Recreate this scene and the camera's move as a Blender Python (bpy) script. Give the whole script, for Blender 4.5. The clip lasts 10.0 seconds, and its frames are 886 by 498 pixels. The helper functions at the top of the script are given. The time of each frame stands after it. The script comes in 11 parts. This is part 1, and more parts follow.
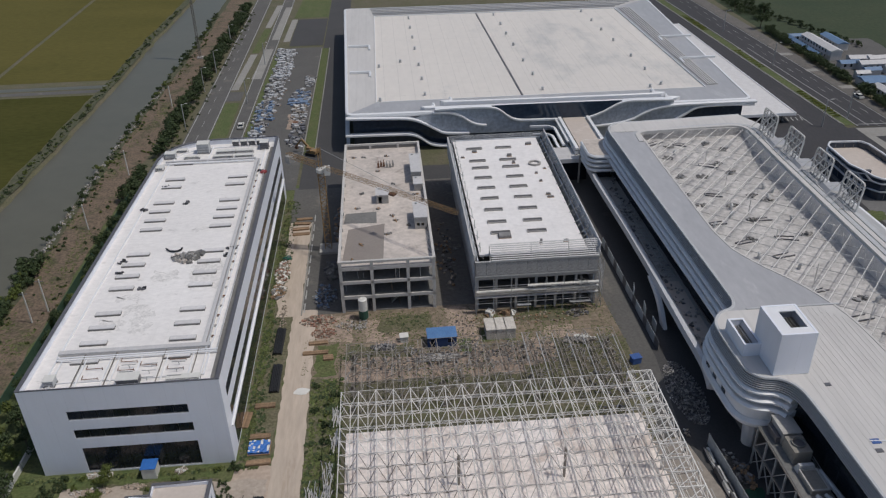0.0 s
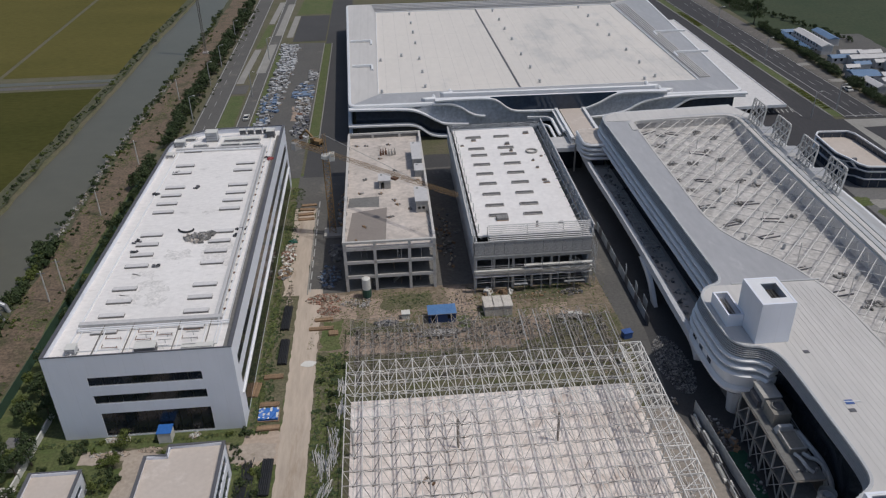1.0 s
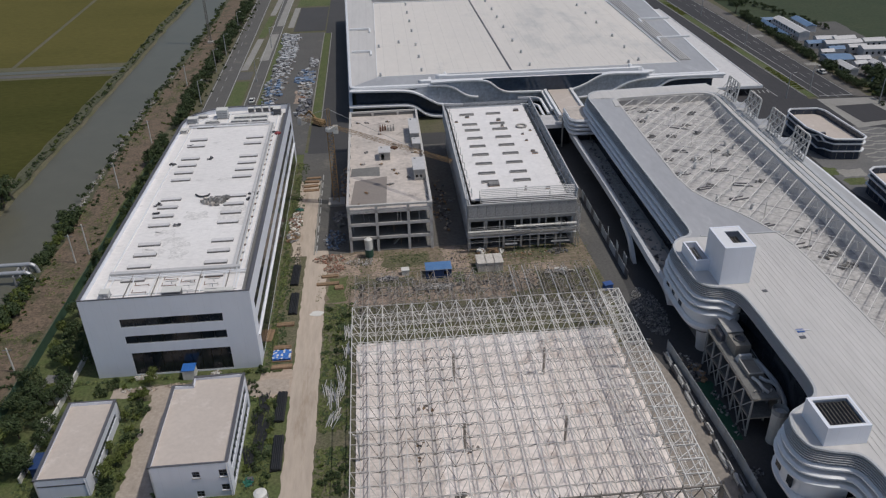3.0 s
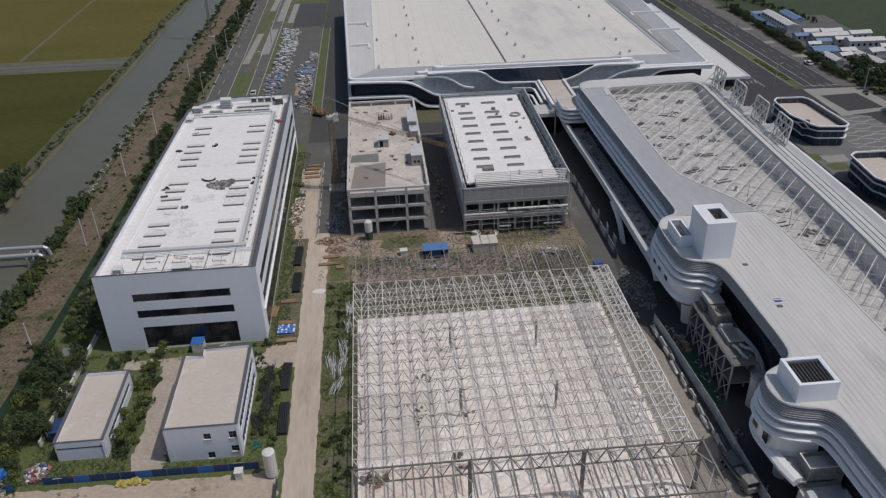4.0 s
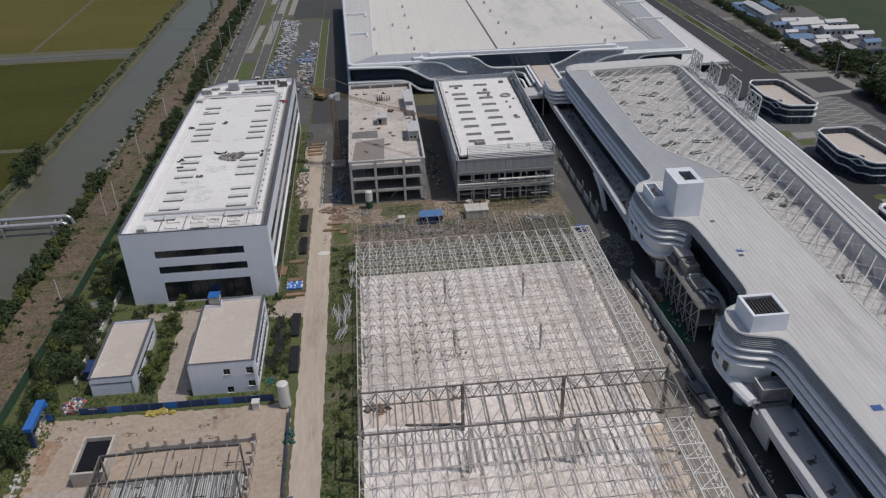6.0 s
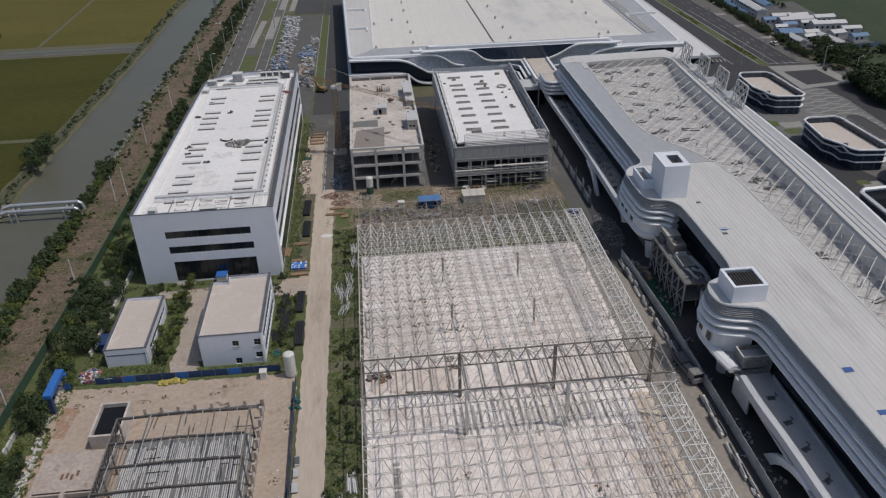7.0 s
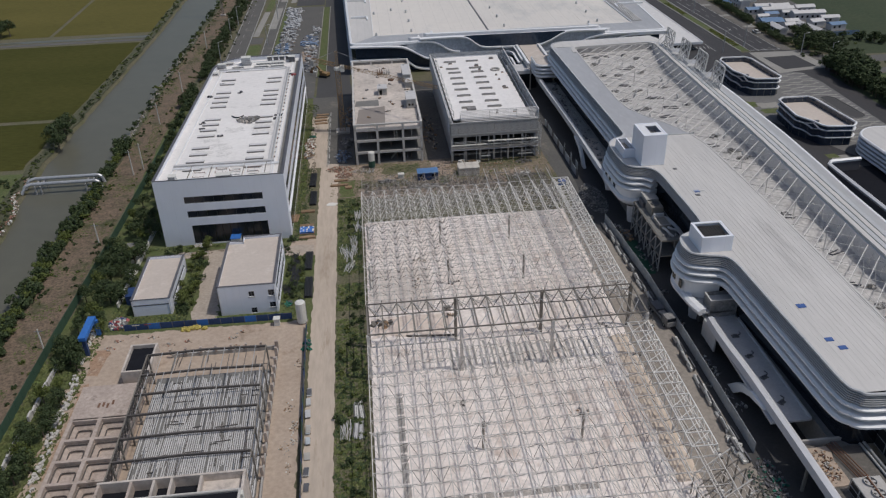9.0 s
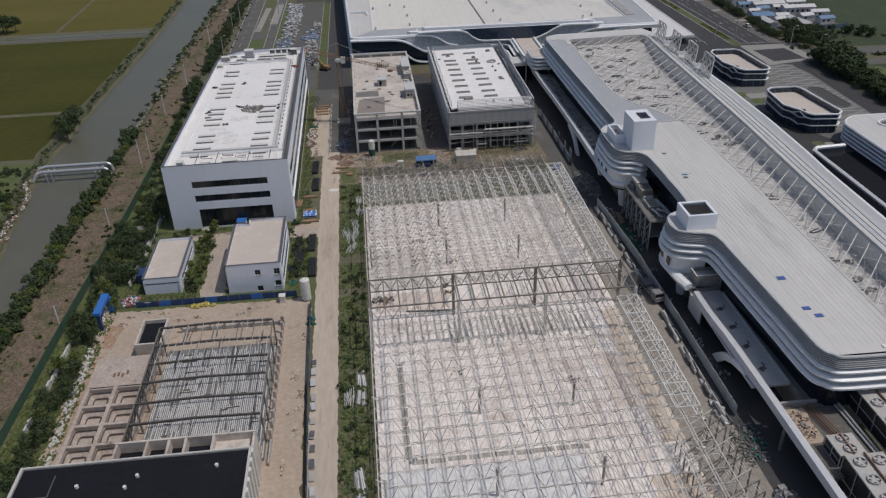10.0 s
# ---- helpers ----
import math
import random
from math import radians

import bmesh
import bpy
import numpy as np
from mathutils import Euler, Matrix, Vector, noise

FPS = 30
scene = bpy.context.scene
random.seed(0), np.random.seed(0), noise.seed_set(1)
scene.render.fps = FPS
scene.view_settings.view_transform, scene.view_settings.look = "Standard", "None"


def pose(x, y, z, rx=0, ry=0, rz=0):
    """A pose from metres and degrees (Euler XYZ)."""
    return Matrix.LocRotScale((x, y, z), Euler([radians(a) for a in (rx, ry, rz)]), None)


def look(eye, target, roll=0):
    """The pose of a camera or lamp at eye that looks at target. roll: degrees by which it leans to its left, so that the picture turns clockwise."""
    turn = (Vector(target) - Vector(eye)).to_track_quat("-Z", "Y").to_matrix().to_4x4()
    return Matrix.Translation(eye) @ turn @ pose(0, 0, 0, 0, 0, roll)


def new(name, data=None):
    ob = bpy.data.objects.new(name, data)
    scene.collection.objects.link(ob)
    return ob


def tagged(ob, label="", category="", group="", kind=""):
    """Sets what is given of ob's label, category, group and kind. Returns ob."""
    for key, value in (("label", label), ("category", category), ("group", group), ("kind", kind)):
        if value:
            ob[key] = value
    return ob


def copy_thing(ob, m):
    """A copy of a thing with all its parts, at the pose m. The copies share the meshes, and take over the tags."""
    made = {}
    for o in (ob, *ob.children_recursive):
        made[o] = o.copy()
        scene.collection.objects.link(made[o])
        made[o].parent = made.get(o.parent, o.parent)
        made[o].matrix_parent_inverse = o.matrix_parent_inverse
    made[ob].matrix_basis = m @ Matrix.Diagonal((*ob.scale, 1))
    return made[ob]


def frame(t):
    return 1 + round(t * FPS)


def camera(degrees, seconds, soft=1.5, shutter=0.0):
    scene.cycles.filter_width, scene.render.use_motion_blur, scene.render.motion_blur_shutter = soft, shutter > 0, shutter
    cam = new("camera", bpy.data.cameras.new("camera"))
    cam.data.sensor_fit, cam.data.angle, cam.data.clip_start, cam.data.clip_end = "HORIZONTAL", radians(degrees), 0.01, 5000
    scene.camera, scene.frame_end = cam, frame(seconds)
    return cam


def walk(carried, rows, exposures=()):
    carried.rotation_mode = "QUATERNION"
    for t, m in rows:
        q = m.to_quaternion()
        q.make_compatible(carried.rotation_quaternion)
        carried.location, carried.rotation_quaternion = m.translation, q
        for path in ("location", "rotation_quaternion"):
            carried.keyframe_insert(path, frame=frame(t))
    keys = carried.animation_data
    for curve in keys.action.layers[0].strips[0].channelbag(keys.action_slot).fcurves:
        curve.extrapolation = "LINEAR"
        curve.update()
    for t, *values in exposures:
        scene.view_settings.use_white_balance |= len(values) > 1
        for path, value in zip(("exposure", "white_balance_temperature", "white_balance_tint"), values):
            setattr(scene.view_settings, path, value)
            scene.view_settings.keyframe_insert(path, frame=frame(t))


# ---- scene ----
cam = camera(57.9, 10.0, 1.25)
PATH = [
    (0, (0.299, 6.902, 98.877), (0.42, 8.622, 97.864), -1.3),
    (0.5, (-0.029, 2.637, 98.896), (0.092, 4.358, 97.884), -1.3),
    (1, (-0.406, -1.658, 98.952), (-0.285, 0.063, 97.941), -1.3),
    (1.5, (-0.858, -6.05, 99.009), (-0.735, -4.329, 97.999), -1.3),
    (2, (-1.267, -10.4, 98.991), (-1.141, -8.679, 97.98), -1.3),
    (2.5, (-1.607, -14.756, 98.941), (-1.479, -13.035, 97.93), -1.4),
    (4, (-2.462, -27.959, 99.123), (-2.326, -26.24, 98.11), -1.6),
    (4.5, (-2.821, -32.396, 99.192), (-2.683, -30.677, 98.179), -1.7),
    (5, (-3.198, -36.824, 99.287), (-3.057, -35.106, 98.274), -1.7),
    (5.5, (-3.551, -41.265, 99.354), (-3.407, -39.546, 98.341), -1.7),
    (7, (-4.737, -54.655, 99.501), (-4.587, -52.936, 98.489), -1.7),
    (7.5, (-5.144, -59.184, 99.535), (-4.992, -57.465, 98.523), -1.7),
    (8, (-5.653, -63.636, 99.568), (-5.499, -61.918, 98.557), -1.7),
    (8.5, (-6.124, -68.036, 99.589), (-5.968, -66.318, 98.578), -1.7),
    (9, (-6.562, -72.459, 99.616), (-6.405, -70.741, 98.604), -1.7),
    (9.5, (-6.981, -76.906, 99.631), (-6.823, -75.188, 98.618), -1.8),
    (10, (-7.38, -81.316, 99.627), (-7.22, -79.599, 98.615), -1.8),
]
walk(cam, [(t, look(eye, target, roll)) for t, eye, target, roll in PATH])

# ---- world, sun, exposure ----
SUN_TO = Vector((0.46, -0.14, 1.0)).normalized()
world = bpy.data.worlds.new("sky")
scene.world = world
world.use_nodes = True
wn = world.node_tree.nodes
wn.clear()
sky = wn.new("ShaderNodeTexSky")
sky.sky_type = "NISHITA"
sky.sun_disc = False
sky.sun_elevation = math.asin(SUN_TO.z)
sky.sun_rotation = math.atan2(SUN_TO.x, SUN_TO.y)
sky.dust_density = 2.0
bg = wn.new("ShaderNodeBackground")
bg.inputs["Strength"].default_value = 0.115
wo = wn.new("ShaderNodeOutputWorld")
world.node_tree.links.new(sky.outputs[0], bg.inputs["Color"])
world.node_tree.links.new(bg.outputs[0], wo.inputs["Surface"])
sun = new("sun", bpy.data.lights.new("sun", "SUN"))
sun.data.energy = 2.85
sun.data.angle = radians(0.6)
sun.data.color = (1.0, 0.955, 0.90)
sun.rotation_euler = (-SUN_TO).to_track_quat("-Z", "Y").to_euler()
sun.location = (0, 60, 200)
scene.view_settings.exposure = -0.515

# ---- geometry tools ----
class Geo:
    """Collects vertices and faces, then becomes one mesh."""

    def __init__(self):
        self.v, self.f, self.m = [], [], []

    def face(self, pts, mi=0):
        n = len(self.v)
        self.v += [tuple(p) for p in pts]
        self.f.append(tuple(range(n, n + len(pts))))
        self.m.append(mi)

    def block(self, vs, fs, mi=0):
        n = len(self.v)
        self.v += [tuple(p) for p in vs]
        self.f += [tuple(n + i for i in f) for f in fs]
        self.m += [mi] * len(fs)
        return self

    def box(self, x0, x1, y0, y1, z0, z1, mi=0):
        self.block([(x0, y0, z0), (x1, y0, z0), (x1, y1, z0), (x0, y1, z0), (x0, y0, z1), (x1, y0, z1), (x1, y1, z1), (x0, y1, z1)],
                   [(0, 3, 2, 1), (4, 5, 6, 7), (0, 1, 5, 4), (1, 2, 6, 5), (2, 3, 7, 6), (3, 0, 4, 7)], mi)
        return self

    def obox(self, c, s, rz=0.0, rx=0.0, mi=0):
        m = Matrix.Translation(c) @ Euler((rx, 0, rz)).to_matrix().to_4x4()
        a, b, h = s[0] / 2, s[1] / 2, s[2] / 2
        pts = [m @ Vector(p) for p in ((-a, -b, -h), (a, -b, -h), (a, b, -h), (-a, b, -h), (-a, -b, h), (a, -b, h), (a, b, h), (-a, b, h))]
        self.block(pts, [(0, 3, 2, 1), (4, 5, 6, 7), (0, 1, 5, 4), (1, 2, 6, 5), (2, 3, 7, 6), (3, 0, 4, 7)], mi)
        return self

    def beam(self, p, q, w, h=None, mi=0):
        """A bar of section w x h from p to q."""
        h = w if h is None else h
        p, q = Vector(p), Vector(q)
        d = (q - p).normalized()
        s = d.cross(Vector((0, 0, 1)))
        s = s.normalized() if s.length > 1e-4 else Vector((1, 0, 0))
        u = s.cross(d)
        s, u = s * w / 2, u * h / 2
        self.block([p - s - u, p + s - u, p + s + u, p - s + u, q - s - u, q + s - u, q + s + u, q - s + u],
                   [(0, 1, 2, 3), (7, 6, 5, 4), (0, 4, 5, 1), (1, 5, 6, 2), (2, 6, 7, 3), (3, 7, 4, 0)], mi)
        return self

    def tube(self, p, q, r, n=8, r2=None, mi=0):
        p, q = Vector(p), Vector(q)
        r2 = r if r2 is None else r2
        d = (q - p).normalized()
        s = d.cross(Vector((0, 0, 1)))
        s = s.normalized() if s.length > 1e-4 else Vector((1, 0, 0))
        u = s.cross(d)
        ring = [s * math.cos(2 * math.pi * i / n) + u * math.sin(2 * math.pi * i / n) for i in range(n)]
        fs = [(i, (i + 1) % n, n + (i + 1) % n, n + i) for i in range(n)] + [tuple(range(n))[::-1], tuple(range(n, 2 * n))]
        self.block([p + c * r for c in ring] + [q + c * r2 for c in ring], fs, mi)
        return self

    def prism(self, poly, z0, z1, mi=0, top=True, bottom=True):
        n = len(poly)
        vs = [(x, y, z0) for x, y in poly] + [(x, y, z1) for x, y in poly]
        fs = [(i, (i + 1) % n, n + (i + 1) % n, n + i) for i in range(n)]
        if top:
            fs.append(tuple(range(n, 2 * n)))
        if bottom:
            fs.append(tuple(range(n))[::-1])
        self.block(vs, fs, mi)
        return self

    def sweep(self, path, prof, closed=False, mi=0):
        """Profile points (offset to the path's right, z), closed, along a plan path of (x, y)."""
        n, k = len(path), len(prof)
        vs = []
        for i, (x, y) in enumerate(path):
            a = Vector(path[i - 1]) if (closed or i > 0) else Vector(path[i])
            b = Vector(path[(i + 1) % n]) if (closed or i < n - 1) else Vector(path[i])
            d = (b - a).normalized()
            r = Vector((d.y, -d.x))
            vs += [(x + r.x * o, y + r.y * o, z) for o, z in prof]
        fs = []
        for i in range(n if closed else n - 1):
            j = (i + 1) % n
            fs += [(i * k + c, j * k + c, j * k + (c + 1) % k, i * k + (c + 1) % k) for c in range(k)]
        if not closed:
            fs += [tuple(range(k)), tuple(range((n - 1) * k, n * k))[::-1]]
        self.block(vs, fs, mi)
        return self

    def wall(self, axis, at, th, a0, a1, z0, z1, holes=(), mi=0):
        """An upright wall in one piece: axis 'x' runs along x at y = at, 'y' along y at x = at; th: thickness; holes go right through."""
        us = sorted({a0, a1, *[h[0] for h in holes], *[h[1] for h in holes]})
        zs = sorted({z0, z1, *[h[2] for h in holes], *[h[3] for h in holes]})
        nu, nz = len(us) - 1, len(zs) - 1

        def solid_at(i, j):
            if not (0 <= i < nu and 0 <= j < nz):
                return False
            cu, cz = (us[i] + us[i + 1]) / 2, (zs[j] + zs[j + 1]) / 2
            return not any(h[0] < cu < h[1] and h[2] < cz < h[3] for h in holes)

        index, vs, fs = {}, [], []

        def vert(i, j, k):
            if (i, j, k) not in index:
                index[i, j, k] = len(vs)
                d = at + th * k
                vs.append((us[i], d, zs[j]) if axis == "x" else (d, us[i], zs[j]))
            return index[i, j, k]

        for i in range(nu):
            for j in range(nz):
                if not solid_at(i, j):
                    continue
                q = [(i, j), (i + 1, j), (i + 1, j + 1), (i, j + 1)]
                fs.append([vert(*c, 0) for c in q])
                fs.append([vert(*c, 1) for c in q[::-1]])
                for k, (di, dj) in enumerate(((0, -1), (1, 0), (0, 1), (-1, 0))):
                    if not solid_at(i + di, j + dj):
                        c, d = q[k], q[(k + 1) % 4]
                        fs.append([vert(*c, 0), vert(*c, 1), vert(*d, 1), vert(*d, 0)])
        if axis == "y":
            fs = [f[::-1] for f in fs]
        self.block(vs, fs, mi)
        return self

    def mesh(self, name, mats, smooth=False):
        me = bpy.data.meshes.new(name)
        me.from_pydata(self.v, [], self.f)
        for m in (mats if isinstance(mats, (list, tuple)) else [mats]):
            me.materials.append(m)
        me.polygons.foreach_set("material_index", self.m)
        if smooth:
            me.polygons.foreach_set("use_smooth", [True] * len(self.f))
        me.update()
        return me


def part(name, geo, mats, parent, label="", smooth=False, kind=""):
    me = geo if isinstance(geo, bpy.types.Mesh) else geo.mesh(name, mats, smooth)
    ob = new(name, me)
    ob.parent = parent
    return tagged(ob, label, kind=kind)


def thing(name, label, category, group="", at=(0, 0, 0), rz=0.0):
    ob = new(name)
    ob.empty_display_size = 0.5
    ob.matrix_basis = pose(*at, 0, 0, rz)
    return tagged(ob, label, category, group)


def solid(name, geo, mats, label, category="", group="", kind="", smooth=False, at=(0, 0, 0), rz=0.0):
    ob = new(name, geo if isinstance(geo, bpy.types.Mesh) else geo.mesh(name, mats, smooth))
    ob.matrix_basis = pose(*at, 0, 0, rz)
    return tagged(ob, label, category, group, kind)


def interp(table, t):
    for (a, va), (b, vb) in zip(table, table[1:]):
        if t <= b:
            return va + (vb - va) * max(0.0, (t - a)) / (b - a)
    return table[-1][1]


def spline(pts, n=6):
    """A smooth line through points of any dimension."""
    ps = [Vector(p) for p in pts]
    out = []
    for i in range(len(ps) - 1):
        a, b, c, d = ps[max(i - 1, 0)], ps[i], ps[i + 1], ps[min(i + 2, len(ps) - 1)]
        for k in range(n):
            t = k / n
            out.append(0.5 * ((2 * b) + (c - a) * t + (2 * a - 5 * b + 4 * c - d) * t * t + (3 * b - a - 3 * c + d) * t ** 3))
    out.append(ps[-1])
    return out


def rounded(poly, r, n=5):
    """A plan outline with its corners rounded; r: one radius or one for each corner."""
    out, k = [], len(poly)
    for i in range(k):
        p, a, b = Vector(poly[i]), Vector(poly[i - 1]), Vector(poly[(i + 1) % k])
        ri = r[i] if isinstance(r, (list, tuple)) else r
        if ri <= 0:
            out.append(tuple(p))
            continue
        u, w = (a - p), (b - p)
        ri = min(ri, u.length * 0.48, w.length * 0.48)
        p0, p1 = p + u.normalized() * ri, p + w.normalized() * ri
        for j in range(n + 1):
            t = j / n
            q = p0 * (1 - t) ** 2 + p * 2 * t * (1 - t) + p1 * t * t
            out.append((q.x, q.y))
    return out


def shift(poly, d):
    """A plan outline (counter-clockwise) moved inwards by d."""
    out, k = [], len(poly)
    for i in range(k):
        p, a, b = Vector(poly[i]), Vector(poly[i - 1]), Vector(poly[(i + 1) % k])
        u, w = (p - a).normalized(), (b - p).normalized()
        n1, n2 = Vector((-u.y, u.x)), Vector((-w.y, w.x))
        m = n1 + n2
        m = m / max(m.dot(n1), 0.3) if m.length > 1e-6 else n1
        q = p + m * d
        out.append((q.x, q.y))
    return out


def ragged(x0, x1, y0, y1, j=0.8, step=3.0, seed=0):
    """A rectangle with an uneven outline."""
    rng = random.Random(seed)
    pts = []
    for (ax, ay), (bx, by) in (((x0, y0), (x1, y0)), ((x1, y0), (x1, y1)), ((x1, y1), (x0, y1)), ((x0, y1), (x0, y0))):
        n = max(1, int(math.hypot(bx - ax, by - ay) / step))
        for i in range(n):
            t = i / n
            pts.append((ax + (bx - ax) * t + rng.uniform(-j, j), ay + (by - ay) * t + rng.uniform(-j, j)))
    return pts


def sheet(name, poly, z, mat, label, category="ground"):
    g = Geo()
    g.face([(x, y, z) for x, y in poly])
    return solid(name, g, mat, label, category, kind="structure")


# ---- materials ----
def material(name, a, b=None, rough=0.8, metal=0.0, big=0.15, small=3.0, mix=0.5, grain=0.12, bump=0.1, bump_scale=12.0, stain=None, stain_at=0.62,
             stain_scale=0.12, per_object=0.0, per_island=0.0, spec=0.5, stretch=(1, 1, 1), seam=None):
    """Two base tones mixed at a large scale, fine grain, optional stains of a third tone, optional panel seams, and fine relief."""
    m = bpy.data.materials.new(name)
    m.use_nodes = True
    nt = m.node_tree
    nd, ln = nt.nodes, nt.links
    bs = nd["Principled BSDF"]
    bs.inputs["Roughness"].default_value = rough
    bs.inputs["Metallic"].default_value = metal
    bs.inputs["Specular IOR Level"].default_value = spec
    b = b or tuple(c * 0.8 for c in a)
    grain = min(0.6, grain * 1.4)
    tc = nd.new("ShaderNodeTexCoord")
    mp = nd.new("ShaderNodeMapping")
    mp.inputs["Scale"].default_value = stretch
    ln.new(tc.outputs["Object"], mp.inputs["Vector"])

    def noise_at(scale, detail=4.0, rough_=0.6):
        n = nd.new("ShaderNodeTexNoise")
        n.inputs["Scale"].default_value = scale
        n.inputs["Detail"].default_value = detail
        n.inputs["Roughness"].default_value = rough_
        ln.new(mp.outputs[0], n.inputs["Vector"])
        return n.outputs["Fac"]

    def ramp(src, lo, hi):
        r = nd.new("ShaderNodeMapRange")
        r.inputs["From Min"].default_value, r.inputs["From Max"].default_value = lo, hi
        ln.new(src, r.inputs["Value"])
        return r.outputs["Result"]

    def blend(fac, c0, c1, kind="MIX"):
        x = nd.new("ShaderNodeMix")
        x.data_type, x.blend_type = "RGBA", kind
        for key, val in ((0, fac), (6, c0), (7, c1)):
            if hasattr(val, "links"):
                ln.new(val, x.inputs[key])
            else:
                x.inputs[key].default_value = (*val, 1.0) if key > 0 else val
        return x.outputs[2]

    col = blend(ramp(noise_at(big, 6.0), 0.5 - mix / 2, 0.5 + mix / 2), a, b)
    if stain:
        col = blend(ramp(noise_at(stain_scale, 8.0, 0.7), stain_at, stain_at + 0.12), col, stain)
    g = nd.new("ShaderNodeMapRange")
    g.inputs["From Min"].default_value, g.inputs["From Max"].default_value = 0.25, 0.75
    g.inputs["To Min"].default_value, g.inputs["To Max"].default_value = 1 - grain, 1 + grain
    ln.new(noise_at(small, 6.0), g.inputs["Value"])
    sc = nd.new("ShaderNodeVectorMath")
    sc.operation = "SCALE"
    ln.new(col, sc.inputs[0])
    ln.new(g.outputs[0], sc.inputs["Scale"])
    out = sc.outputs[0]
    if per_object or per_island:
        src = nd.new("ShaderNodeObjectInfo").outputs["Random"] if per_object else nd.new("ShaderNodeNewGeometry").outputs["Random Per Island"]
        amt = per_object or per_island
        r = nd.new("ShaderNodeMapRange")
        r.inputs["To Min"].default_value, r.inputs["To Max"].default_value = 1 - amt, 1 + amt
        ln.new(src, r.inputs["Value"])
        s2 = nd.new("ShaderNodeVectorMath")
        s2.operation = "SCALE"
        ln.new(out, s2.inputs[0])
        ln.new(r.outputs[0], s2.inputs["Scale"])
        out = s2.outputs[0]
    if seam:
        (sx, sy), width, dark = seam
        sep = nd.new("ShaderNodeSeparateXYZ")
        ln.new(tc.outputs["Object"], sep.inputs[0])
        for axis, size in ((0, sx), (1, sy)):
            if not size:
                continue
            d = nd.new("ShaderNodeMath")
            d.operation = "PINGPONG"
            d.inputs[1].default_value = size / 2
            ln.new(sep.outputs[axis], d.inputs[0])
            c = nd.new("ShaderNodeMath")
            c.operation = "LESS_THAN"
            c.inputs[1].default_value = width
            ln.new(d.outputs[0], c.inputs[0])
            f = nd.new("ShaderNodeMath")
            f.operation = "MULTIPLY"
            f.inputs[1].default_value = dark
            ln.new(c.outputs[0], f.inputs[0])
            x = nd.new("ShaderNodeMix")
            x.data_type = "RGBA"
            ln.new(f.outputs[0], x.inputs[0])
            ln.new(out, x.inputs[6])
            x.inputs[7].default_value = (0.12, 0.12, 0.12, 1)
            out = x.outputs[2]
    ln.new(out, bs.inputs["Base Color"])
    if bump:
        bp = nd.new("ShaderNodeBump")
        bp.inputs["Strength"].default_value = bump
        bp.inputs["Distance"].default_value = 0.05
        ln.new(noise_at(bump_scale, 5.0), bp.inputs["Height"])
        ln.new(bp.outputs[0], bs.inputs["Normal"])
    return m


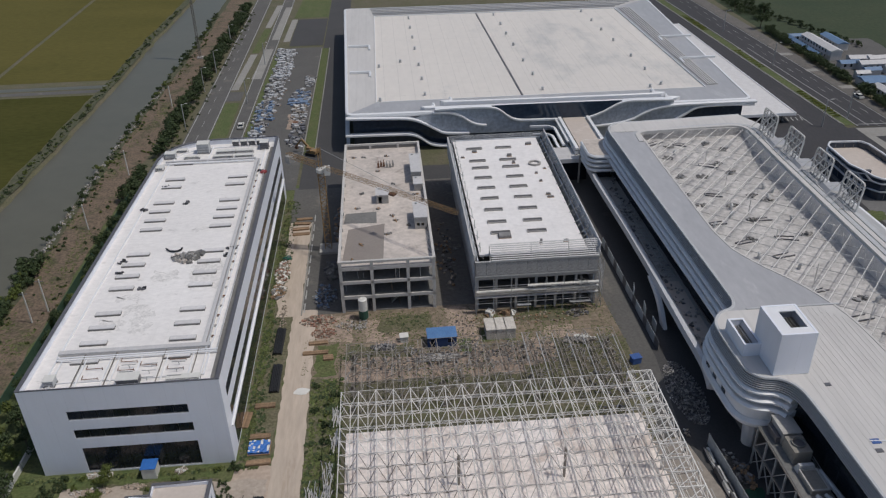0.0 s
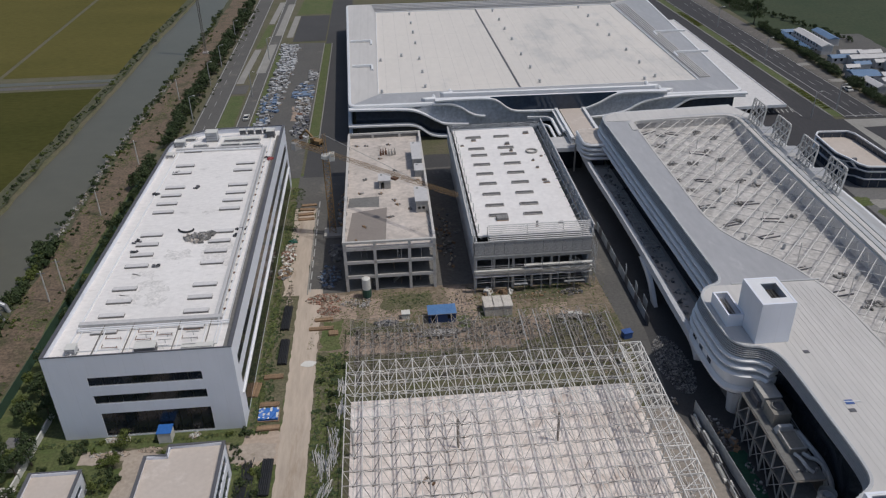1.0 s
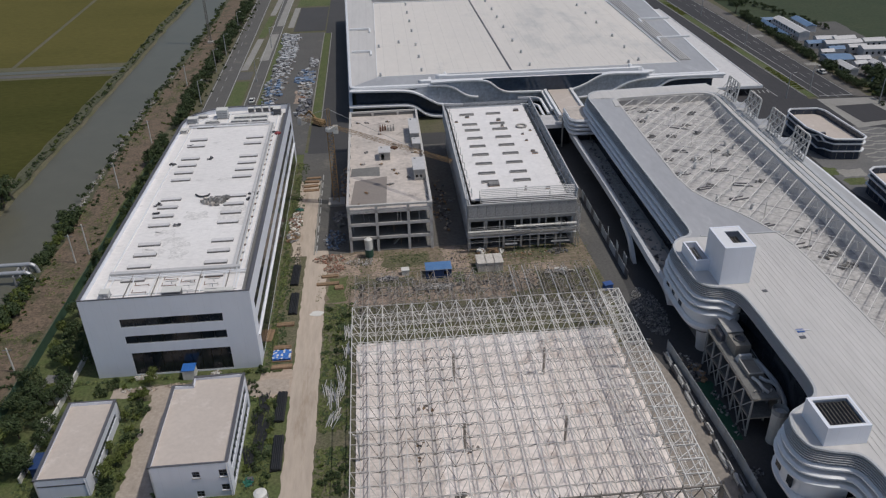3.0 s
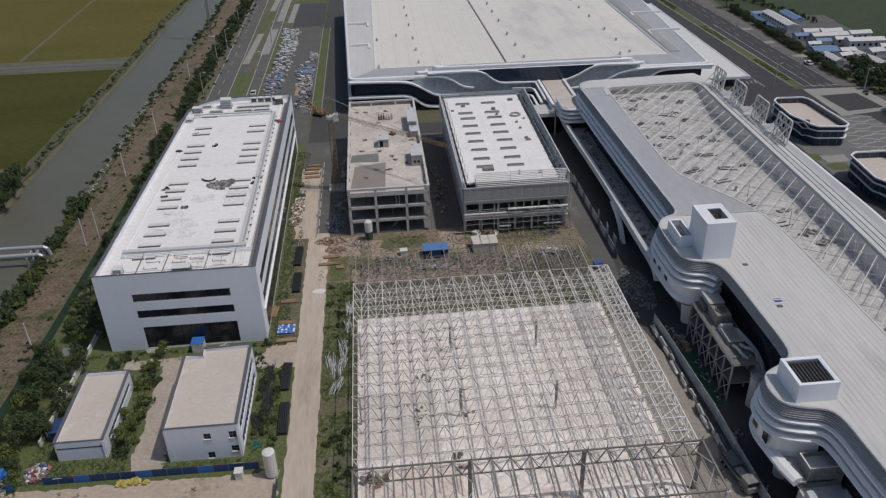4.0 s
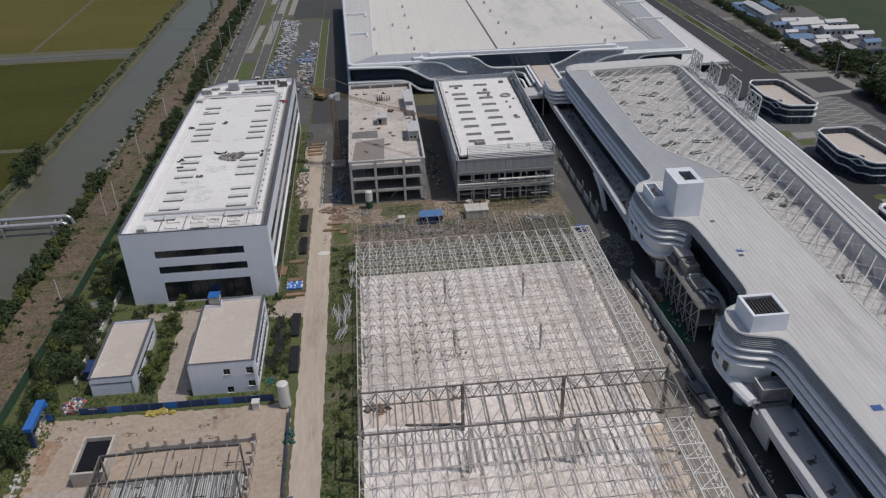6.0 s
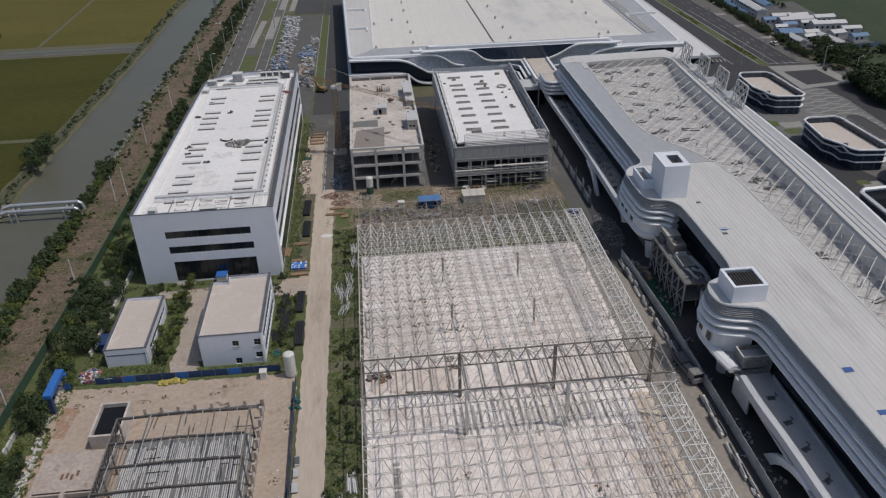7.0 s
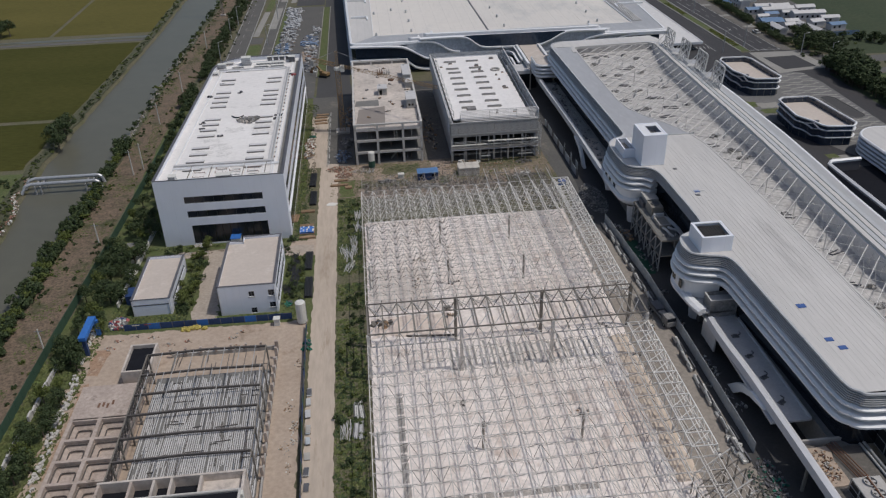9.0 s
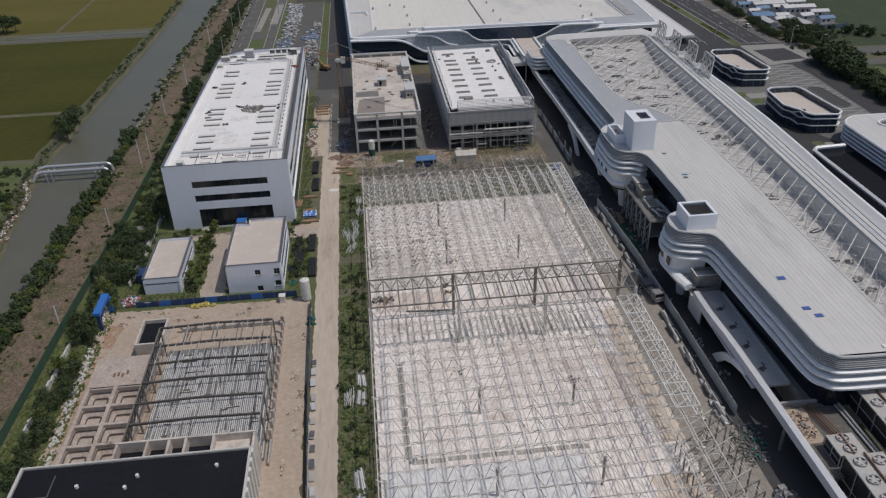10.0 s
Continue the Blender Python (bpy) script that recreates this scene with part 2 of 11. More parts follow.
M = {
    "soil": material("bare soil and weeds", (0.135, 0.115, 0.082), (0.085, 0.09, 0.04), big=0.12, small=1.5, grain=0.25, bump=0.6, bump_scale=2.0, rough=0.95),
    "weeds": material("weedy green ground", (0.064, 0.098, 0.026), (0.112, 0.115, 0.05), big=0.25, small=2.0, grain=0.35, bump=0.8, bump_scale=3.0, rough=0.95),
    "rice_gold": material("ripening rice field", (0.125, 0.108, 0.034), (0.088, 0.082, 0.024), big=0.03, small=0.9, grain=0.12, bump=0.4, bump_scale=4.0, rough=0.95, spec=0.1,
                          stain=(0.125, 0.105, 0.026), stain_scale=0.05, stretch=(0.35, 1, 1)),
    "rice_green": material("green rice field", (0.046, 0.050, 0.012), (0.068, 0.066, 0.018), big=0.035, small=0.9, grain=0.16, bump=0.4, bump_scale=4.0, rough=0.95, spec=0.1, stretch=(0.35, 1, 1)),
    "meadow": material("dark green meadow", (0.028, 0.046, 0.019), (0.046, 0.058, 0.026), big=0.06, small=0.6, grain=0.2, bump=0.5, bump_scale=2.0, rough=0.95),
    "dirt": material("reddish brown dirt strip", (0.185, 0.132, 0.092), (0.10, 0.078, 0.054), big=0.35, small=1.6, grain=0.5, bump=0.8, bump_scale=2.0, rough=0.95,
                     stain=(0.066, 0.068, 0.032), stain_at=0.515, stain_scale=0.16),
    "water": material("murky canal water", (0.105, 0.104, 0.080), (0.12, 0.117, 0.09), rough=0.28, big=0.03, small=0.2, grain=0.05, bump=0.05, bump_scale=0.8, spec=0.18),
    "bank": material("stony river bank", (0.098, 0.094, 0.058), (0.050, 0.060, 0.028), big=0.4, small=2.0, grain=0.35, bump=0.9, bump_scale=2.0, rough=0.95),
    "haul": material("dusty concrete haul road", (0.50, 0.42, 0.345), (0.41, 0.345, 0.28), big=0.12, small=1.2, grain=0.1, bump=0.25, bump_scale=5.0, rough=0.92,
                     stain=(0.32, 0.255, 0.19), stain_at=0.565, stain_scale=0.22, stretch=(1, 0.16, 1)),
    "sand": material("sandy trodden ground", (0.435, 0.352, 0.282), (0.37, 0.292, 0.228), big=0.16, small=1.2, grain=0.13, bump=0.25, bump_scale=3.0, rough=0.95,
                     stain=(0.24, 0.175, 0.125), stain_at=0.58, stain_scale=0.12),
    "rubble": material("stony rubble ground", (0.25, 0.20, 0.15), (0.145, 0.115, 0.08), big=0.25, small=1.2, grain=0.35, bump=1.0, bump_scale=1.5, rough=0.95,
                       stain=(0.07, 0.085, 0.03), stain_at=0.56, stain_scale=0.14),
    "asphalt": material("dark asphalt", (0.064, 0.062, 0.062), (0.052, 0.051, 0.051), big=0.1, small=2.0, grain=0.12, bump=0.2, bump_scale=20, rough=0.85,
                        stain=(0.085, 0.083, 0.08), stain_at=0.6, stain_scale=0.1),
    "asphalt_road": material("dark road asphalt", (0.047, 0.045, 0.048), (0.038, 0.037, 0.039), big=0.1, small=2.0, grain=0.14, bump=0.2, bump_scale=20, rough=0.85,
                             stain=(0.064, 0.06, 0.06), stain_at=0.58, stain_scale=0.12, stretch=(1, 0.2, 1)),
    "asphalt_old": material("worn grey asphalt", (0.115, 0.110, 0.102), (0.090, 0.087, 0.082), big=0.1, small=1.5, grain=0.15, bump=0.3, bump_scale=10, rough=0.9,
                            stain=(0.17, 0.155, 0.135), stain_at=0.58, stain_scale=0.12),
    "paving": material("pale concrete paving", (0.30, 0.29, 0.265), (0.24, 0.23, 0.21), big=0.15, small=1.5, grain=0.12, bump=0.2, rough=0.9,
                       stain=(0.22, 0.205, 0.18), stain_at=0.6, stain_scale=0.15),
    "slab": material("dusty floor slab", (0.87, 0.80, 0.755), (0.74, 0.655, 0.595), big=0.07, mix=0.3, small=1.6, grain=0.14, bump=0.2, rough=0.92,
                     stain=(0.57, 0.475, 0.415), stain_at=0.535, stain_scale=0.12, seam=((5.92, 5.92), 0.06, 0.08)),
    "dust_pink": material("pinkish dust on concrete", (0.66, 0.545, 0.47), (0.74, 0.645, 0.575), big=0.25, small=1.6, grain=0.12, bump=0.2, rough=0.95, stain=(0.46, 0.365, 0.30), stain_at=0.57, stain_scale=0.3),
    "dust_tan": material("tan dust on concrete", (0.56, 0.455, 0.36), (0.66, 0.56, 0.465), big=0.3, small=1.6, grain=0.14, bump=0.2, rough=0.95, stain=(0.40, 0.31, 0.235), stain_at=0.58, stain_scale=0.3),
    "dust_grey": material("grey washed concrete", (0.68, 0.675, 0.675), (0.74, 0.72, 0.705), big=0.25, small=1.6, grain=0.1, bump=0.2, rough=0.9, stain=(0.54, 0.53, 0.525), stain_at=0.57, stain_scale=0.25),
    "dust_brown": material("brown grime on concrete", (0.70, 0.625, 0.57), (0.60, 0.53, 0.475), big=0.4, small=1.6, grain=0.18, bump=0.3, rough=0.95, stain=(0.34, 0.27, 0.225), stain_at=0.57, stain_scale=0.5),
    "red_soil": material("reddish trodden soil", (0.36, 0.235, 0.155), (0.30, 0.205, 0.145), big=0.4, small=1.6, grain=0.25, bump=0.5, rough=0.95, stain=(0.40, 0.31, 0.24), stain_at=0.52, stain_scale=0.4),
    "unit_brown": material("brown-grey plant casing", (0.29, 0.27, 0.235), (0.22, 0.205, 0.18), big=0.5, small=2.0, grain=0.12, bump=0.05, rough=0.7),
    "trench": material("half-filled dim trench", (0.31, 0.285, 0.26), (0.45, 0.41, 0.375), big=0.8, small=2.0, grain=0.2, bump=0.4, rough=0.95),
    "concrete": material("grey cast concrete", (0.40, 0.385, 0.36), (0.32, 0.305, 0.285), big=0.2, small=2.0, grain=0.1, bump=0.2, rough=0.9,
                         stain=(0.24, 0.225, 0.20), stain_at=0.62, stain_scale=0.3),
    # dark concrete; also paints the shade of interiors, the podium void and roof strips
    "concrete_dark": material("dark raw concrete, also painted shade", (0.20, 0.195, 0.185), (0.15, 0.147, 0.14), big=0.3, small=2.0, grain=0.15, bump=0.3, rough=0.92),
    "roof_dusty": material("dusty concrete roof", (0.60, 0.535, 0.48), (0.43, 0.385, 0.345), big=0.14, small=0.9, grain=0.14, bump=0.25, rough=0.92,
                           stain=(0.33, 0.29, 0.26), stain_at=0.55, stain_scale=0.2),
    "roof_screed": material("fresh grey screed", (0.255, 0.225, 0.20), (0.23, 0.20, 0.18), big=0.2, small=2.0, grain=0.05, bump=0.1, rough=0.85),
    "roof_white": material("white roofing membrane", (0.80, 0.775, 0.755), (0.72, 0.695, 0.675), big=0.12, small=0.8, grain=0.06, bump=0.08, rough=0.65,
                           stain=(0.64, 0.615, 0.59), stain_at=0.60, stain_scale=0.16, seam=((2.1, 14.0), 0.03, 0.07)),
    "roof_hall": material("pale hall roof sheeting", (0.71, 0.665, 0.605), (0.63, 0.595, 0.55), big=0.025, small=0.5, grain=0.03, bump=0.06, rough=0.55,
                          stain=(0.46, 0.455, 0.44), stain_at=0.57, stain_scale=0.022, stretch=(1, 0.5, 1), seam=((4.6, 30.0), 0.07, 0.2)),
    "roof_beige": material("beige gravelled roof", (0.54, 0.475, 0.42), (0.47, 0.41, 0.36), big=0.09, small=1.2, grain=0.05, bump=0.15, rough=0.92, stain=(0.60, 0.54, 0.49), stain_at=0.56, stain_scale=0.2),
    "roof_dark": material("black bitumen roof", (0.012, 0.013, 0.017), (0.016, 0.017, 0.022), big=0.1, small=1.0, grain=0.12, bump=0.1, rough=0.9, spec=0.1,
                          stain=(0.022, 0.023, 0.028), stain_at=0.62, stain_scale=0.2),
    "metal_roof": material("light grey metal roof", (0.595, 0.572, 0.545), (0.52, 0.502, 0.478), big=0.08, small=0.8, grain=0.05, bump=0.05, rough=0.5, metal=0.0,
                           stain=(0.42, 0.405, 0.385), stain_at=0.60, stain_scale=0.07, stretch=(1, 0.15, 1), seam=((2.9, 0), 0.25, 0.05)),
    # darker copy of the metal roof; also paints border sheen and the east slope
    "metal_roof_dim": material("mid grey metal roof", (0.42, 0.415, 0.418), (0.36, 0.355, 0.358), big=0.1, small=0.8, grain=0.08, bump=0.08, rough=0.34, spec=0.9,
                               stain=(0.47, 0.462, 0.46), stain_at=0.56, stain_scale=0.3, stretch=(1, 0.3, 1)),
    "deck_white": material("white inner deck", (0.56, 0.535, 0.51), (0.42, 0.405, 0.39), big=0.09, small=0.9, grain=0.26, bump=0.2, bump_scale=1.5, rough=0.8,
                           stain=(0.36, 0.35, 0.34), stain_at=0.60, stain_scale=0.12),
    "white": material("white wall panel", (0.79, 0.81, 0.87), (0.74, 0.76, 0.82), big=0.08, small=0.6, grain=0.02, bump=0.03, rough=0.55,
                      stain=(0.64, 0.645, 0.66), stain_at=0.66, stain_scale=0.15, stretch=(1, 1, 0.3), seam=((3.1, 3.1), 0.02, 0.12)),
    "white_trim": material("glossy white cladding", (0.76, 0.765, 0.775), (0.71, 0.715, 0.725), big=0.1, small=0.6, grain=0.03, bump=0.03, rough=0.4,
                           stain=(0.58, 0.58, 0.58), stain_at=0.66, stain_scale=0.2),
    "white_dusty": material("dusty white cladding", (0.60, 0.605, 0.625), (0.50, 0.505, 0.525), big=0.25, small=0.8, grain=0.06, bump=0.03, rough=0.5,
                            stain=(0.38, 0.375, 0.37), stain_at=0.6, stain_scale=0.3, stretch=(1, 0.35, 1)),
    "louvre": material("silver louvre metal", (0.50, 0.505, 0.51), (0.42, 0.425, 0.43), big=0.2, small=2, grain=0.08, bump=0.05, rough=0.45),
    "perforated": material("silver perforated panel", (0.56, 0.585, 0.62), (0.44, 0.46, 0.495), big=0.3, small=1.2, grain=0.25, bump=0.3, bump_scale=3.0, rough=0.5),
    "cap": material("dark grey parapet capping", (0.115, 0.115, 0.125), (0.09, 0.09, 0.10), big=0.3, small=3, grain=0.06, bump=0.03, rough=0.5),
    # slight blue in the base colour stands for reflected sky
    "glass": material("dark glass with painted sky blue", (0.010, 0.014, 0.020), (0.016, 0.020, 0.027), big=0.4, small=1.0, grain=0.2, bump=0.02, bump_scale=0.5, rough=0.12, spec=0.5),
    "glass_blue": material("blue tinted glass", (0.028, 0.042, 0.066), (0.036, 0.052, 0.078), big=0.4, small=1.0, grain=0.2, bump=0.02, bump_scale=0.5, rough=0.1, spec=0.5),
    "mullion": material("grey window bar", (0.16, 0.165, 0.17), grain=0.05, bump=0.0, rough=0.5),
    "steel_white": material("white painted steel", (0.70, 0.68, 0.645), (0.58, 0.56, 0.53), big=0.25, small=2.0, grain=0.1, bump=0.0, rough=0.55, per_island=0.16),
    "steel_tube": material("dusty grey-white steel tube", (0.60, 0.57, 0.535), (0.46, 0.435, 0.405), big=0.2, small=2.0, grain=0.12, bump=0.0, rough=0.6, per_island=0.25),
    "blue_dull": material("faded blue roof sheet", (0.11, 0.19, 0.32), (0.14, 0.22, 0.33), big=0.4, small=2.0, grain=0.1, bump=0.05, rough=0.6),
    "steel_dark": material("dull grey brown steel", (0.21, 0.19, 0.165), (0.15, 0.135, 0.115), big=0.3, small=2.0, grain=0.15, bump=0.0, rough=0.7, per_island=0.12),
    "steel_grey": material("galvanised steel", (0.40, 0.40, 0.395), (0.31, 0.31, 0.305), big=0.3, small=2.0, grain=0.1, bump=0.0, rough=0.5, per_island=0.15),
    "rust": material("rusty iron", (0.20, 0.10, 0.06), (0.13, 0.07, 0.045), big=0.6, small=3.0, grain=0.25, bump=0.2, rough=0.85),
    "yellow": material("weathered yellow crane paint", (0.30, 0.185, 0.075), (0.21, 0.135, 0.065), big=0.5, small=2.0, grain=0.15, bump=0.0, rough=0.6, per_island=0.1),
    "blue": material("bright blue sheet metal", (0.035, 0.16, 0.50), (0.03, 0.13, 0.40), big=0.4, small=2.0, grain=0.1, bump=0.05, rough=0.55),
    "blue_deep": material("deep blue sheet", (0.05, 0.115, 0.33), (0.04, 0.095, 0.27), big=0.4, small=2.0, grain=0.1, bump=0.05, rough=0.6),
    "navy": material("navy hoarding panel", (0.022, 0.055, 0.165), (0.02, 0.045, 0.12), big=0.3, small=2.0, grain=0.12, bump=0.05, rough=0.6),
    "red": material("faded red paint", (0.35, 0.07, 0.07), (0.28, 0.06, 0.06), big=0.4, grain=0.1, bump=0.0, rough=0.6),
    "hoarding": material("grey site hoarding", (0.42, 0.455, 0.48), (0.34, 0.37, 0.39), big=0.3, small=1.5, grain=0.1, bump=0.05, rough=0.6, per_object=0.12),
    "fence": material("green mesh fence", (0.045, 0.094, 0.062), (0.036, 0.074, 0.05), grain=0.1, bump=0.0, rough=0.7),
    "black": material("black plastic pipe", (0.014, 0.015, 0.017), (0.022, 0.023, 0.025), grain=0.2, bump=0.05, rough=0.5),
    "timber": material("weathered timber", (0.30, 0.20, 0.12), (0.22, 0.145, 0.09), big=0.6, small=3.0, grain=0.25, bump=0.2, rough=0.9, per_object=0.25, per_island=0.0),
    "brick": material("broken red brick", (0.33, 0.17, 0.12), (0.25, 0.14, 0.10), big=0.5, small=3.0, grain=0.3, bump=0.5, rough=0.95, per_island=0.25),
    "debris": material("mixed building rubble", (0.36, 0.31, 0.25), (0.24, 0.20, 0.16), big=0.6, small=2.0, grain=0.3, bump=0.5, rough=0.95, per_island=0.45),
    "debris_grey": material("grey building waste", (0.26, 0.255, 0.25), (0.17, 0.165, 0.16), big=0.6, small=2.0, grain=0.3, bump=0.5, rough=0.95, per_island=0.5),
    "junk_pale": material("pale wrapped goods", (0.48, 0.48, 0.48), (0.33, 0.335, 0.34), big=0.6, small=2.0, grain=0.15, bump=0.2, rough=0.7, per_island=0.35),
    "tarp_green": material("green netting", (0.02, 0.16, 0.11), (0.02, 0.11, 0.08), big=0.6, small=2.0, grain=0.25, bump=0.5, rough=0.8),
    "net_dark": material("dusty dark green netting", (0.012, 0.075, 0.042), (0.014, 0.055, 0.035), big=0.6, small=2.0, grain=0.25, bump=0.4, rough=0.85),
    "tarp_blue": material("blue tarpaulin", (0.12, 0.18, 0.28), (0.17, 0.23, 0.32), big=0.7, small=2.0, grain=0.25, bump=0.6, rough=0.6),
    "yellow_sack": material("yellow sacks", (0.46, 0.38, 0.10), (0.38, 0.31, 0.08), grain=0.2, bump=0.3, rough=0.8, per_island=0.2),
    "cream": material("off-white painted steel", (0.66, 0.65, 0.61), (0.58, 0.57, 0.53), big=0.3, small=1.5, grain=0.06, bump=0.03, rough=0.55, stain=(0.42, 0.39, 0.34), stain_at=0.64, stain_scale=0.5),
    "green_paint": material("dark green paint", (0.03, 0.085, 0.06), grain=0.1, bump=0.0, rough=0.6),
    "tyre": material("black rubber", (0.02, 0.02, 0.021), grain=0.1, bump=0.05, rough=0.85),
    "bark": material("tree bark", (0.13, 0.10, 0.075), (0.09, 0.07, 0.05), big=1.0, small=6.0, grain=0.2, bump=0.4, rough=0.95),
    "leaf": material("dark green foliage", (0.034, 0.055, 0.020), (0.053, 0.072, 0.027), big=0.8, small=3.0, grain=0.25, bump=0.0, rough=0.7, per_island=0.35, spec=0.3),
    "blade": material("soft weed blades", (0.082, 0.112, 0.036), (0.115, 0.12, 0.05), big=0.5, small=2.0, grain=0.25, bump=0.0, rough=0.85, per_island=0.35, spec=0.2),
    "leaf_light": material("light green foliage", (0.075, 0.105, 0.022), (0.10, 0.115, 0.03), big=0.8, small=3.0, grain=0.25, bump=0.0, rough=0.7, per_island=0.35, spec=0.3),
    "line": material("worn white road paint", (0.42, 0.42, 0.40), (0.28, 0.28, 0.27), big=0.6, small=2.0, grain=0.15, bump=0.0, rough=0.8),
    "lid_pale": material("pale weathered sheet lid", (0.66, 0.645, 0.635), (0.56, 0.545, 0.535), big=0.5, small=2.0, grain=0.1, bump=0.03, rough=0.6, per_object=0.08),
    "concrete_pale": material("pale fair-faced concrete", (0.55, 0.53, 0.50), (0.46, 0.44, 0.415), big=0.25, small=2.0, grain=0.1, bump=0.2, rough=0.9, stain=(0.34, 0.32, 0.29), stain_at=0.6, stain_scale=0.35),
    "fan_top": material("weathered pale fan plate", (0.47, 0.452, 0.43), (0.36, 0.345, 0.325), big=0.5, small=2.0, grain=0.12, bump=0.05, rough=0.7, stain=(0.27, 0.24, 0.21), stain_at=0.6, stain_scale=0.6),
    "lid_grey": material("dull grey sheet lid", (0.56, 0.55, 0.545), (0.47, 0.46, 0.455), big=0.5, small=2.0, grain=0.1, bump=0.03, rough=0.6),
    "screen": material("grey-green scaffold screen", (0.37, 0.365, 0.355), (0.29, 0.285, 0.28), big=0.4, small=3.0, grain=0.3, bump=0.3, bump_scale=3.0, rough=0.7),
    "lane": material("dusty grey lane", (0.15, 0.138, 0.124), (0.105, 0.098, 0.09), big=0.15, small=1.2, grain=0.2, bump=0.3, rough=0.9, stain=(0.21, 0.185, 0.155), stain_at=0.57, stain_scale=0.15),
    "steel_brown": material("dusty brown grey steel tube", (0.30, 0.275, 0.245), (0.21, 0.19, 0.165), big=0.3, small=2.0, grain=0.12, bump=0.0, rough=0.7, per_island=0.3),
    "blue_sun": material("sun-faded blue sheet roof", (0.10, 0.22, 0.43), (0.075, 0.17, 0.35), big=0.5, small=2.5, grain=0.14, bump=0.1, rough=0.6, stain=(0.25, 0.30, 0.36), stain_at=0.6, stain_scale=0.8),
    "rust_white": material("rust-streaked white sheet", (0.60, 0.57, 0.52), (0.48, 0.44, 0.385), big=0.5, small=2.5, grain=0.15, bump=0.1, rough=0.7, stain=(0.30, 0.19, 0.12), stain_at=0.58, stain_scale=0.9),
    "rubble_tan": material("pale pinkish trodden rubble", (0.37, 0.288, 0.228), (0.265, 0.203, 0.158), big=0.3, small=1.4, grain=0.32, bump=0.9, bump_scale=2.0, rough=0.95, stain=(0.12, 0.105, 0.082), stain_at=0.57, stain_scale=0.5),
    "roof_smear": material("grimy white roofing", (0.62, 0.60, 0.575), (0.74, 0.715, 0.69), big=0.5, small=2.0, grain=0.16, bump=0.05, rough=0.75, stain=(0.45, 0.43, 0.41), stain_at=0.58, stain_scale=0.6),
    "scrub": material("olive scrub on rubble", (0.085, 0.092, 0.042), (0.15, 0.128, 0.088), big=0.5, small=2.0, grain=0.35, bump=0.8, bump_scale=3.0, rough=0.95),
    "roof_white_old": material("stained white roofing membrane", (0.80, 0.775, 0.75), (0.70, 0.675, 0.65), big=0.09, small=1.2, grain=0.07, bump=0.08, rough=0.65,
                               stain=(0.47, 0.45, 0.43), stain_at=0.60, stain_scale=0.3, stretch=(0.6, 1, 1), seam=((2.1, 14.0), 0.03, 0.07)),
    "road_tan": material("dusty tan site road", (0.30, 0.265, 0.228), (0.235, 0.208, 0.18), big=0.12, small=1.2, grain=0.16, bump=0.3, rough=0.9, stain=(0.13, 0.118, 0.105), stain_at=0.58, stain_scale=0.12),
    "path_grey": material("grey gravel path", (0.43, 0.365, 0.305), (0.33, 0.28, 0.23), big=0.3, small=1.5, grain=0.14, bump=0.25, bump_scale=3.0, rough=0.95, stain=(0.22, 0.19, 0.13), stain_at=0.6, stain_scale=0.25),
    "hedge": material("yellow-green hedge", (0.17, 0.18, 0.045), (0.12, 0.14, 0.035), big=0.8, small=3.0, grain=0.25, bump=0.0, rough=0.8, per_island=0.3, spec=0.2),
    "plaza": material("grey plaza paving", (0.165, 0.162, 0.158), (0.13, 0.128, 0.125), big=0.15, small=1.5, grain=0.15, bump=0.2, rough=0.9),
    "brown_concrete": material("pinkish brown raw concrete", (0.47, 0.395, 0.345), (0.36, 0.295, 0.255), big=0.3, small=1.5, grain=0.18, bump=0.3, rough=0.92,
                               stain=(0.17, 0.135, 0.11), stain_at=0.58, stain_scale=0.35),
    "frame_brown": material("dark primed steel", (0.12, 0.105, 0.095), (0.085, 0.076, 0.07), big=0.4, small=2.0, grain=0.2, bump=0.0, rough=0.7),
    "pipe": material("silver pipe insulation", (0.46, 0.47, 0.49), (0.38, 0.39, 0.41), big=0.5, small=2.0, grain=0.08, bump=0.03, rough=0.4, metal=0.3),
}

# ---- ground, river, fields, roads ----
WEST_BANK = [(-1500, -80), (-200, -97), (60, -99), (98, -100.6), (152, -107.2), (208, -106), (240, -104.5), (313, -101.8), (373, -101), (430, -98.4), (600, -93), (3000, -30)]
EAST_BANK = [(-1500, -70), (-200, -92), (66, -89.3), (105, -89), (150, -87.5), (250, -87.2), (314, -84.8), (367, -82.6), (449, -81.2), (600, -77), (3000, -12)]


def west_bank(y):
    return interp(WEST_BANK, y) + 0.9 * noise.noise(Vector((3.1, y * 0.11, 0))) + 0.4 * noise.noise(Vector((9.1, y * 0.4, 0)))


def east_bank(y):
    return interp(EAST_BANK, y) + 0.9 * noise.noise(Vector((7.7, y * 0.10, 0))) + 0.4 * noise.noise(Vector((1.1, y * 0.45, 0)))


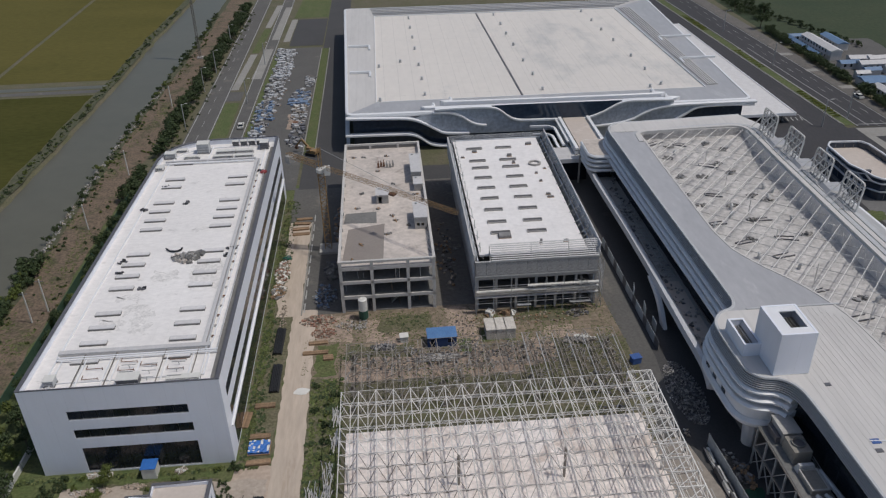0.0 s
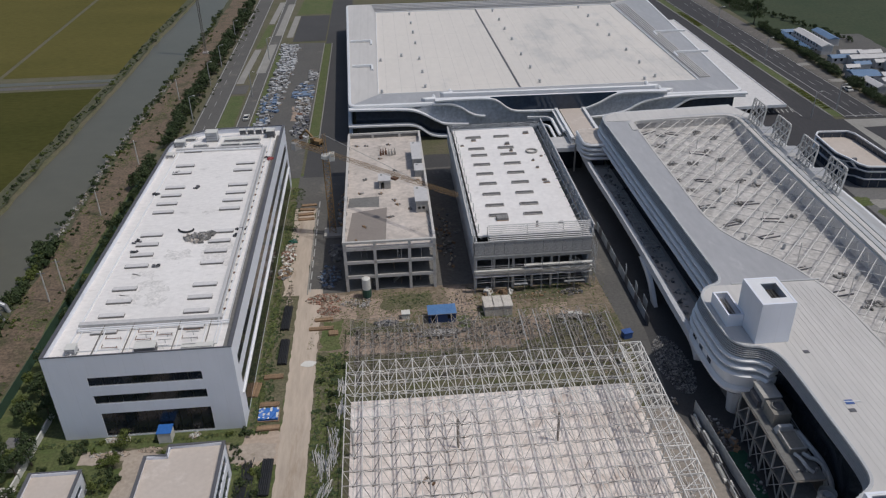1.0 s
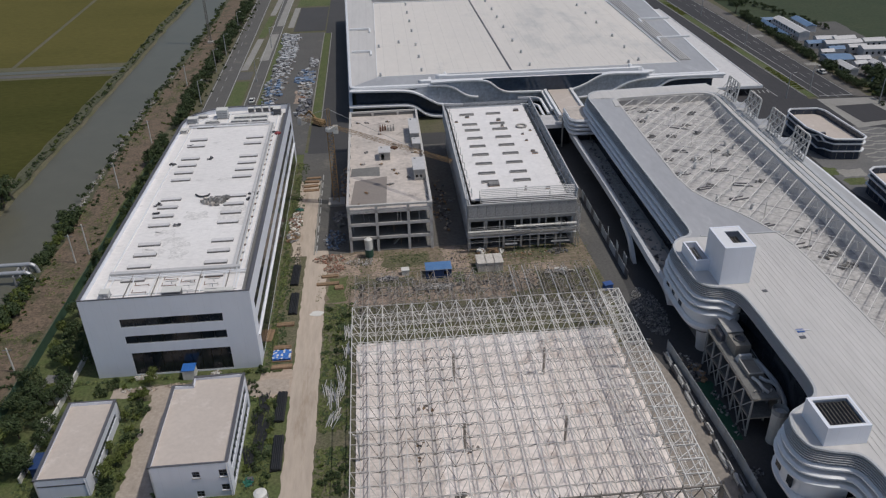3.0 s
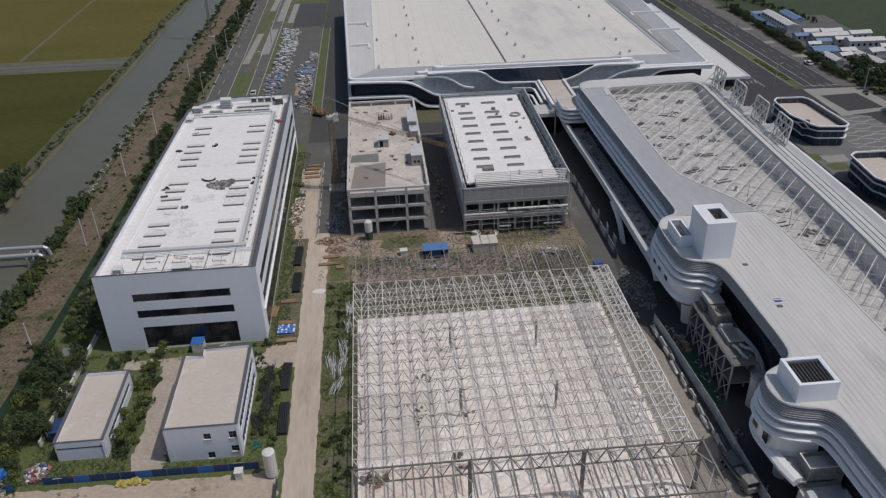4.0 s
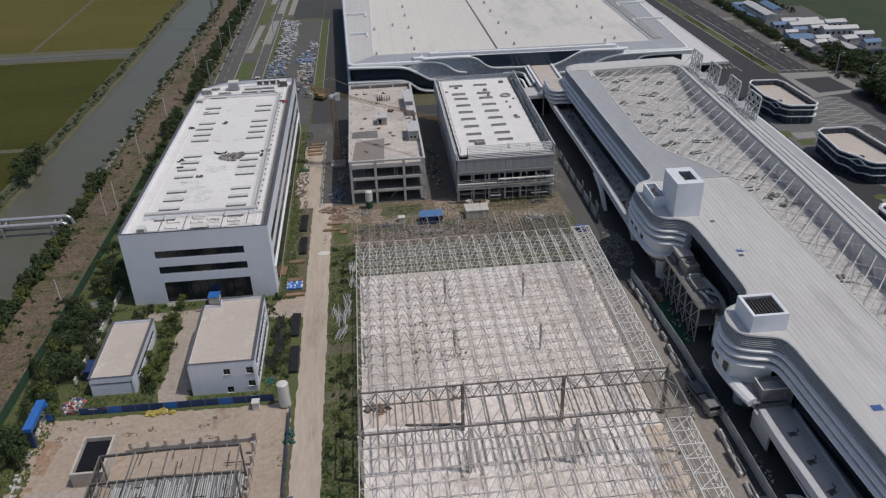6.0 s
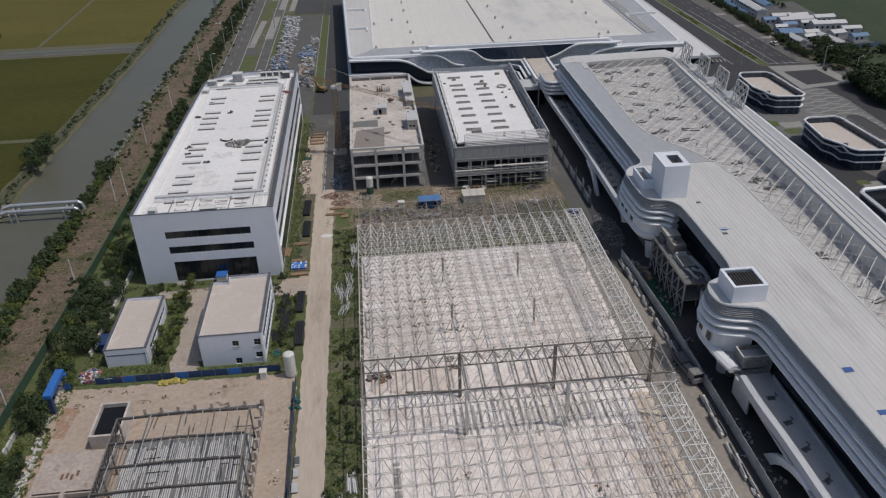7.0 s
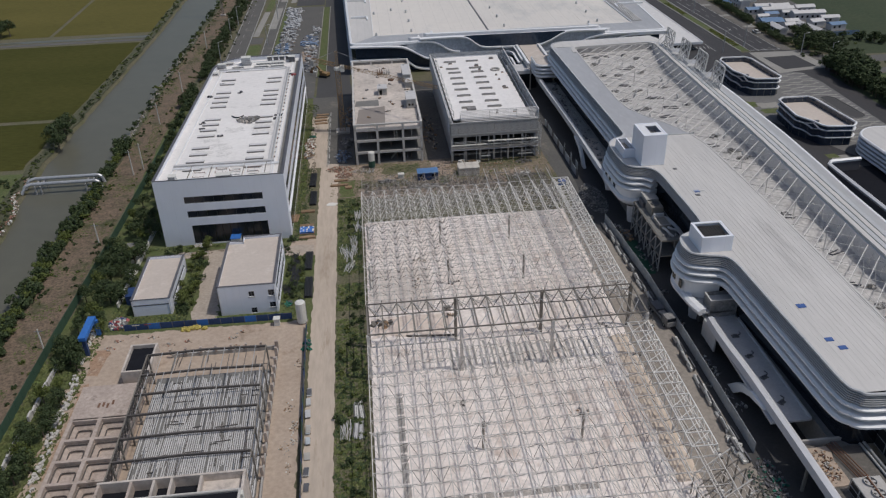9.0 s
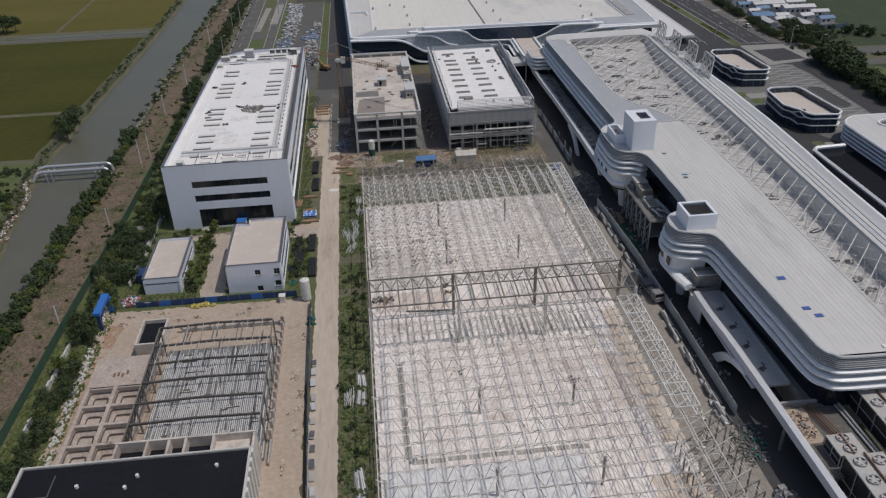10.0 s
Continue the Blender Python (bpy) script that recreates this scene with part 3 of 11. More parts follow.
def build_ground():
    g = Geo()
    ys = [-1500, -600, -300] + list(range(-120, 500, 4)) + [520, 560, 600, 700, 900, 1400, 3000]
    rows = []
    for y in ys:
        w, e = west_bank(y), east_bank(y)
        rows.append([(-3000, 0), (-800, 0), (-400, 0), (-200, 0), (w - 5, 0), (w - 1.5, -0.15), (w, -1.3), (w + 2.5, -2.6), ((w + e) / 2, -3.2), (e - 2.5, -2.6), (e, -1.3),
                     (e + 1.6, -0.1), (e + 5, 0), (-60, 0), (0, 0), (100, 0), (200, 0), (500, 0), (1200, 0), (3000, 0)])
    k = len(rows[0])
    vs = [(x, y, z) for y, r in zip(ys, rows) for x, z in r]
    fs = [(i * k + j, i * k + j + 1, (i + 1) * k + j + 1, (i + 1) * k + j) for i in range(len(ys) - 1) for j in range(k - 1)]
    g.block(vs, fs)
    solid("ground", g, M["soil"], "bare brown soil with patchy weeds round the site", "ground", kind="structure")
    g = Geo()
    vs, fs = [], []
    for i, y in enumerate(ys):
        vs += [(west_bank(y) - 0.6, y, -1.0), (east_bank(y) + 0.6, y, -1.0)]
        if i:
            fs.append((2 * i - 2, 2 * i - 1, 2 * i + 1, 2 * i))
    g.block(vs, fs)
    solid("water", g, M["water"], "murky grey-green river water between weedy banks", "river", kind="structure")


def along_bank(side, off0, off1, y0, y1, step=4):
    """A plan outline that follows the river bank."""
    bank = west_bank if side < 0 else east_bank
    n = int((y1 - y0) / step)
    yy = [y0 + (y1 - y0) * i / n for i in range(n + 1)]
    a = [(bank(y) + off0, y) for y in yy]
    b = [(bank(y) + off1, y) for y in yy]
    return a + b[::-1]


build_ground()
sheet("grass", [(-600, -200)] + [(west_bank(y) - 4.5, y) for y in range(-200, 163, 6)] + [(-600, 162)], 0.035, M["weeds"], "rough green scrub beyond the river", "grass")
sheet("field", [(-600, 319), (-153, 319), (-153.5, 480), (-156, 700), (-600, 700)], 0.05, M["rice_gold"], "ripening yellow-green rice field behind a ditch", "field")
sheet("field", [(-151.2, 319)] + [(west_bank(y) - 5.0, y) for y in range(319, 701, 6)] + [(-153, 700), (-151.5, 480)], 0.05, M["rice_gold"], "yellowing rice field beside the river", "field")
sheet("field", [(-600, 206)] + [(west_bank(y) - 5.5, y) for y in range(206, 303, 4)] + [(-600, 301)], 0.05, M["rice_green"], "green rice field beside the river", "field")
sheet("field", [(-600, 163)] + [(west_bank(y) - 6.0, y) for y in range(163, 206, 4)] + [(-600, 204)], 0.05, M["rice_green"], "small green rice plot near the pipe bridge", "field")
sheet("field_track", [(-600, 302.5), (-108, 304.5), (-106, 308), (-600, 306.5)], 0.06, M["asphalt_old"], "grey farm track along the edge of the rice fields", "track")
sheet("ditch", [(-600, 308), (-106.5, 309.5), (-105.5, 313), (-600, 312.5)], 0.055, M["water"], "narrow grey irrigation ditch beside the farm track", "ditch")
sheet("river_bank", along_bank(-1, -5.2, -1.2, 90, 700), 0.04, M["bank"], "stony weedy strip along the river", "bank")
sheet("river_bank", along_bank(1, 0.8, 4.0, -60, 700), 0.04, M["bank"], "stony weedy strip along the river", "bank")
sheet("dirt_strip", along_bank(1, 3.2, 12.6, -60, 200) , 0.07, M["dirt"], "reddish brown dirt strip between river and green fence", "dirt")
sheet("dirt_strip", along_bank(1, 3.2, 13.2, 200, 700), 0.07, M["dirt"], "reddish brown dirt strip between river and trees", "dirt")

# site ground, south-west to north
sheet("grass", ragged(-75, -22, 60, 215, 1.0, 4, 3), 0.03, M["weeds"], "weedy grass round the white factory block", "grass")
sheet("grass", ragged(-76, -62, -60, 62, 1.2, 4, 4), 0.036, M["weeds"], "weedy grass beside the green fence", "grass")
sheet("yard", ragged(-68.5, -23.2, -50, 71, 0.4, 1.2, 5), 0.06, M["sand"], "sandy trodden building yard behind the blue hoarding", "yard")
sheet("yard_patch", ragged(-66.4, -63.2, 57.5, 66, 0.5, 1.2, 431), 0.066, M["red_soil"], "reddish soil trodden into the yard", "yard")
sheet("yard_patch", ragged(-66.0, -64.6, 30, 55, 0.4, 1.2, 432), 0.067, M["red_soil"], "reddish soil beside the tanks", "yard")
sheet("yard", ragged(-48.4, -42.6, 73.5, 103, 0.5, 1.0, 6), 0.06, M["path_grey"], "pale dusty ground between the two small buildings", "yard")
sheet("yard", ragged(-29, -21.5, 98.5, 106.5, 0.6, 2, 7), 0.055, M["sand"], "sandy branch off the haul road", "yard")
sheet("yard", ragged(-52, -30, 100.5, 104.5, 0.6, 1.4, 8), 0.045, M["scrub"], "weedy rubble apron before the white factory block", "yard")
sheet("yard", ragged(-40, -23.0, 99.3, 103.6, 0.45, 1.2, 441), 0.058, M["path_grey"], "trodden dust from the haul road to the small buildings", "yard")
sheet("yard", ragged(-56, -43, 101.6, 104.4, 0.5, 1.2, 442), 0.059, M["path_grey"], "trodden rubble before the factory", "yard")
sheet("road", ragged(-22.3, -17.1, -60, 152, 0.16, 1.2, 9), 0.09, M["haul"], "pale dusty concrete haul road", "road")
sheet("road", ragged(-26.0, -20.6, 150, 192, 0.5, 3, 10), 0.088, M["haul"], "pale dusty concrete haul road with rubble along its edge", "road")
sheet("pavement", ragged(-20.3, -12, 150, 214, 0.15, 6, 11), 0.075, M["asphalt_old"], "dark grey yard strip beside the concrete frame", "pavement")
sheet("grass", ragged(-17, -10.8, -30, 131, 0.3, 1.0, 12), 0.05, M["scrub"], "strip of tall weeds between road and roof frame", "grass")
sheet("grass", ragged(-28.4, -22.0, 107, 206, 0.7, 1.5, 71), 0.042, M["scrub"], "dull weedy verge beside the haul road", "grass")
sheet("yard", ragged(-19, 47, 128, 151, 1.0, 3, 13), 0.06, M["rubble"], "rubble and weeds before the unfinished buildings", "yard")
sheet("yard", ragged(-11, 43.3, 110, 130, 0.3, 2, 14), 0.065, M["soil"], "brown rubbly ground under the roof frame", "yard")
for i, (a, b, c, d, m) in enumerate(((-11, 28, 126.5, 134.2, "rubble_tan"), (26, 33, 129, 137.5, "rubble_tan"), (30, 38, 134, 140.8, "rubble_tan"), (10.5, 16.5, 133, 149.5, "rubble_tan"), (-4.8, 2.0, 135.6, 141, "rubble_tan"), (-6.5, -3.2, 139, 146.5, "rubble_tan"), (-16.6, -9.5, 139.5, 149, "rubble_tan"),
                                     (24, 45.6, 112.8, 128.5, "scrub"), (31, 45.8, 127, 136, "scrub"), (-10.6, 3, 133.6, 137.8, "scrub"), (36, 45.4, 138, 147, "rubble"))):
    sheet("rubble_patch", ragged(a, b, c, d, 0.6, 1.4, 60 + i), 0.067 + 0.0016 * i, M[m], "patch of weedy ground under the roof grid" if m == "scrub" else "pale trodden rubble over brown ground", "rubble")
for i, (a, b, c, d) in enumerate(((-4.0, 7.0, 142.0, 147.6), (26.0, 38, 142.6, 146.6), (17, 24, 137, 140.5), (-16.4, -12.4, 128.8, 139), (-3, 1.5, 134, 137), (12, 15, 134, 138))):
    sheet("grass", ragged(a, b, c, d, 0.6, 1.5, 40 + i), 0.088 + 0.002 * i, M["scrub"] if i in (0, 1, 4) else M["weeds"], "patch of green weeds on the rubble ground", "grass")
sheet("pavement", [(8.0, 150.5), (17.5, 150.5), (17.5, 224), (8.0, 224)], 0.08, M["lane"], "dusty asphalt lane between the unfinished buildings", "pavement")
sheet("road", [(42.65, -60), (52.6, -60), (52.2, 60), (50.6, 92), (48.1, 106), (42.65, 106)], 0.09, M["road_tan"], "grey asphalt site road beside the roof frame", "road")
sheet("road", [(43.6, 106.2), (48.1, 106.2), (50.2, 128), (50.2, 150), (49.8, 178), (45.0, 178), (45.3, 146), (46.2, 128), (46.0, 116)], 0.091, M["asphalt_old"], "darker grey-brown asphalt lane beside the roof frame", "road")
sheet("pavement", [(49.4, -60), (74, -60), (74, 20), (64, 100), (62, 222), (43.2, 222), (43.2, 178.5), (47.2, 178.5), (48.8, 60)], 0.07, M["asphalt"], "dark asphalt under the terminal's canopies", "pavement")
g = Geo()
g.box(-10.0, 42.6, -40, 112.6, -0.2, 0.32)
solid("floor_slab", g, M["slab"], "broad dusty white concrete floor slab", "slab", kind="structure")

# far side, behind the white factory
sheet("road", [(-65.5, 214), (-57.5, 214), (-56, 480), (-64, 480)], 0.09, M["asphalt_old"], "asphalt road beside the river trees", "road")
sheet("lawn", [(-57.3, 214), (-51.6, 214), (-51.8, 286), (-57.2, 286)], 0.06, M["weeds"], "grass verge between the roads", "grass")
sheet("pavement", [(-57.2, 288), (-51.8, 288), (-51.6, 298), (-57.0, 298)], 0.1, M["asphalt_old"], "grey asphalt crossing between the roads", "pavement")
sheet("pavement", [(-57.0, 300), (-54.2, 300), (-52.4, 345), (-55.2, 345)], 0.1, M["paving"], "pale concrete paving between roads", "pavement")
sheet("lawn", [(-55.1, 347), (-52.0, 347), (-50.6, 385), (-53.8, 385)], 0.07, M["weeds"], "grass strip between the roads", "grass")
sheet("pavement", [(-53.7, 387), (-51.0, 387), (-49.4, 430), (-52.2, 430)], 0.1, M["paving"], "pale concrete paving between roads", "pavement")
sheet("road", [(-51.2, 214), (-47, 214), (-43.5, 480), (-49.4, 480)], 0.09, M["asphalt_old"], "narrow grey service road", "road")
sheet("pavement", [(-51.0, 312), (-47.2, 312), (-46.4, 352), (-49.6, 352)], 0.115, M["paving"], "pale concrete lay-by on the service road", "pavement")
sheet("pavement", [(-48.6, 366), (-45.2, 366), (-44.0, 425), (-47.4, 425)], 0.115, M["paving"], "pale concrete lay-by on the service road", "pavement")
sheet("pavement", [(-43.2, 362), (-40.4, 362), (-39.4, 400), (-42.2, 400)], 0.115, M["paving"], "pale concrete strip beside the parking lot", "pavement")
sheet("lawn", [(-46.4, 214), (-44.2, 214), (-43, 345), (-45, 345)], 0.06, M["weeds"], "thin grass strip beside the service road", "grass")
sheet("yard", [(-44, 212), (-26.4, 212), (-25.8, 352), (-43, 352)], 0.08, M["asphalt_old"], "asphalt storage yard with goods in rows", "yard")
sheet("yard", [(-40.0, 355), (-25.5, 355), (-25.2, 400), (-39.2, 400)], 0.08, M["asphalt"], "dark asphalt parking lot", "yard")
sheet("lawn", [(-41.5, 403), (-25, 403), (-25, 480), (-38, 480)], 0.06, M["weeds"], "grass verge beyond the parking lot", "grass")
sheet("lawn", [(-25.8, 236), (-22.6, 236), (-22.6, 350), (-25.4, 350)], 0.1, M["weeds"], "long grass bed with a pale kerb", "grass")
sheet("road", [(-25.5, 212), (-11, 212), (-13, 226), (-15, 480), (-24.5, 480)], 0.085, M["asphalt"], "dark asphalt road beside the big hall", "road")
sheet("pavement", [(-26.5, 192), (-12.5, 192), (-12.5, 213), (-26.5, 213)], 0.082, M["asphalt_old"], "grey asphalt crossing behind the tower crane", "pavement")
sheet("pavement", [(-11.5, 214.5), (62, 214.5), (62, 224), (-11.5, 224)], 0.083, M["asphalt"], "dark asphalt before the big hall", "pavement")

# east side
sheet("road", [(113, 224), (138, 224), (140, 420), (118, 420)], 0.085, M["asphalt_road"], "dark asphalt apron beside the big hall", "road")
sheet("lawn", [(146.9, 238), (150.6, 238), (146.9, 324), (142.3, 430), (138.6, 430)], 0.12, M["weeds"], "planted verge between carriageways", "grass")
sheet("road", [(136.5, 236), (146.8, 236), (138.4, 430), (128, 430)], 0.088, M["asphalt_road"], "dark asphalt carriageway", "road")
sheet("road", [(150.4, 236.4), (163.8, 236.2), (160.3, 330), (156, 430), (142.6, 430), (147.1, 324)], 0.088, M["asphalt_road"], "dark asphalt dual carriageway with lane lines", "road")
sheet("pavement", [(164.0, 236.2), (168.2, 236), (166.4, 330), (163, 430), (156.2, 430), (160.5, 330)], 0.095, M["lane"], "dusty brown-grey footway beside the carriageway", "pavement")
for x, y in ((162.6, 314), (163.2, 293), (166.4, 273)):
    sheet("pavement", ragged(x - 2.4, x + 2.4, y - 1.6, y + 1.6, 0.3, 1.5, int(y)), 0.105, M["paving"], "pale concrete crossing over the footway", "pavement")
sheet("pavement", [(104, 60), (174, 60), (174, 236), (112, 236), (104, 215)], 0.06, M["asphalt_road"], "dark paved court round the dark glass blocks", "pavement")
sheet("pavement", [(138.5, 126), (150, 132), (158.6, 152), (159.6, 196), (157.6, 208), (138, 212.6), (124, 213), (124, 164)], 0.075, M["plaza"], "grey paved plaza with faded wavy stripes", "pavement")
sheet("pavement", [(149.4, 208.6), (172.0, 212.4), (169.2, 234.6), (149.2, 235.4)], 0.082, M["paving"], "pale paving round the dark court", "pavement")
sheet("pavement", [(153.4, 212.6), (167, 214.2), (165.4, 228.6), (151.9, 228.2)], 0.1, M["asphalt_road"], "square dark asphalt court in the plaza", "pavement")
sheet("road", [(172.4, 206), (184, 203), (600, 186), (600, 197), (190, 208.4), (173, 211.6)], 0.07, M["asphalt_old"], "grey road leading away past the wood", "road")
sheet("road", [(170, 222), (188, 216), (600, 199), (600, 209), (184, 224), (170, 231)], 0.07, M["asphalt_old"], "grey road leading away past the wood", "road")
sheet("field", [(172.4, 236), (184, 226), (600, 211), (600, 700), (168, 700), (168, 330), (184, 300)], 0.04, M["meadow"], "dark green meadow beyond the huts", "field")
sheet("field", [(166.5, 60), (600, 60), (600, 185), (184, 202), (166.8, 205)], 0.064, M["meadow"], "dark green meadow beside the wood", "field")
# dark strip paints the trees' shadow on the asphalt beside the wood
sheet("pavement", [(157, 60), (166.4, 60), (166.6, 206), (160.2, 206), (160, 150)], 0.078, M["asphalt_road"], "dark asphalt strip standing for the wood's shadow", "pavement")
sheet("pavement", ragged(171.6, 206, 254, 331, 0.8, 3, 422), 0.075, M["asphalt_old"], "grey trodden ground round the site huts", "pavement")
sheet("lawn", ragged(175, 190, 178, 200, 1.0, 2.5, 421), 0.075, M["weeds"], "patch of lighter grass beside the wood", "grass")


# ---- white factory block beside the river ----
def window_row(parent, axis, at, a0, a1, z0, z1, n, depth=0.25, mat="glass"):
    """A strip window: one dark pane a bay, with bars between them."""
    win = part("window", Geo().box(*((a0, a1, at, at + 0.08) if axis == "x" else (at, at + 0.08, a0, a1)), z0, z0 + 0.08), M["mullion"], parent)
    w = (a1 - a0) / n
    inset = 0.1
    pane = Geo()
    if axis == "x":
        pane.box(0.04, w - 0.04, at + inset, at + inset + 0.05, z0 + 0.08, z1)
    else:
        pane.box(at + inset - 0.05, at + inset, 0.04, w - 0.04, z0 + 0.08, z1)
    me = pane.mesh("pane", M[mat])
    for i in range(n):
        ob = part("pane", me, None, win)
        ob.location = (a0 + i * w, 0, 0) if axis == "x" else (0, a0 + i * w, 0)
    return win


def factory_block():
    x0, x1, y0, y1, H, ROOF = -59.8, -28.5, 108.0, 208.0, 18.0, 16.7
    b = thing("factory_building", "white three-storey factory block with dark strip windows and a white roof", "building")
    front = [(-53.2, -34.2, 11.6, 13.4), (-53.0, -34.0, 7.7, 9.5), (-52.6, -33.9, 0.35, 5.5)]
    part("wall", Geo().wall("x", y0, 0.4, x0, x1, 0, H - 0.02, front), M["white"], b, "white panel front with three dark window bands")
    side = [(111.0, 204.5, 12.0, 13.9), (111.5, 204.5, 7.4, 9.5), (112.0, 204.5, 0.5, 5.0)]
    part("wall", Geo().wall("y", x1 - 0.4, 0.4, y0 + 0.4, y1 - 0.4, 0, H - 0.02, side), M["white"], b, "white panel side with long dark window bands")
    outline = [(x0, y0), (x1, y0), (x1, y1), (-44.5, y1)] + [(p.x, p.y) for p in spline([(-44.5, y1), (-49.5, 207.2), (-54, 204.4), (-56.6, 200.6), (-57.6, 196)], 4)][1:] + [(-57.6, 196)]
    outline = outline[:-1]
    rest = outline[2:] + [outline[0]]
    g = Geo()
    for p, q in zip(rest, rest[1:]):
        g.block([(p[0], p[1], 0), (q[0], q[1], 0), (q[0], q[1], H - 0.02), (p[0], p[1], H - 0.02)], [(0, 1, 2, 3)])
    inner = shift(outline, 0.4)
    ri = inner[2:] + [inner[0]]
    for p, q in zip(ri, ri[1:]):
        g.block([(p[0], p[1], 0), (q[0], q[1], 0), (q[0], q[1], H - 0.02), (p[0], p[1], H - 0.02)], [(3, 2, 1, 0)])
    part("wall", g, M["white"], b, "white rear wall with a rounded corner")
    part("roof", Geo().prism(shift(outline, 0.42), ROOF - 0.3, ROOF), M["roof_white_old"], b, "white membrane roof with grey stains")
    cap = Geo()
    cap.sweep(outline, [(0.06, H - 0.02), (0.06, H + 0.14), (-0.62, H + 0.14), (-0.62, H - 0.02)], closed=True)
    part("parapet_cap", cap, M["cap"], b, "dark grey parapet capping")
    kerb = Geo().sweep(shift(outline, 2.9), [(0.0, ROOF), (0.0, ROOF + 0.28), (-0.25, ROOF + 0.28), (-0.25, ROOF)], closed=True)
    part("roof_kerb", kerb, M["white_trim"], b, "low white upstand round the roof")
    # dark strip paints the shade inside the east parapet
    part("gutter", Geo().box(-30.35, -29.2, 108.8, 204, ROOF, ROOF + 0.05), M["concrete_dark"], b, "dark strip painting the east parapet's shade")
    ws = [window_row(b, "x", y0 + 0.06, *front[0], 8), window_row(b, "x", y0 + 0.06, *front[1], 8), window_row(b, "x", y0 + 0.06, *front[2], 10)]
    for s in side:
        window_row(b, "y", x1 - 0.06, *s, 24)
    for z in (5.7, 9.9, 14.2):
        part("floor", Geo().box(x0 + 0.5, x1 - 0.5, y0 + 0.6, y1 - 14, z, z + 0.25), M["concrete_dark"], b)
    for z in (6.3, 10.6):
        part("ledge", Geo().box(x1, x1 + 0.35, y0 + 2, y1 - 2, z, z + 0.22), M["white_trim"], b, "white ledge between window bands")
        return b


factory_block()

# skylight strips, pipes and junk on the white roof
ROOF_L = 16.7


def skylight_box(w, d):
    t = thing("roof_skylight", "long grey skylight upstand on the white roof", "skylight", "skylights on the factory roof")
    # dark curb shows past the shifted lid, painting shaded front and west sides
    part("curb", Geo().box(-w / 2, w / 2, -d / 2, d / 2, 0, 0.3), M["concrete_dark"], t, "upstand painted dark as the skylight's shade line")
    part("lid", Geo().obox((0.06, 0.06, 0.35), (w - 0.06, d - 0.06, 0.1)), M["lid_pale"], t, "dull grey skylight lid")
    return t


first = None
SKYLIGHT_ROWS = [116.2, 121.2, 125.6, 129.9, 138.2, 142.5, 146.8, 151.0, 161.4, 165.6, 169.7, 173.9, 182.2, 186.3]
for k, y in enumerate(SKYLIGHT_ROWS + [195.5]):
    for x in (-51.8 + 0.009 * (y - 116), -36.9 + 0.0055 * (y - 116)):
        if k >= 14 and x > -40:
            continue
        if first is None:
            first = skylight_box(4.5, 1.15)
            first.matrix_basis = pose(x, y, ROOF_L)
        else:
            copy_thing(first, pose(x + random.uniform(-0.12, 0.12), y + random.uniform(-0.12, 0.12), ROOF_L, 0, 0, random.uniform(-0.8, 0.8)))


for i, (a, c, d, e) in enumerate(((-39.4, -33.0, 137.2, 146.6), (-47.2, -43.8, 123.6, 129.8), (-51.6, -47.4, 133.8, 136.4), (-53.0, -48.6, 124.6, 128.6), (-46.8, -41.2, 140.6, 144.0), (-49.0, -45.0, 129.5, 132.5), (-42.0, -38.5, 160, 162.2))):
    sheet("roof_stain", ragged(a, c, d, e, 0.9, 0.7, 170 + i), ROOF_L + 0.004 + 0.0015 * i, M["roof_smear"], "grey dirt smear on the white roof membrane", "stain")


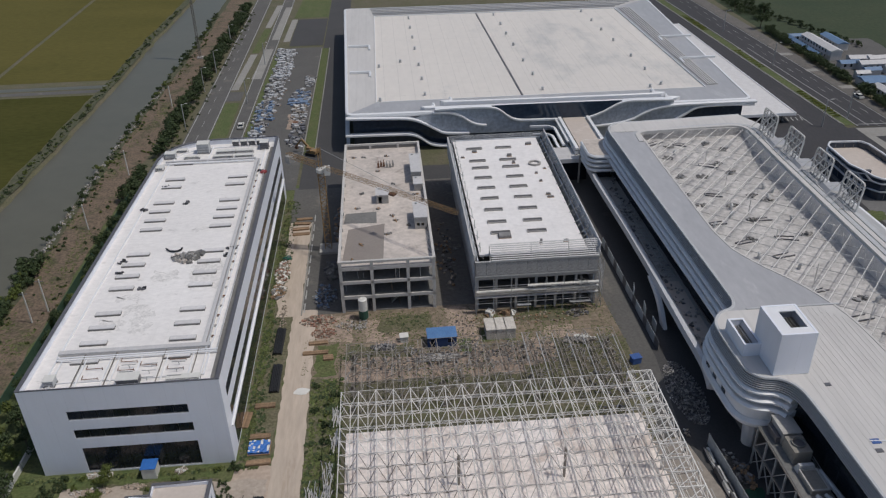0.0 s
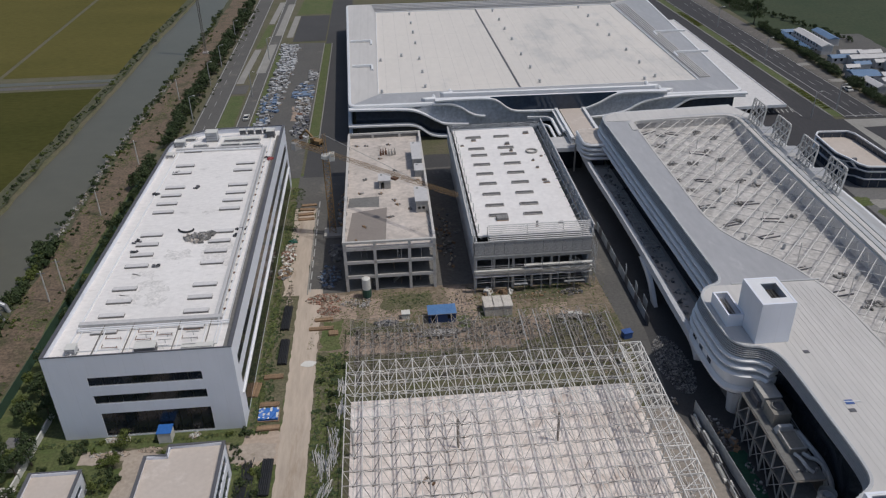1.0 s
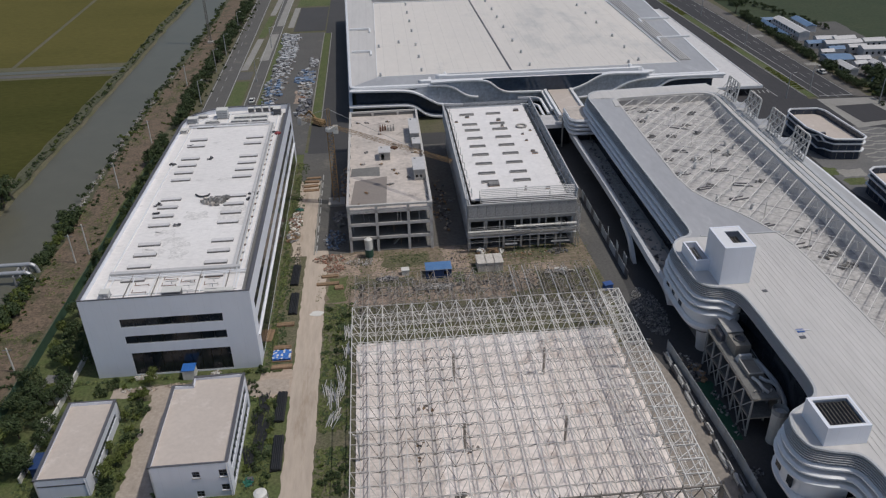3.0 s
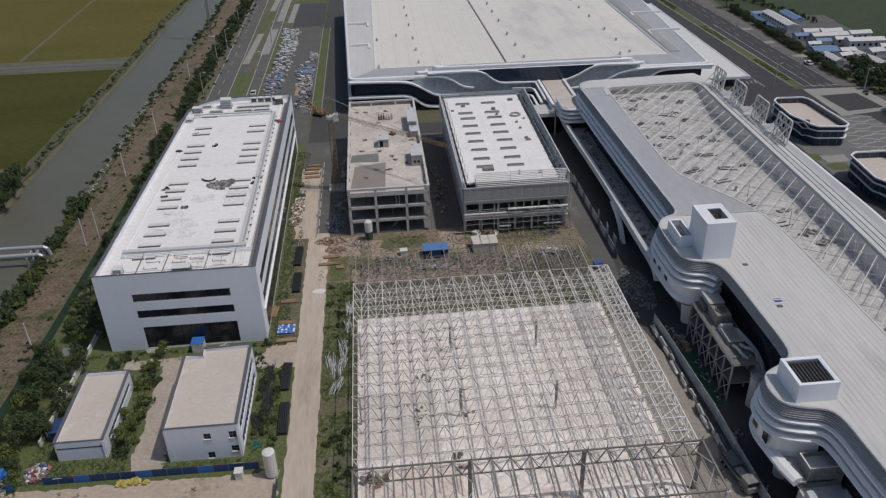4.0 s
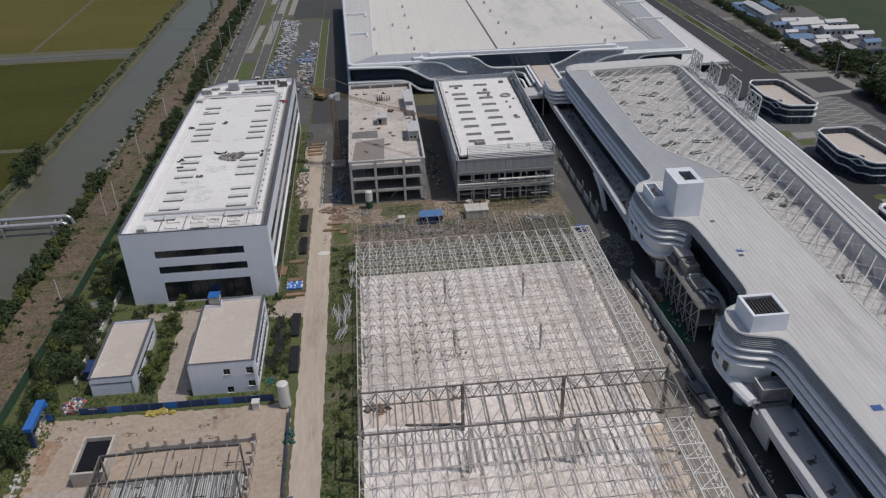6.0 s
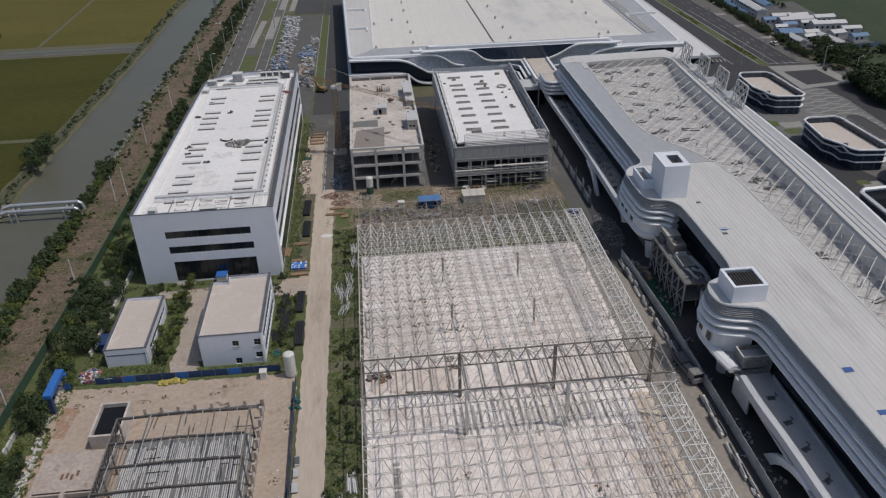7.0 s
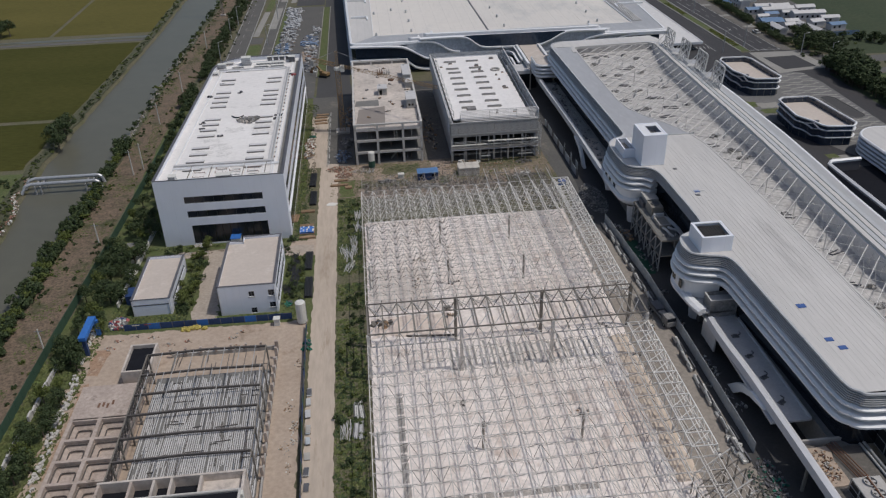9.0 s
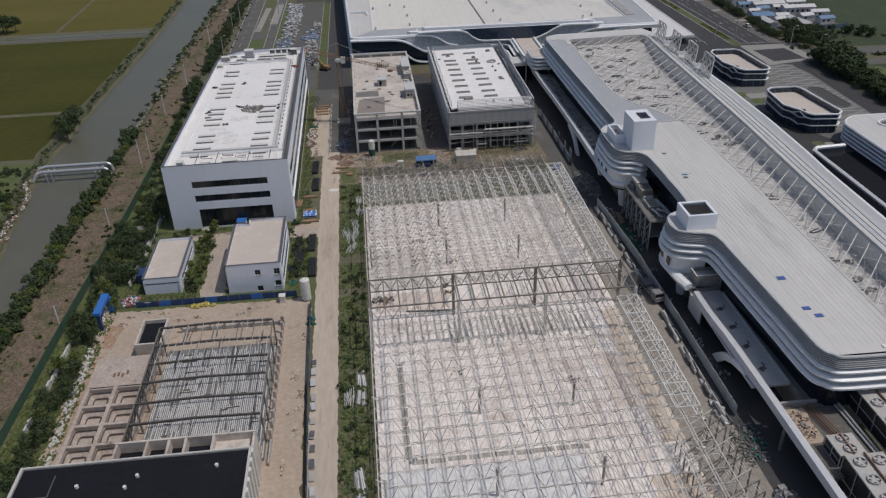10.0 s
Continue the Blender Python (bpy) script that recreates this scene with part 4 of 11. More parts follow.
def pipe_run():
    t = thing("roof_pipes", "white pipe runs on low brackets across the factory roof", "pipes")
    for i, y in enumerate((117.2, 116.6)):
        part("pipe", Geo().tube((-56.5, y, ROOF_L + 0.45), (-30.2, y, ROOF_L + 0.45), 0.16), M["white_trim"], t)
    for x in (-55.5, -51.5, -47.5, -46.2, -42.5, -38.2, -34.0, -32.0):
        part("pipe", Geo().tube((x, 109.6, ROOF_L + 0.35), (x, 116.5, ROOF_L + 0.35), 0.11, 6), M["white_trim"], t)
    for x in (-44.0, -40.4, -36.0):
        for y in (110.5, 112.2, 114.0):
            part("bracket", Geo().beam((x, y, ROOF_L), (x, y, ROOF_L + 0.7), 0.09).beam((x - 1.1, y, ROOF_L + 0.7), (x + 1.1, y, ROOF_L + 0.7), 0.1), M["steel_grey"], t)
    part("duct", Geo().box(-56.6, -31.6, 118.0, 119.0, ROOF_L + 0.1, ROOF_L + 0.7), M["lid_grey"], t, "flat grey duct across the roof")
    part("duct", Geo().box(-33.2, -32.5, 119.0, 196, ROOF_L + 0.1, ROOF_L + 0.6), M["lid_grey"], t, "flat grey duct beside the parapet")
    part("duct", Geo().box(-55.6, -33.2, 196.2, 196.9, ROOF_L + 0.1, ROOF_L + 0.6), M["lid_grey"], t, "flat grey duct across the roof")
    for x in (-52.0, -46.9, -38.8, -33.4):
        part("stay", Geo().beam((x, 109.4, ROOF_L + 0.5), (x, 117.8, ROOF_L + 0.5), 0.14), M["steel_dark"], t)
    for x, y in ((-49.6, 111.4), (-49.6, 114.0), (-44.4, 113.2), (-44.4, 115.4), (-41.0, 114.2), (-36.4, 112.8), (-36.4, 115.2)):
        part("pipe_loop", Geo().beam((x - 1.3, y, ROOF_L + 0.3), (x + 1.3, y, ROOF_L + 0.3), 0.09).beam((x - 1.3, y, ROOF_L + 0.3), (x - 1.3, y + 1.0, ROOF_L + 0.3), 0.09).beam((x + 1.3, y, ROOF_L), (x + 1.3, y, ROOF_L + 0.5), 0.09), M["rust"], t, "thin reddish pipe loop")
    for y in [121 + 3.1 * i for i in range(24)]:
        part("bracket", Geo().box(-31.9, -31.5, y, y + 0.3, ROOF_L, ROOF_L + 0.4), M["rust"] if int(y) % 2 else M["concrete"], t)
    part("pipe", Geo().tube((-32.2, 117, ROOF_L + 0.4), (-32.2, 196, ROOF_L + 0.4), 0.2), M["louvre"], t, "long grey pipe beside the parapet")
    part("pipe", Geo().tube((-30.4, 117, ROOF_L + 0.3), (-30.4, 200, ROOF_L + 0.3), 0.13), M["louvre"], t)
    part("pipe", Geo().tube((-55.5, 195.3, ROOF_L + 0.4), (-33.5, 195.3, ROOF_L + 0.4), 0.22), M["white_trim"], t)
    part("pipe", Geo().tube((-45.2, 196, ROOF_L + 0.4), (-45.2, 205, ROOF_L + 0.4), 0.18, 6), M["white_trim"], t)


pipe_run()


def roof_plant(x, y, w, d, h, label, mat="louvre", name="roof_unit"):
    t = thing(name, label, "roof unit", at=(x, y, ROOF_L))
    part("casing", Geo().box(-w / 2, w / 2, -d / 2, d / 2, 0.2, h), M[mat], t)
    part("lid", Geo().box(-w / 2 - 0.1, w / 2 + 0.1, -d / 2 - 0.1, d / 2 + 0.1, h, h + 0.12), M["cream"], t)
    for sx in (-1, 1):
        part("skid", Geo().box(sx * w / 2 - 0.1, sx * w / 2 + 0.1, -d / 2, d / 2, 0, 0.2), M["mullion"], t)
    for i in range(3):
        part("louvre", Geo().box(-w / 2 + 0.1, w / 2 - 0.1, -d / 2 - 0.05, -d / 2, 0.35 + i * h / 4, 0.45 + i * h / 4), M["mullion"], t)
    return t


roof_plant(-47.2, 202.8, 3.0, 2.4, 2.6, "grey louvred ventilation unit on the factory roof")
roof_plant(-55.0, 199.8, 2.6, 1.8, 1.5, "small grey ventilation unit on the factory roof")
roof_plant(-43.2, 110.4, 3.4, 1.8, 1.1, "dark grey casing among the roof pipes", "cap")
roof_plant(-34.6, 110.2, 5.2, 1.2, 0.5, "long low grey casing behind the parapet", "hoarding")
for x, y, w, d, h in ((-41.4, 201.6, 4.6, 1.4, 0.7), (-36.6, 201.4, 4.2, 1.4, 0.8), (-41.8, 198.6, 4.8, 1.2, 0.6), (-36.4, 198.4, 4.4, 1.2, 0.7), (-49.6, 199.0, 3.6, 0.9, 0.5), (-53.4, 203.4, 3.6, 1.2, 0.7), (-56.2, 193.0, 1.6, 2.0, 0.8)):
    roof_plant(x, y, w, d, h, "low white casing at the roof's north end", "roof_white")
for i in range(4):
    roof_plant(-39.5 + i * 2.1, 205.6, 1.5, 1.0, 1.5, "dark outdoor condenser on the factory roof", "cap", "condenser")
roof_plant(-31.8, 203.6, 2.0, 2.2, 1.9, "dark heap of plant at the roof corner", "cap")
roof_plant(-55.6, 111.0, 1.6, 1.6, 1.2, "small grey casing at the roof corner")


def scrap(name, label, category, at, count, spread, size, mats, seed, height=0.5, group=""):
    """A loose heap of odd pieces, lying on its support."""
    rng = random.Random(seed)
    g = Geo()
    for i in range(count):
        r, a = rng.random() ** 0.7, rng.uniform(0, 6.28)
        x, y = math.cos(a) * r * spread[0], math.sin(a) * r * spread[1]
        s = [rng.uniform(*size) for _ in range(3)]
        s[2] *= 0.6
        z = height * (1 - r) * rng.random() + s[2] * 0.35
        m = Matrix.Translation((x, y, z)) @ Euler((rng.uniform(-0.5, 0.5), rng.uniform(-0.5, 0.5), rng.uniform(0, 3.1))).to_matrix().to_4x4()
        pts = [m @ Vector((sx * s[0] / 2 * rng.uniform(0.7, 1.1), sy * s[1] / 2 * rng.uniform(0.7, 1.1), sz * s[2] / 2)) for sz in (-1, 1) for sx, sy in ((-1, -1), (1, -1), (1, 1), (-1, 1))]
        g.block(pts, [(0, 3, 2, 1), (4, 5, 6, 7), (0, 1, 5, 4), (1, 2, 6, 5), (2, 3, 7, 6), (3, 0, 4, 7)], rng.randrange(len(mats)))
    return solid(name, g, [M[m] for m in mats], label, category, group, "stuff", at=at)


scrap("scrap_heap", "crumpled pinkish-grey sheets heaped on the white roof", "scrap heap", (-41.2, 148.5, ROOF_L), 44, (2.6, 1.7), (0.4, 1.7), ("concrete", "debris_grey", "roof_dusty", "concrete_dark"), 11, 1.0)
scrap("scrap_heap", "small dark heap on the white roof", "scrap heap", (-38.8, 150.0, ROOF_L), 10, (0.8, 0.8), (0.4, 1.0), ("cap", "concrete_dark"), 12, 0.9)
for i, (x, y) in enumerate(((-54.1, 148.5), (-53.8, 144.2), (-33.2, 149.0), (-33.0, 151.5), (-31.6, 189.0), (-55.0, 171.0), (-52.6, 182.5), (-46.0, 173.5), (-47.5, 138.0), (-40, 196.8))):
    scrap("roof_scrap", "dark scraps of membrane lying on the white roof", "scrap", (x, y, ROOF_L), 7, (1.0, 0.6), (0.25, 0.9), ("cap", "black"), 20 + i, 0.3)
hose = Geo()
hp = spline([(-46.2, 152.6, 17.0), (-45.4, 151.7, 16.95), (-44.2, 151.3, 16.95), (-43.2, 151.8, 16.95), (-43.0, 152.5, 17.0)], 5)
for p, q in zip(hp, hp[1:]):
    hose.tube(p, q, 0.2, 6)
solid("hose", hose, M["black"], "black hose curled on the white roof", "hose")
scrap("red_bundle", "red bundle lying at the roof edge", "bundle", (-30.4, 188.0, ROOF_L), 6, (0.5, 0.7), (0.5, 0.9), ("red",), 41, 0.5)


# ---- the two small buildings ----
def small_building(name, label, x0, x1, y0, y1, H, windows, side, notch=None, stripe=None):
    b = thing(name, label, "building")
    outline = [(x0, y0), (x1, y0), (x1, y1), (x0, y1)] if not notch else [(x0, y0), (x1, y0), (x1, y1), (x0 + notch[0], y1), (x0 + notch[0], y1 - notch[1]), (x0, y1 - notch[1])]
    part("wall", Geo().wall("x", y0, 0.3, x0, x1, 0, H, windows), M["white"], b, "white front wall")
    part("wall", Geo().wall("y", x1 - 0.3, 0.3, y0 + 0.3, y1, 0, H, side), M["white"], b, "white side wall with window openings")
    rest = outline[2:] + [outline[0]]
    for p, q in zip(rest, rest[1:]):
        g = Geo()
        a, c = Vector(p), Vector(q)
        n = Vector(((c - a).y, -(c - a).x)).normalized() * 0.3
        g.block([(*a, 0), (*c, 0), (*(c - n), 0), (*(a - n), 0), (*a, H), (*c, H), (*(c - n), H), (*(a - n), H)], [(0, 1, 5, 4), (1, 2, 6, 5), (2, 3, 7, 6), (3, 0, 4, 7), (4, 5, 6, 7)])
        part("wall", g, M["white"], b, "plain white rear wall")
    part("roof", Geo().prism(shift(outline, 0.31), H - 0.85, H - 0.6), M["roof_beige"], b, "flat beige gravelled roof")
    part("parapet_cap", Geo().sweep(outline, [(0.08, H), (0.08, H + 0.12), (-0.5, H + 0.12), (-0.5, H)], closed=True), M["cap"], b, "dark grey parapet capping")
    for w in windows:
        win = part("window", Geo().box(w[0], w[1], y0 + 0.16, y0 + 0.2, w[2], w[3]), M["glass"], b, "small dark window")
        part("window_frame", Geo().beam((w[0], y0 + 0.13, (w[2] + w[3]) / 2), (w[1], y0 + 0.13, (w[2] + w[3]) / 2), 0.07).beam(((w[0] + w[1]) / 2, y0 + 0.13, w[2]), ((w[0] + w[1]) / 2, y0 + 0.13, w[3]), 0.07), M["mullion"], win)
        part("window_sill", Geo().box(w[0] - 0.1, w[1] + 0.1, y0 - 0.12, y0, w[2] - 0.12, w[2]), M["concrete"], win)
    for s in side:
        win = part("window", Geo().box(x1 - 0.18, x1 - 0.14, s[0], s[1], s[2], s[3]), M["glass_blue"], b, "long dark side window")
        for k in range(1, int((s[1] - s[0]) / 1.6)):
            part("mullion", Geo().box(x1 - 0.14, x1 - 0.06, s[0] + k * 1.6, s[0] + k * 1.6 + 0.08, s[2], s[3]), M["mullion"], win)
    if stripe:
        part("stripe", Geo().box(x0 + 0.4, x1 - 0.4, y0 - 0.03, y0, stripe[0], stripe[1]), M["cap"], b, "dark stripe across the front")
    for x in (x0 + 0.2, x1 - 0.3):
        part("downpipe", Geo().tube((x, y0 - 0.1, 0), (x, y0 - 0.1, H - 0.3), 0.07, 6), M["white_trim"], b)
    return b


small_building("small_building", "white one-storey building with a flat beige roof", -61.0, -52.7, 77.6, 96.3, 4.1, [], [(80, 94.5, 1.7, 2.7)], None, (2.6, 2.85))
small_building("small_building", "white two-storey building with a flat beige roof", -41.9, -29.5, 75.2, 97.2, 7.3,
               [(-35.3, -34.1, 0.12, 1.5), (-35.4, -34.2, 4.4, 5.7), (-31.2, -29.95, 1.3, 2.6), (-31.2, -29.95, 4.3, 5.8)], [(77, 95.5, 4.1, 6.0), (77, 95.5, 0.7, 2.7)], (3.4, 2.2))

# ---- open concrete frame building ----
def concrete_frame():
    x0, x1, y0, y1 = -11.6, 8.7, 150.0, 212.5
    b = thing("concrete_frame_building", "unfinished open concrete frame building with a dusty flat roof", "building")
    # floors painted dark for the shade inside the open storeys
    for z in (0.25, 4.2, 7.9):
        part("floor", Geo().box(x0 + 0.2, x1 - 0.2, y0 + 0.3, y1 - 0.3, z - 0.28, z), M["concrete_dark"], b, "bare concrete floor with indoor shade in its colour")
    part("roof", Geo().box(x0 + 0.1, x1 - 0.1, y0 + 0.1, y1 - 0.1, 11.0, 11.35), M["roof_dusty"], b, "dusty concrete roof with grey stains")
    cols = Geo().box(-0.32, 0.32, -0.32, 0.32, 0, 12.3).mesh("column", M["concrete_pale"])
    # inner columns get the dark tone that stands for indoor shade
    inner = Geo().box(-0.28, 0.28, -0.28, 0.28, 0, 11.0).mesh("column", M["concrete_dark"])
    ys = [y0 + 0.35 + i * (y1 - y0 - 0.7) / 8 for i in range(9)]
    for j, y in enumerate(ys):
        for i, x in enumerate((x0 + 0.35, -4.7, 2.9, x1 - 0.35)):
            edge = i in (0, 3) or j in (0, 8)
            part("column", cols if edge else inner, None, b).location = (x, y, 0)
    for z in (4.2, 7.9, 11.3):
        for y in (y0 + 0.25, y1 - 0.25):
            part("beam", Geo().box(x0, x1, y - 0.22, y + 0.22, z - 0.75, z - 0.02 if z < 11 else z + 0.02), M["concrete_pale"], b)
        for x in (x0 + 0.25, x1 - 0.25):
            part("beam", Geo().box(x - 0.22, x + 0.22, y0 + 0.5, y1 - 0.5, z - 0.75, z - 0.02 if z < 11 else z + 0.02), M["concrete_pale"], b)
    for y in (y0 + 0.25, y1 - 0.25):
        part("rail_beam", Geo().box(x0 - 0.05, x1 + 0.05, y - 0.28, y + 0.28, 12.3, 12.8), M["concrete_pale"], b, "pale concrete rim beam")
    for x in (x0 + 0.25, x1 - 0.25):
        part("rail_beam", Geo().box(x - 0.28, x + 0.28, y0 + 0.53, y1 - 0.53, 12.3, 12.8), M["concrete_pale"], b, "pale concrete rim beam")
    part("parapet", Geo().box(x0 + 0.05, x1 - 0.05, y1 - 0.45, y1 - 0.15, 11.35, 12.2), M["concrete_dark"], b)
    part("screed", Geo().prism([(-10.9, 152), (-2.2, 151.2), (-1.6, 168.5), (-9.8, 166.5)], 11.35, 11.375), M["roof_screed"], b, "dark grey screed patch")
    part("screed", Geo().prism([(-10.9, 169.5), (-3.4, 169), (-3.4, 174.6), (-10.6, 174.2)], 11.35, 11.37), M["concrete_dark"], b, "grey screed strips")
    # rear walls inside, indoor shade painted as dark concrete
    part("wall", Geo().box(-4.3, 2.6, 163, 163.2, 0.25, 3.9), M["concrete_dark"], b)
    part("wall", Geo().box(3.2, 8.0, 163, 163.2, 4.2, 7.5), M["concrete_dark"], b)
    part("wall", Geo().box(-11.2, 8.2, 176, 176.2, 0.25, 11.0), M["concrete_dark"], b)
    g = Geo()
    for k in range(10):
        g.box(-1.0 + k * 0.33, -0.67 + k * 0.33, 152.5, 154, 0.25 + k * 0.35, 0.6 + k * 0.35)
    part("stair", g, M["concrete"], b, "bare concrete stair")
    rng = random.Random(44)
    for k in range(26):
        x, z = rng.uniform(x0 + 1, x1 - 1), rng.choice((0.25, 4.2, 7.9))
        y = rng.uniform(y0 + 0.8, y0 + 8)
        part("prop", Geo().beam((x, y, z), (x + rng.uniform(-0.2, 0.2), y, z + rng.uniform(1.2, 3.0)), 0.08), M["steel_grey"] if k % 3 else M["timber"], b)
    for x in (0.2, 1.0, 5.4):
        part("post", Geo().box(x, x + 0.16, 150.4, 150.55, 7.9, 10.6), M["concrete"], b)

    def hut(xa, xb, ya, yb, h, door):
        t = thing("stair_hut", "small rendered stair hut on the dusty roof", "roof hut", "huts on the concrete roof")
        holes = [(xa + 0.5, xa + 1.3, 11.35, 13.2)] if door == 1 else [(xa + 0.5, xa + 1.1, 12.2, 12.9), (xa + 1.5, xa + 2.1, 12.2, 12.9)] if door == 2 else []
        for g in (Geo().wall("x", ya, 0.2, xa, xb, 11.35, 11.35 + h, holes), Geo().box(xa, xa + 0.2, ya + 0.2, yb, 11.35, 11.35 + h), Geo().box(xb - 0.2, xb, ya + 0.2, yb, 11.35, 11.35 + h), Geo().box(xa + 0.2, xb - 0.2, yb - 0.2, yb, 11.35, 11.35 + h)):
            part("wall", g, M["concrete"], t)
        part("roof", Geo().box(xa - 0.15, xb + 0.15, ya - 0.15, yb + 0.15, 11.35 + h, 11.55 + h), M["lid_grey"], t, "pale hut roof")
        part("vent", Geo().box(xa + 0.4, xa + 0.9, yb - 1, yb - 0.5, 11.55 + h, 11.85 + h), M["louvre"], t)

    hut(-3.3, -0.4, 178.5, 182.4, 2.2, 1)
    hut(5.2, 8.0, 165.0, 172.5, 2.9, 2)
    hut(5.6, 8.0, 189.0, 200.0, 3.0, 0)
    hut(6.0, 8.0, 184.5, 188.5, 1.8, 0)
    for i, (x, y) in enumerate(((-2.6, 199.5), (-1.9, 199.8), (-1.2, 200.0), (-0.4, 199.3), (0.4, 199.2), (1.2, 199.6))):
        solid("starter_bars", Geo().box(-0.28, 0.28, -0.28, 0.28, 0, 1.1).box(-0.1, 0.1, -0.1, 0.1, 1.1, 1.9), M["rust"] if i < 3 else M["concrete"], "stub column with rusty starter bars on the roof", "column stub", "stub columns", at=(x, y, 11.35))
    for i in range(16):
        rng = random.Random(300 + i)
        scrap("roof_litter", "small grey building litter on the dusty roof", "litter", (rng.uniform(-10, 7), rng.uniform(153, 208), 11.36), 6, (0.9, 0.5), (0.15, 0.7), ("concrete_dark", "debris_grey", "timber"), 300 + i, 0.2)
    g = Geo()
    for k in range(22):
        y = 154 + k * 2.4
        g.beam((8.05, y, 11.5), (7.5, y + 1.9, 11.6 + 0.3 * (k % 3)), 0.12)
    solid("formwork_props", g, M["debris_grey"], "row of grey formwork pieces along the roof edge", "formwork", kind="stuff")


concrete_frame()


# ---- white-roofed hall under scaffolding ----
def scaffold_hall():
    x0, x1, y0, y1, R = 16.8, 43.0, 147.2, 212.0, 12.7
    b = thing("scaffolded_hall", "white-roofed hall wrapped in grey scaffolding and half-fixed louvres", "building")
    part("roof", Geo().box(x0 + 1.2, x1 - 2.0, y0 + 2.6, y1 - 1.0, R - 0.4, R), M["roof_white"], b, "clean white membrane roof")
    # floors and inner wall are coloured dark for the open storeys' shade
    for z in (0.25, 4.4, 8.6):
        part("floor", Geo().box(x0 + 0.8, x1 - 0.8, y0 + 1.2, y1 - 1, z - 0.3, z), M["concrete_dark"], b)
    part("wall", Geo().box(x0 + 0.6, x1 - 0.6, y0 + 9, y0 + 9.3, 0.25, R - 0.4), M["concrete_dark"], b, "inner wall in dark concrete for indoor shade")
    part("wall", Geo().box(x0 + 0.5, x0 + 0.8, y0 + 1, y1 - 1, 0, R - 0.4), M["perforated"], b, "grey clad side wall")
    part("wall", Geo().box(x1 - 0.8, x1 - 0.5, y0 + 1, y1 - 1, 0, R - 0.4), M["perforated"], b, "grey clad side wall")
    part("wall", Geo().box(x0 + 0.8, x1 - 0.8, y1 - 1, y1 - 0.7, 0, R + 0.2), M["perforated"], b, "grey clad rear wall")
    # front: mesh screen in panels, open storeys below
    pw = (x1 - x0 - 0.4) / 12
    pane = Geo().box(0.03, pw - 0.03, 0, 0.12, 8.9, 12.2).mesh("panel", M["screen"])
    for i in range(12):
        part("panel", pane, None, b).location = (x0 + 0.2 + i * pw, y0 + 0.2, 0)
    for z in (8.75, 12.3):
        part("rail", Geo().box(x0, x1, y0 + 0.1, y0 + 0.5, z - 0.12, z + 0.12), M["steel_grey"], b)
    for i in range(7):
        x = x0 + 0.3 + i * (x1 - x0 - 0.6) / 6
        part("column", Geo().box(x - 0.25, x + 0.25, y0 + 0.6, y0 + 1.1, 0, 12.2), M["concrete"], b)
    for z in (4.4, 8.5):
        part("beam", Geo().box(x0, x1, y0 + 0.5, y0 + 1.2, z - 0.7, z), M["concrete"], b)
    # louvres above the front
    for k in range(9):
        part("louvre", Geo().obox(((x0 + x1) / 2 + 1.6, y0 + 0.25 + k * 0.28, 12.6 + k * 0.32), (x1 - x0 - 3.6, 0.26, 0.09), 0, 0.35), M["lid_grey"], b, "pale louvre blade")
    for x in (x0 + 3.2, x0 + 12, x0 + 20, x1 - 1):
        part("louvre_arm", Geo().beam((x, y0 + 0.1, 12.3), (x, y0 + 2.6, 14.2), 0.14).beam((x, y0 + 2.6, 12.4), (x, y0 + 2.6, 14.9), 0.12), M["steel_grey"], b)
    for side, x in ((-1, x0), (1, x1 - 0.5)):
        for k in range(5):
            part("side_rail", Geo().box(x - 0.05 + (0.35 if side > 0 else 0), x + 0.07 + (0.35 if side > 0 else 0), y0 + 0.4, y1 - 0.5, 12.35 + k * 0.42, 12.5 + k * 0.42), M["louvre"], b)
        n = 14
        for k in range(n + 1):
            y = y0 + 1 + k * (y1 - y0 - 2) / n
            part("side_post", Geo().beam((x + 0.4, y, 11.8), (x + 0.4, y, 14.5), 0.13).beam((x + 0.4, y, 14.2), (x + 0.4 - side * 1.5, y, 12.7), 0.09), M["steel_grey"], b)
    part("side_panel", Geo().box(x1 + 0.1, x1 + 0.22, y0 + 1.0, y1 - 0.8, 12.1, 15.0), M["perforated"], b, "tall perforated panel along the roof edge")
    part("side_panel", Geo().box(x0 - 0.3, x0 - 0.18, y0 + 0.6, y1 - 0.8, 8.8, 13.9), M["perforated"], b, "tall perforated panel along the roof edge")
    for x in (x0 - 0.24, x1 + 0.16):
        part("panel_cap", Geo().box(x - 0.12, x + 0.12, y0 + 0.5, y1 - 0.7, 15.0 if x > 30 else 13.9, 15.16 if x > 30 else 14.06), M["lid_grey"], b, "pale cap rail on the panels")
    for k in range(12):
        y = y0 + 4 + k * 5.0
        part("stay", Geo().beam((x1 - 2.4, y, 12.75), (x1 + 0.1, y, 14.6), 0.12).beam((x1 - 1.9, y - 1.6, 12.75), (x1 + 0.1, y, 13.6), 0.1), M["steel_grey"], b, "raking stay behind the panel")
        part("stay", Geo().beam((x0 + 1.5, y, 12.7), (x0 + 1.4, y, 15.0), 0.18), M["cream"], b, "pale post standing inside the panel")
    g = Geo()
    for k in range(28):
        y = y0 + 1 + k * (y1 - y0 - 2) / 28
        h = (y1 - y0 - 2) / 28
        g.beam((x1 - 0.4, y, 12.5), (x1 - 0.4, y + h, 14.4), 0.07).beam((x1 - 0.4, y + h, 12.5), (x1 - 0.4, y, 14.4), 0.07)
